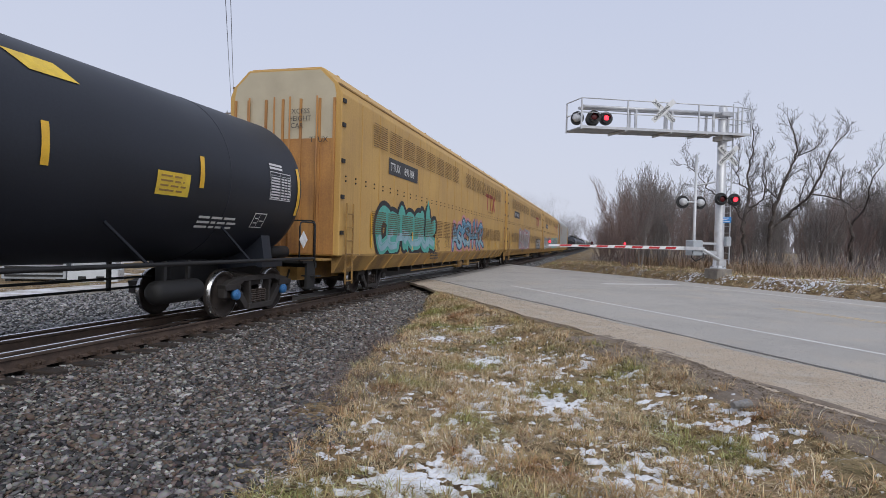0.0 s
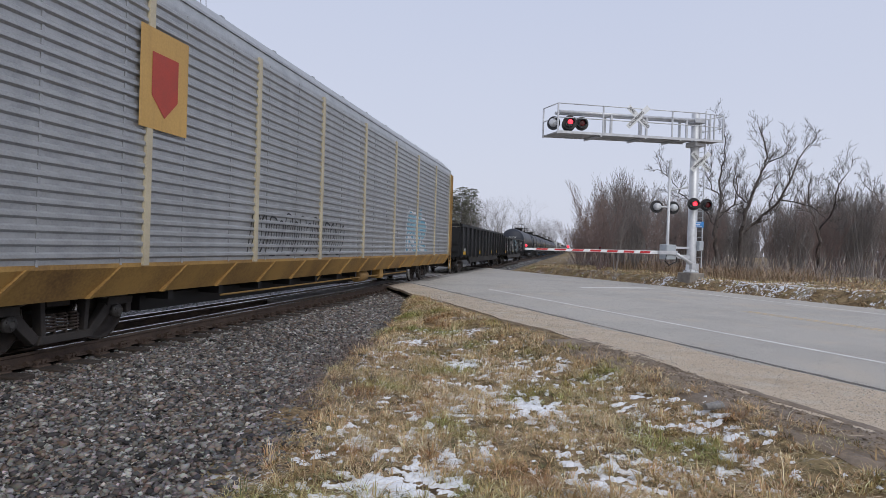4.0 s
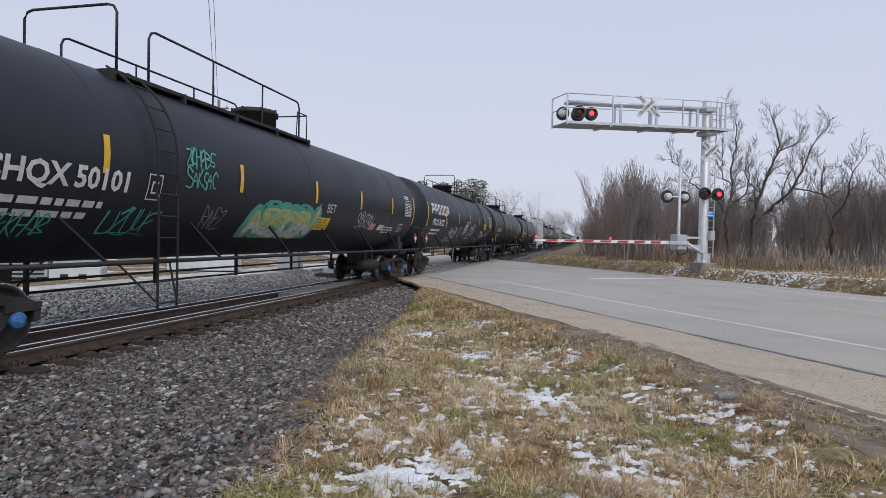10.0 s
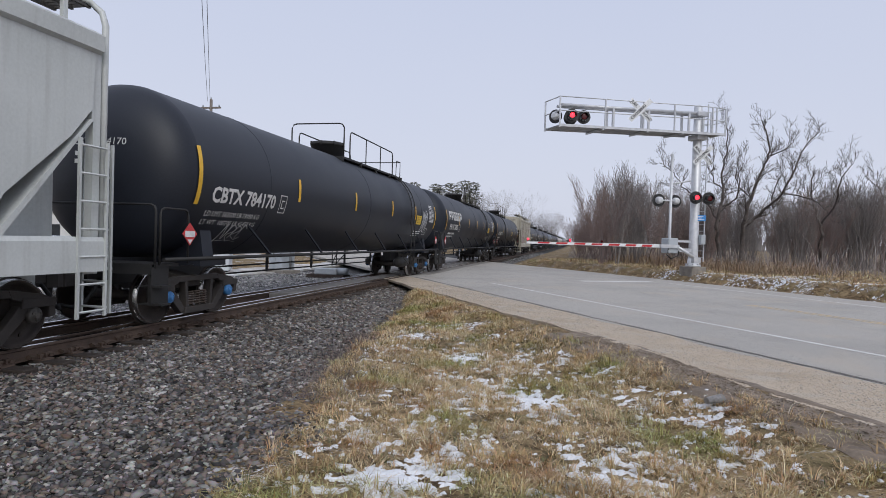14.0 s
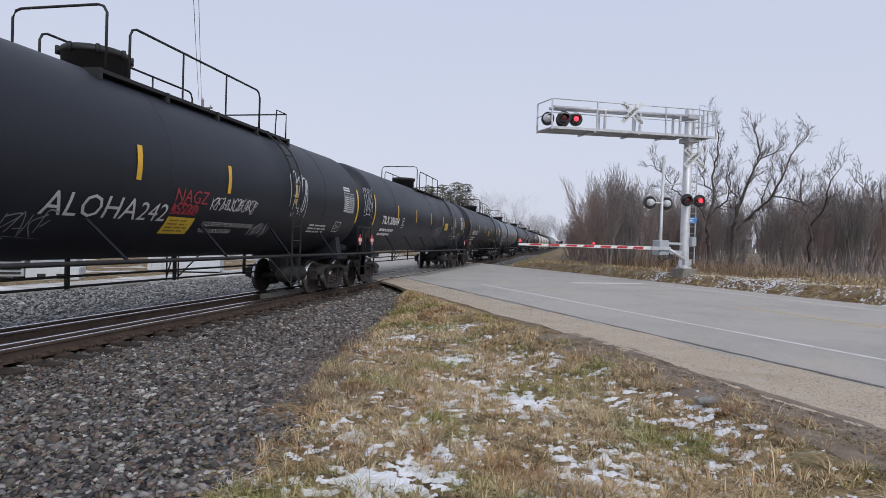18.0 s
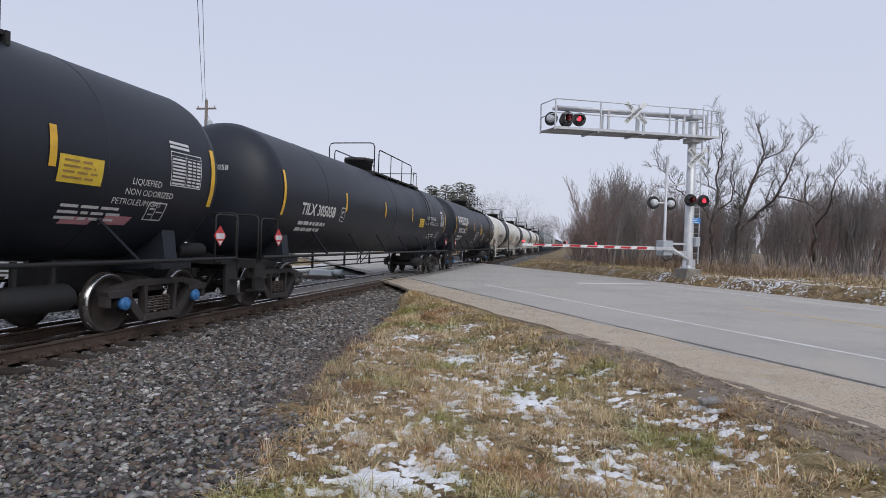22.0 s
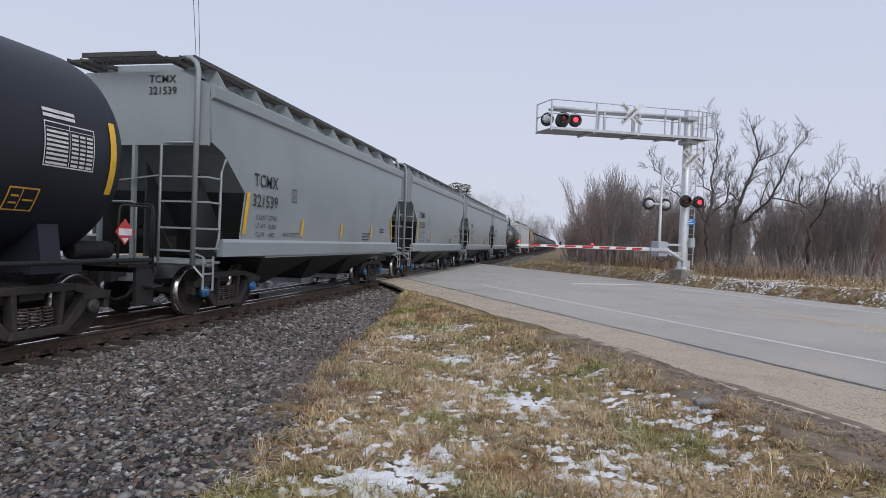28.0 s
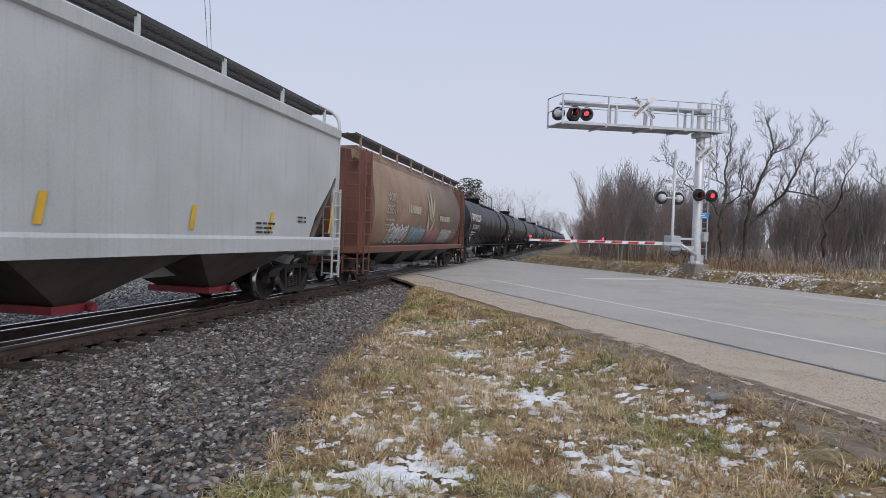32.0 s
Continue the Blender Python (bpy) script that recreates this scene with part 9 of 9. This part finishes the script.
tagged(st, "bleached broken stick lying on the gravel", "stick")

# old snow caught in the grass: a thin ragged sheet wherever it has lasted
vv, ff = [], []
rnd = random.Random(31)
CELL = 0.022
nx, ny = int(6.2 / CELL), int(9.6 / CELL)
ids = {}
hold = np.zeros((ny + 1, nx + 1))
for j in range(ny + 1):
    for i in range(nx + 1):
        x, y = -3.4 + CELL * i, 3.2 + CELL * j
        if x < float(apron_edge(y)) + 0.15 or 0.839 * x + 0.545 * y > 5.6:
            hold[j, i] = -1
            continue
        hold[j, i] = snow_depth(x, y) + 0.30 * noise.noise((x * 9, y * 9, 44)) + 0.32 * noise.noise((x * 27, y * 27, 45))
for j in range(ny):
    for i in range(nx):
        cell = ((i, j), (i + 1, j), (i + 1, j + 1), (i, j + 1))
        if max(hold[b, a] for a, b in cell) < 0.06 or min(hold[b, a] for a, b in cell) < -0.3:
            continue
        for a, b in cell:
            if (a, b) not in ids:
                x, y = -3.4 + CELL * a + rnd.uniform(-0.008, 0.008), 3.2 + CELL * b + rnd.uniform(-0.008, 0.008)
                ids[(a, b)] = len(vv)
                vv.append((x, y, ground_z(x, y) + 0.010 + min(0.016, 0.12 * (hold[b, a] - 0.06)) + rnd.uniform(-0.003, 0.003)))
        ff.append(tuple(ids[c] for c in cell))
for k in range(120):
    u, nn = rnd.uniform(-25, 26), 20.8 + 3.6 * rnd.random() ** 1.3
    c = RD * u + RN * nn
    for j in range(40):
        x, y = c.x + rnd.gauss(0, 0.4), c.y + rnd.gauss(0, 0.25)
        r = rnd.uniform(0.01, 0.05)
        o, kk = len(vv), 7
        vv.append((x, y, ground_z(x, y) + 0.045))
        for i in range(kk):
            a = 6.2832 * i / kk
            q = r * rnd.uniform(0.2, 2.0)
            px, py = x + q * math.cos(a), y + q * math.sin(a)
            vv.append((px, py, ground_z(px, py) + 0.03))
        ff += [(o, o + 1 + i, o + 1 + (i + 1) % kk) for i in range(kk)]
me = bpy.data.meshes.new("snow_patches")
me.from_pydata(vv, [], ff)
me.materials.append(MAT["snow"])
tagged(new("snow_patches", me), "scraps of old snow caught in the grass", "snow", kind="stuff")
# bleached tufts that stand above the rest
tp = []
for x, y, h in ((0.05, 4.3, 1.0), (0.28, 4.45, 1.1), (-0.15, 4.5, 0.9), (0.95, 4.6, 0.7), (-0.6, 8.2, 0.8), (0.4, 7.3, 0.6), (-1.2, 5.6, 0.6), (1.4, 7.6, 0.7), (2.3, 6.3, 0.7), (-2.0, 9.0, 0.7), (-0.2, 10.5, 0.8), (2.6, 5.6, 0.8), (-2.6, 7.2, 0.8), (-1.9, 4.4, 0.9)):
    for j in range(46):
        px, py = x + rnd.gauss(0, 0.07), y + rnd.gauss(0, 0.06)
        tp.append((px, py, ground_z(px, py), h))
blades("bleached_tufts", tp, "hay", "bleached tufts of long dead grass", 15, 0.12, 0.30, 0.010, 1.9)


# ---- the consist, front to back ----
SET_B = [0.0, 3.8, 7.5, 11.1, 14.2, 17.6]
tank_car(-5.75, "", "", ladder_u=4.3, cap="bearing_blue", sticker_u=13.3, placard_mat="label_white", stripes=[0.0, 3.3, 7.0, 11.43, 14.33, 17.6], top_patch=True)
autorack(13.87, "891184", pieces=((2.7, 1.2, 6.2, 1.36, 1, "g_teal", "g_sky", "g_teal", "g_black", 0.30), (12.0, 1.2, 7.2, 1.42, 2, "g_blue", "g_sky", "g_black", "g_pink")), scrawls=((9.0, 1.25, 0.8, 0.45, 3, "g_black", 0.03), (10.6, 1.4, 0.9, 0.4, 13, "g_black", 0.03)))
autorack(42.3, "891171", pieces=((6.9, 1.2, 2.8, 1.32, 4, "g_white", "g_grey", "g_red", None, 0.36), (10.2, 1.2, 3.6, 1.38, 14, "g_white", "g_grey", "g_red", None, 0.36), (20.2, 1.15, 4.4, 1.0, 5, "g_white", "g_grey", "g_black", "g_black")), scrawls=((13.75, 1.75, 0.7, 0.4, 6, "g_red", 0.03), (19.0, 1.35, 1.0, 0.6, 9, "g_grey", 0.03)))
autorack(70.6, "891176", pieces=((2.0, 1.17, 5.3, 1.22, 7, "g_white", "g_white", "g_black", "g_white", 0.24), (7.7, 1.18, 5.3, 1.25, 8, "g_pink", "g_white", "g_black", "g_pink", 0.24), (13.4, 1.17, 5.0, 1.25, 9, "g_sky", "g_teal", "g_white", "g_teal", 0.26), (18.5, 1.17, 6.9, 1.22, 10, "g_sky", "g_purple", "g_lime", "g_blue", 0.34)))
autorack(100.0, "", galvanised=True, pieces=((19.0, 1.3, 2.6, 1.49, 11, "g_sky", "g_white", "g_blue", None),), scrawls=((7.4, 1.3, 5.0, 0.9, 12, "g_black", 0.05),))
gondola(130.5, "NOKL", "360316", text=False, z1=2.75)
gondola(152.4, "NOKL", "360309", z1=2.52, pieces=((4.9, 1.22, 3.5, 1.25, 14, "g_white", "g_grey", "g_black", "gon_black"), (8.7, 1.2, 3.2, 1.3, 15, "g_sky", "g_white", "g_black", "gon_black"), (12.2, 1.22, 2.8, 1.25, 16, "g_white", "g_sky", "g_black", "gon_black"), (15.3, 1.22, 4.0, 1.2, 17, "g_white", "g_pink", "g_black", "gon_black")), scrawls=((0.95, 1.5, 0.85, 0.5, 13, "g_pink", 0.04), (7.4, 1.25, 1.2, 0.7, 19, "g_lime", 0.06)))
tank_car(174.95, "GATX", "214277", paint="tank_slate", colour="slate-black", ladder_u=13.6, gas=False, scrawls=((8.4, 1.6, 0.9, 0.6, 20, "g_grey", 0.03),))
tank_car(195.8, "TILX", "309117", stripes=SET_B, scrawls=((0.3, 1.9, 1.0, 0.8, 21, "g_white", 0.05), (7.5, 1.5, 1.6, 0.8, 22, "g_grey", 0.025), (11.0, 1.6, 2.4, 0.6, 23, "g_grey", 0.025)))
tank_car(216.35, "GATX", "214345", paint="tank_slate", colour="slate-black", loads=("LD LMT 163500 LB  74150 KG", "LT WT   99500 LB  45150 KG"), panel=True, gas=True, cap="bearing_blue", sticker_u=13.2)
tank_car(236.8, "SHQX", "50101", text_u=0.85, gap_text=True, ladder_u=3.64, plat=(3.3, 9.9), stripes=[0.0, 2.51, 5.82, 9.1, 12.1, 15.0, 17.6], cap="bearing_blue", sticker_u=9.44, sticker_v=1.66, said=(("BET", 9.8, 2.16, 0.24, "g_white"),), pieces=((6.5, 1.4, 2.75, 0.74, 24, "g_lime", "g_white", "g_teal", "g_teal", 0.34),), scrawls=((4.15, 2.68, 0.8, 0.28, 26, "g_teal", 0.045), (4.2, 2.34, 0.8, 0.28, 126, "g_teal", 0.045), (2.75, 1.47, 1.0, 0.40, 27, "g_teal", 0.045), (0.9, 1.38, 1.0, 0.34, 28, "g_teal", 0.045), (4.9, 1.6, 0.6, 0.4, 29, "g_grey", 0.03), (12.0, 1.85, 1.3, 0.4, 129, "g_white", 0.035)), stickers=((13.2, 1.75, 0.5, 0.22, "g_pink"), (14.0, 1.75, 0.5, 0.2, "label_white")))
tank_car(256.6, "PROX", "34323", said=(("BET", 8.55, 2.22, 0.30, "g_white"), ("OUT", 6.95, 2.02, 0.18, "g_white"), ("OF", 7.05, 1.80, 0.17, "g_white"), ("BAIL", 7.0, 1.58, 0.17, "g_white")), logo=block_logo, ladder_u=13.2, scrawls=((4.6, 1.3, 1.8, 0.8, 30, "g_white", 0.06), (8.1, 1.8, 0.9, 0.6, 31, "g_white", 0.06), (9.6, 1.5, 1.6, 0.9, 32, "g_white", 0.06), (13.2, 1.4, 1.4, 0.7, 33, "g_white", 0.05)))
tank_car(276.3, "TILX", "304590", ladder_u=4.2, plat=(3.4, 10.2), sticker_u=14.5)
tank_car(296.6, "DBUX", "340138", sticker_u=12.0, ladder_u=4.3, said=(("OOMZ", 7.45, 1.88, 0.36, "g_white"), ("RESPO", 8.8, 1.88, 0.36, "g_white"), ("DSO", 10.3, 1.90, 0.34, "g_white"), ("MOKE", 11.1, 1.90, 0.32, "g_white")), gas=False, scrawls=((-1.0, 1.6, 2.0, 1.4, 34, "g_white", 0.08), (3.9, 1.5, 1.4, 0.8, 35, "g_grey", 0.035), (12.2, 1.3, 2.0, 0.5, 37, "g_white", 0.045)))
hopper(315.15, "SHPX", "432898", text_u=3.05, text_z=2.62, loads=("LD LMT 231800 LB 105100 KG", "LT WT  54200 LB  24600 KG"), L=11.6, paint="hop_white", bay="hop_white", top=4.15, bays=2, crown="none", colour="white two-bay", scrawls=((0.7, 2.9, 1.1, 0.6, 38, "g_black", 0.03), (2.0, 1.55, 0.9, 0.5, 39, "g_red", 0.04), (6.4, 1.25, 2.5, 0.66, 61, "g_black", 0.05)), stripe=False)
tank_car(328.8, "CBTX", "784170", text_u=0.4, loads=("LD LMT 162000 LB 73480 KG", "LT WT  100200 LB 45450 KG"), stripes=SET_B, ladder_u=13.5, cap="bearing_blue", scrawls=((1.2, 1.3, 0.8, 0.4, 40, "g_white", 0.03), (15.3, 1.9, 0.8, 0.9, 41, "g_white", 0.05)))
tank_car(349.0, "PROX", "33852", logo=block_logo, ladder_u=13.2)
tank_car(369.0, "UTLX", "950721", stripes=SET_B, ladder_u=5.0, sticker_u=11.3, gas=False, placard_mat="placard_red")
hopper(388.8, "CGOX", "5467", text_u=0.75, text_z=2.92, L=15.5, paint="hop_cream", bay="bay_tan", top=4.25, bays=3, crown="none", colour="dirty cream ribbed", ribs=10, pieces=((2.33, 1.5, 2.0, 0.76, 42, "g_rose", "g_rose", "g_white", None, 0.34),), stripe=False)
tank_car(406.7, "SHPX", "224048", stripes=[0.0, 2.9, 5.6, 8.02, 10.48, 13.35, 17.6], ladder_u=13.2, sticker_u=8.98, sticker_v=1.46, said=(("ALOHA", 6.5, 1.72, 0.37, "g_white"), ("242", 8.24, 1.72, 0.33, "g_white"), ("NAGZ", 8.95, 2.10, 0.24, "g_red"), ("LIQUEFIED PETROLEUM GAS", 10.0, 1.68, 0.10, "letter_white"), ("NON-ODORIZED", 10.0, 1.52, 0.10, "letter_white")), scrawls=((8.95, 1.90, 0.7, 0.16, 43, "g_red", 0.04), (10.0, 2.04, 1.6, 0.22, 44, "g_white", 0.035), (13.05, 2.2, 0.9, 0.85, 45, "g_white", 0.05, 6), (5.3, 1.35, 1.5, 0.4, 46, "g_grey", 0.03), (11.75, 1.5, 0.7, 0.3, 47, "g_white", 0.03)))
tank_car(426.0, "TILX", "308304", stripes=[0.0, 2.8, 5.6, 8.45, 11.18, 14.6, 17.6], ladder_u=13.06, sticker_u=11.75, scrawls=((-1.1, 2.4, 0.9, 0.8, 48, "g_white", 0.035), (9.6, 1.85, 1.4, 0.42, 49, "g_grey", 0.035), (13.5, 1.9, 1.4, 0.7, 50, "g_white", 0.04)))
tank_car(446.3, "SHPX", "224141", stripes=[0.0, 3.8, 7.3, 10.8, 14.3, 17.6], ladder_u=12.95, sticker_u=8.8, gas=False, said=(("LIQUEFIED PETROLEUM GAS", 10.46, 1.77, 0.125, "letter_white"), ("NON-ODORIZED", 10.46, 1.58, 0.125, "letter_white")))
tank_car(465.8, "TILX", "306691", stripes=SET_B, paint="tank_blue", colour="blue-black", scrawls=((13.0, 1.4, 1.8, 0.6, 51, "g_white", 0.04),))
tank_car(486.1, "NATX", "401050", stripes=SET_B, sticker_u=14.3, said=(("LIQUEFIED", 15.62, 2.28, 0.10, "letter_white"), ("NON ODORIZED", 15.52, 2.12, 0.10, "letter_white"), ("PETROLEUM GAS", 15.32, 1.96, 0.10, "letter_white")), stickers=((14.6, 1.58, 0.52, 0.13, "g_pink"), (15.3, 1.60, 0.52, 0.16, "g_pink")), ladder_u=13.1, cap="bearing_blue", gas=False, scrawls=((9.6, 1.6, 0.8, 0.7, 52, "g_white", 0.05, 3),))
tank_car(506.5, "TILX", "305058", said=(("NON-ODORIZED", 13.6, 2.54, 0.17, "letter_white"), ("LIQUEFIED PETROLEUM GAS", 13.3, 2.32, 0.15, "letter_white")), stripes=SET_B, ladder_u=13.6, sticker_u=12.4)
tank_car(527.2, "PROX", "33955", length=17.0, stripes=[0.0, 3.3, 6.4, 9.5, 12.4, 14.6, 16.85], logo=block_logo, ladder_u=13.4, cap="bearing_blue", scrawls=((7.2, 1.5, 1.5, 0.8, 53, "g_white", 0.06), (10.6, 1.5, 1.0, 0.8, 54, "g_white", 0.05)), sticker_u=9.3)
for s, num in ((547.4, "259914"), (564.8, "259748"), (582.8, "259273"), (600.5, "259146")):
    tank_car(s, "DPRX", num, loads=("LD LMT  210800 LB  95600 KG", "LT WT    75200 LB  34100 KG"), length=15.3, paint="tank_white", colour="dirty white", band=True, band_at=-0.35, dome=-0.45, gap_text=True, text_u=0.82, stripes=[0.0, 3.32, 5.5, 9.0, 12.0, 15.3], ladder_u=7.9, plat=(5.0, 8.5), sticker_u=11.6)
tank_car(618.3, "TLX", "212219", length=13.9, letters="letter_amber", ladder_u=8.6, plat=(4.0, 8.6), sticker_u=9.2, gas=False)
for s, num in ((634.4, "321539"), (648.4, "321538"), (662.5, "321537"), (676.4, "321540")):
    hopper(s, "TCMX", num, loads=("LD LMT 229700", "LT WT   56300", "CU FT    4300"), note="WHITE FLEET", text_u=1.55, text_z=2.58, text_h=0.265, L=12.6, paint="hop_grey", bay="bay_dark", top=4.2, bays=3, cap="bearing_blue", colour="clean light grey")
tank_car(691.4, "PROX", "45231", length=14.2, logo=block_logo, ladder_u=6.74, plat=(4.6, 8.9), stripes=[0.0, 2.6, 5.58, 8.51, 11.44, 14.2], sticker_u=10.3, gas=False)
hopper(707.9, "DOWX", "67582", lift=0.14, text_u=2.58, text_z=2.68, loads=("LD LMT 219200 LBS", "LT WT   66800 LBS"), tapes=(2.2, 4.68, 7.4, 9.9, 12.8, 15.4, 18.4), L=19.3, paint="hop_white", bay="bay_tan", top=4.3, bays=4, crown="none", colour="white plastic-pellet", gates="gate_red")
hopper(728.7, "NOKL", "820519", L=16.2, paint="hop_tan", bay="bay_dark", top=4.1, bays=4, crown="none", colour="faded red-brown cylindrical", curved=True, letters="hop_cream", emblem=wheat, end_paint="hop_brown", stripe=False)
for k in range(13):
    tank_car(747.6 + 20.3 * k, "TILX", str(304120 + 37 * k), ladder_u=(13.4, 4.3, 13.6)[k % 3], tail=True, logo=block_logo if k in (0, 5) else None)


def motions():
    for car, s, wheels in CARS:
        rows = [(0.5 * k, pose(TRACK_X, s - travelled(0.5 * k), 0)) for k in range(65)]
        walk(car, rows)
        # the wheels turn while their car passes close by
        t_near = None
        for k in range(961):
            t = k / FPS
            y = s - travelled(t)
            if -16 < y < 42:
                t_near = (t, t_near[1] if False else t) if t_near is None else (t_near[0], t)
        if t_near is None:
            continue
        a, b = round(t_near[0] * FPS), round(t_near[1] * FPS)
        for ws, w in wheels:
            spin, out = 0.0, []
            if a > 0:
                out.append((0.0, at(0, w, WHEEL_R)))
            for k in range(a, b + 1):
                out.append((k / FPS, at(0, w, WHEEL_R) @ pose(0, 0, 0, spin)))
                spin += min(86.0, math.degrees((travelled((k + 1) / FPS) - travelled(k / FPS)) / WHEEL_R))
            if b < 960:
                out.append((32.0, out[-1][1]))
            walk(ws, out)
    for ob, rows in BLINKS:
        walk(ob, rows)


motions()
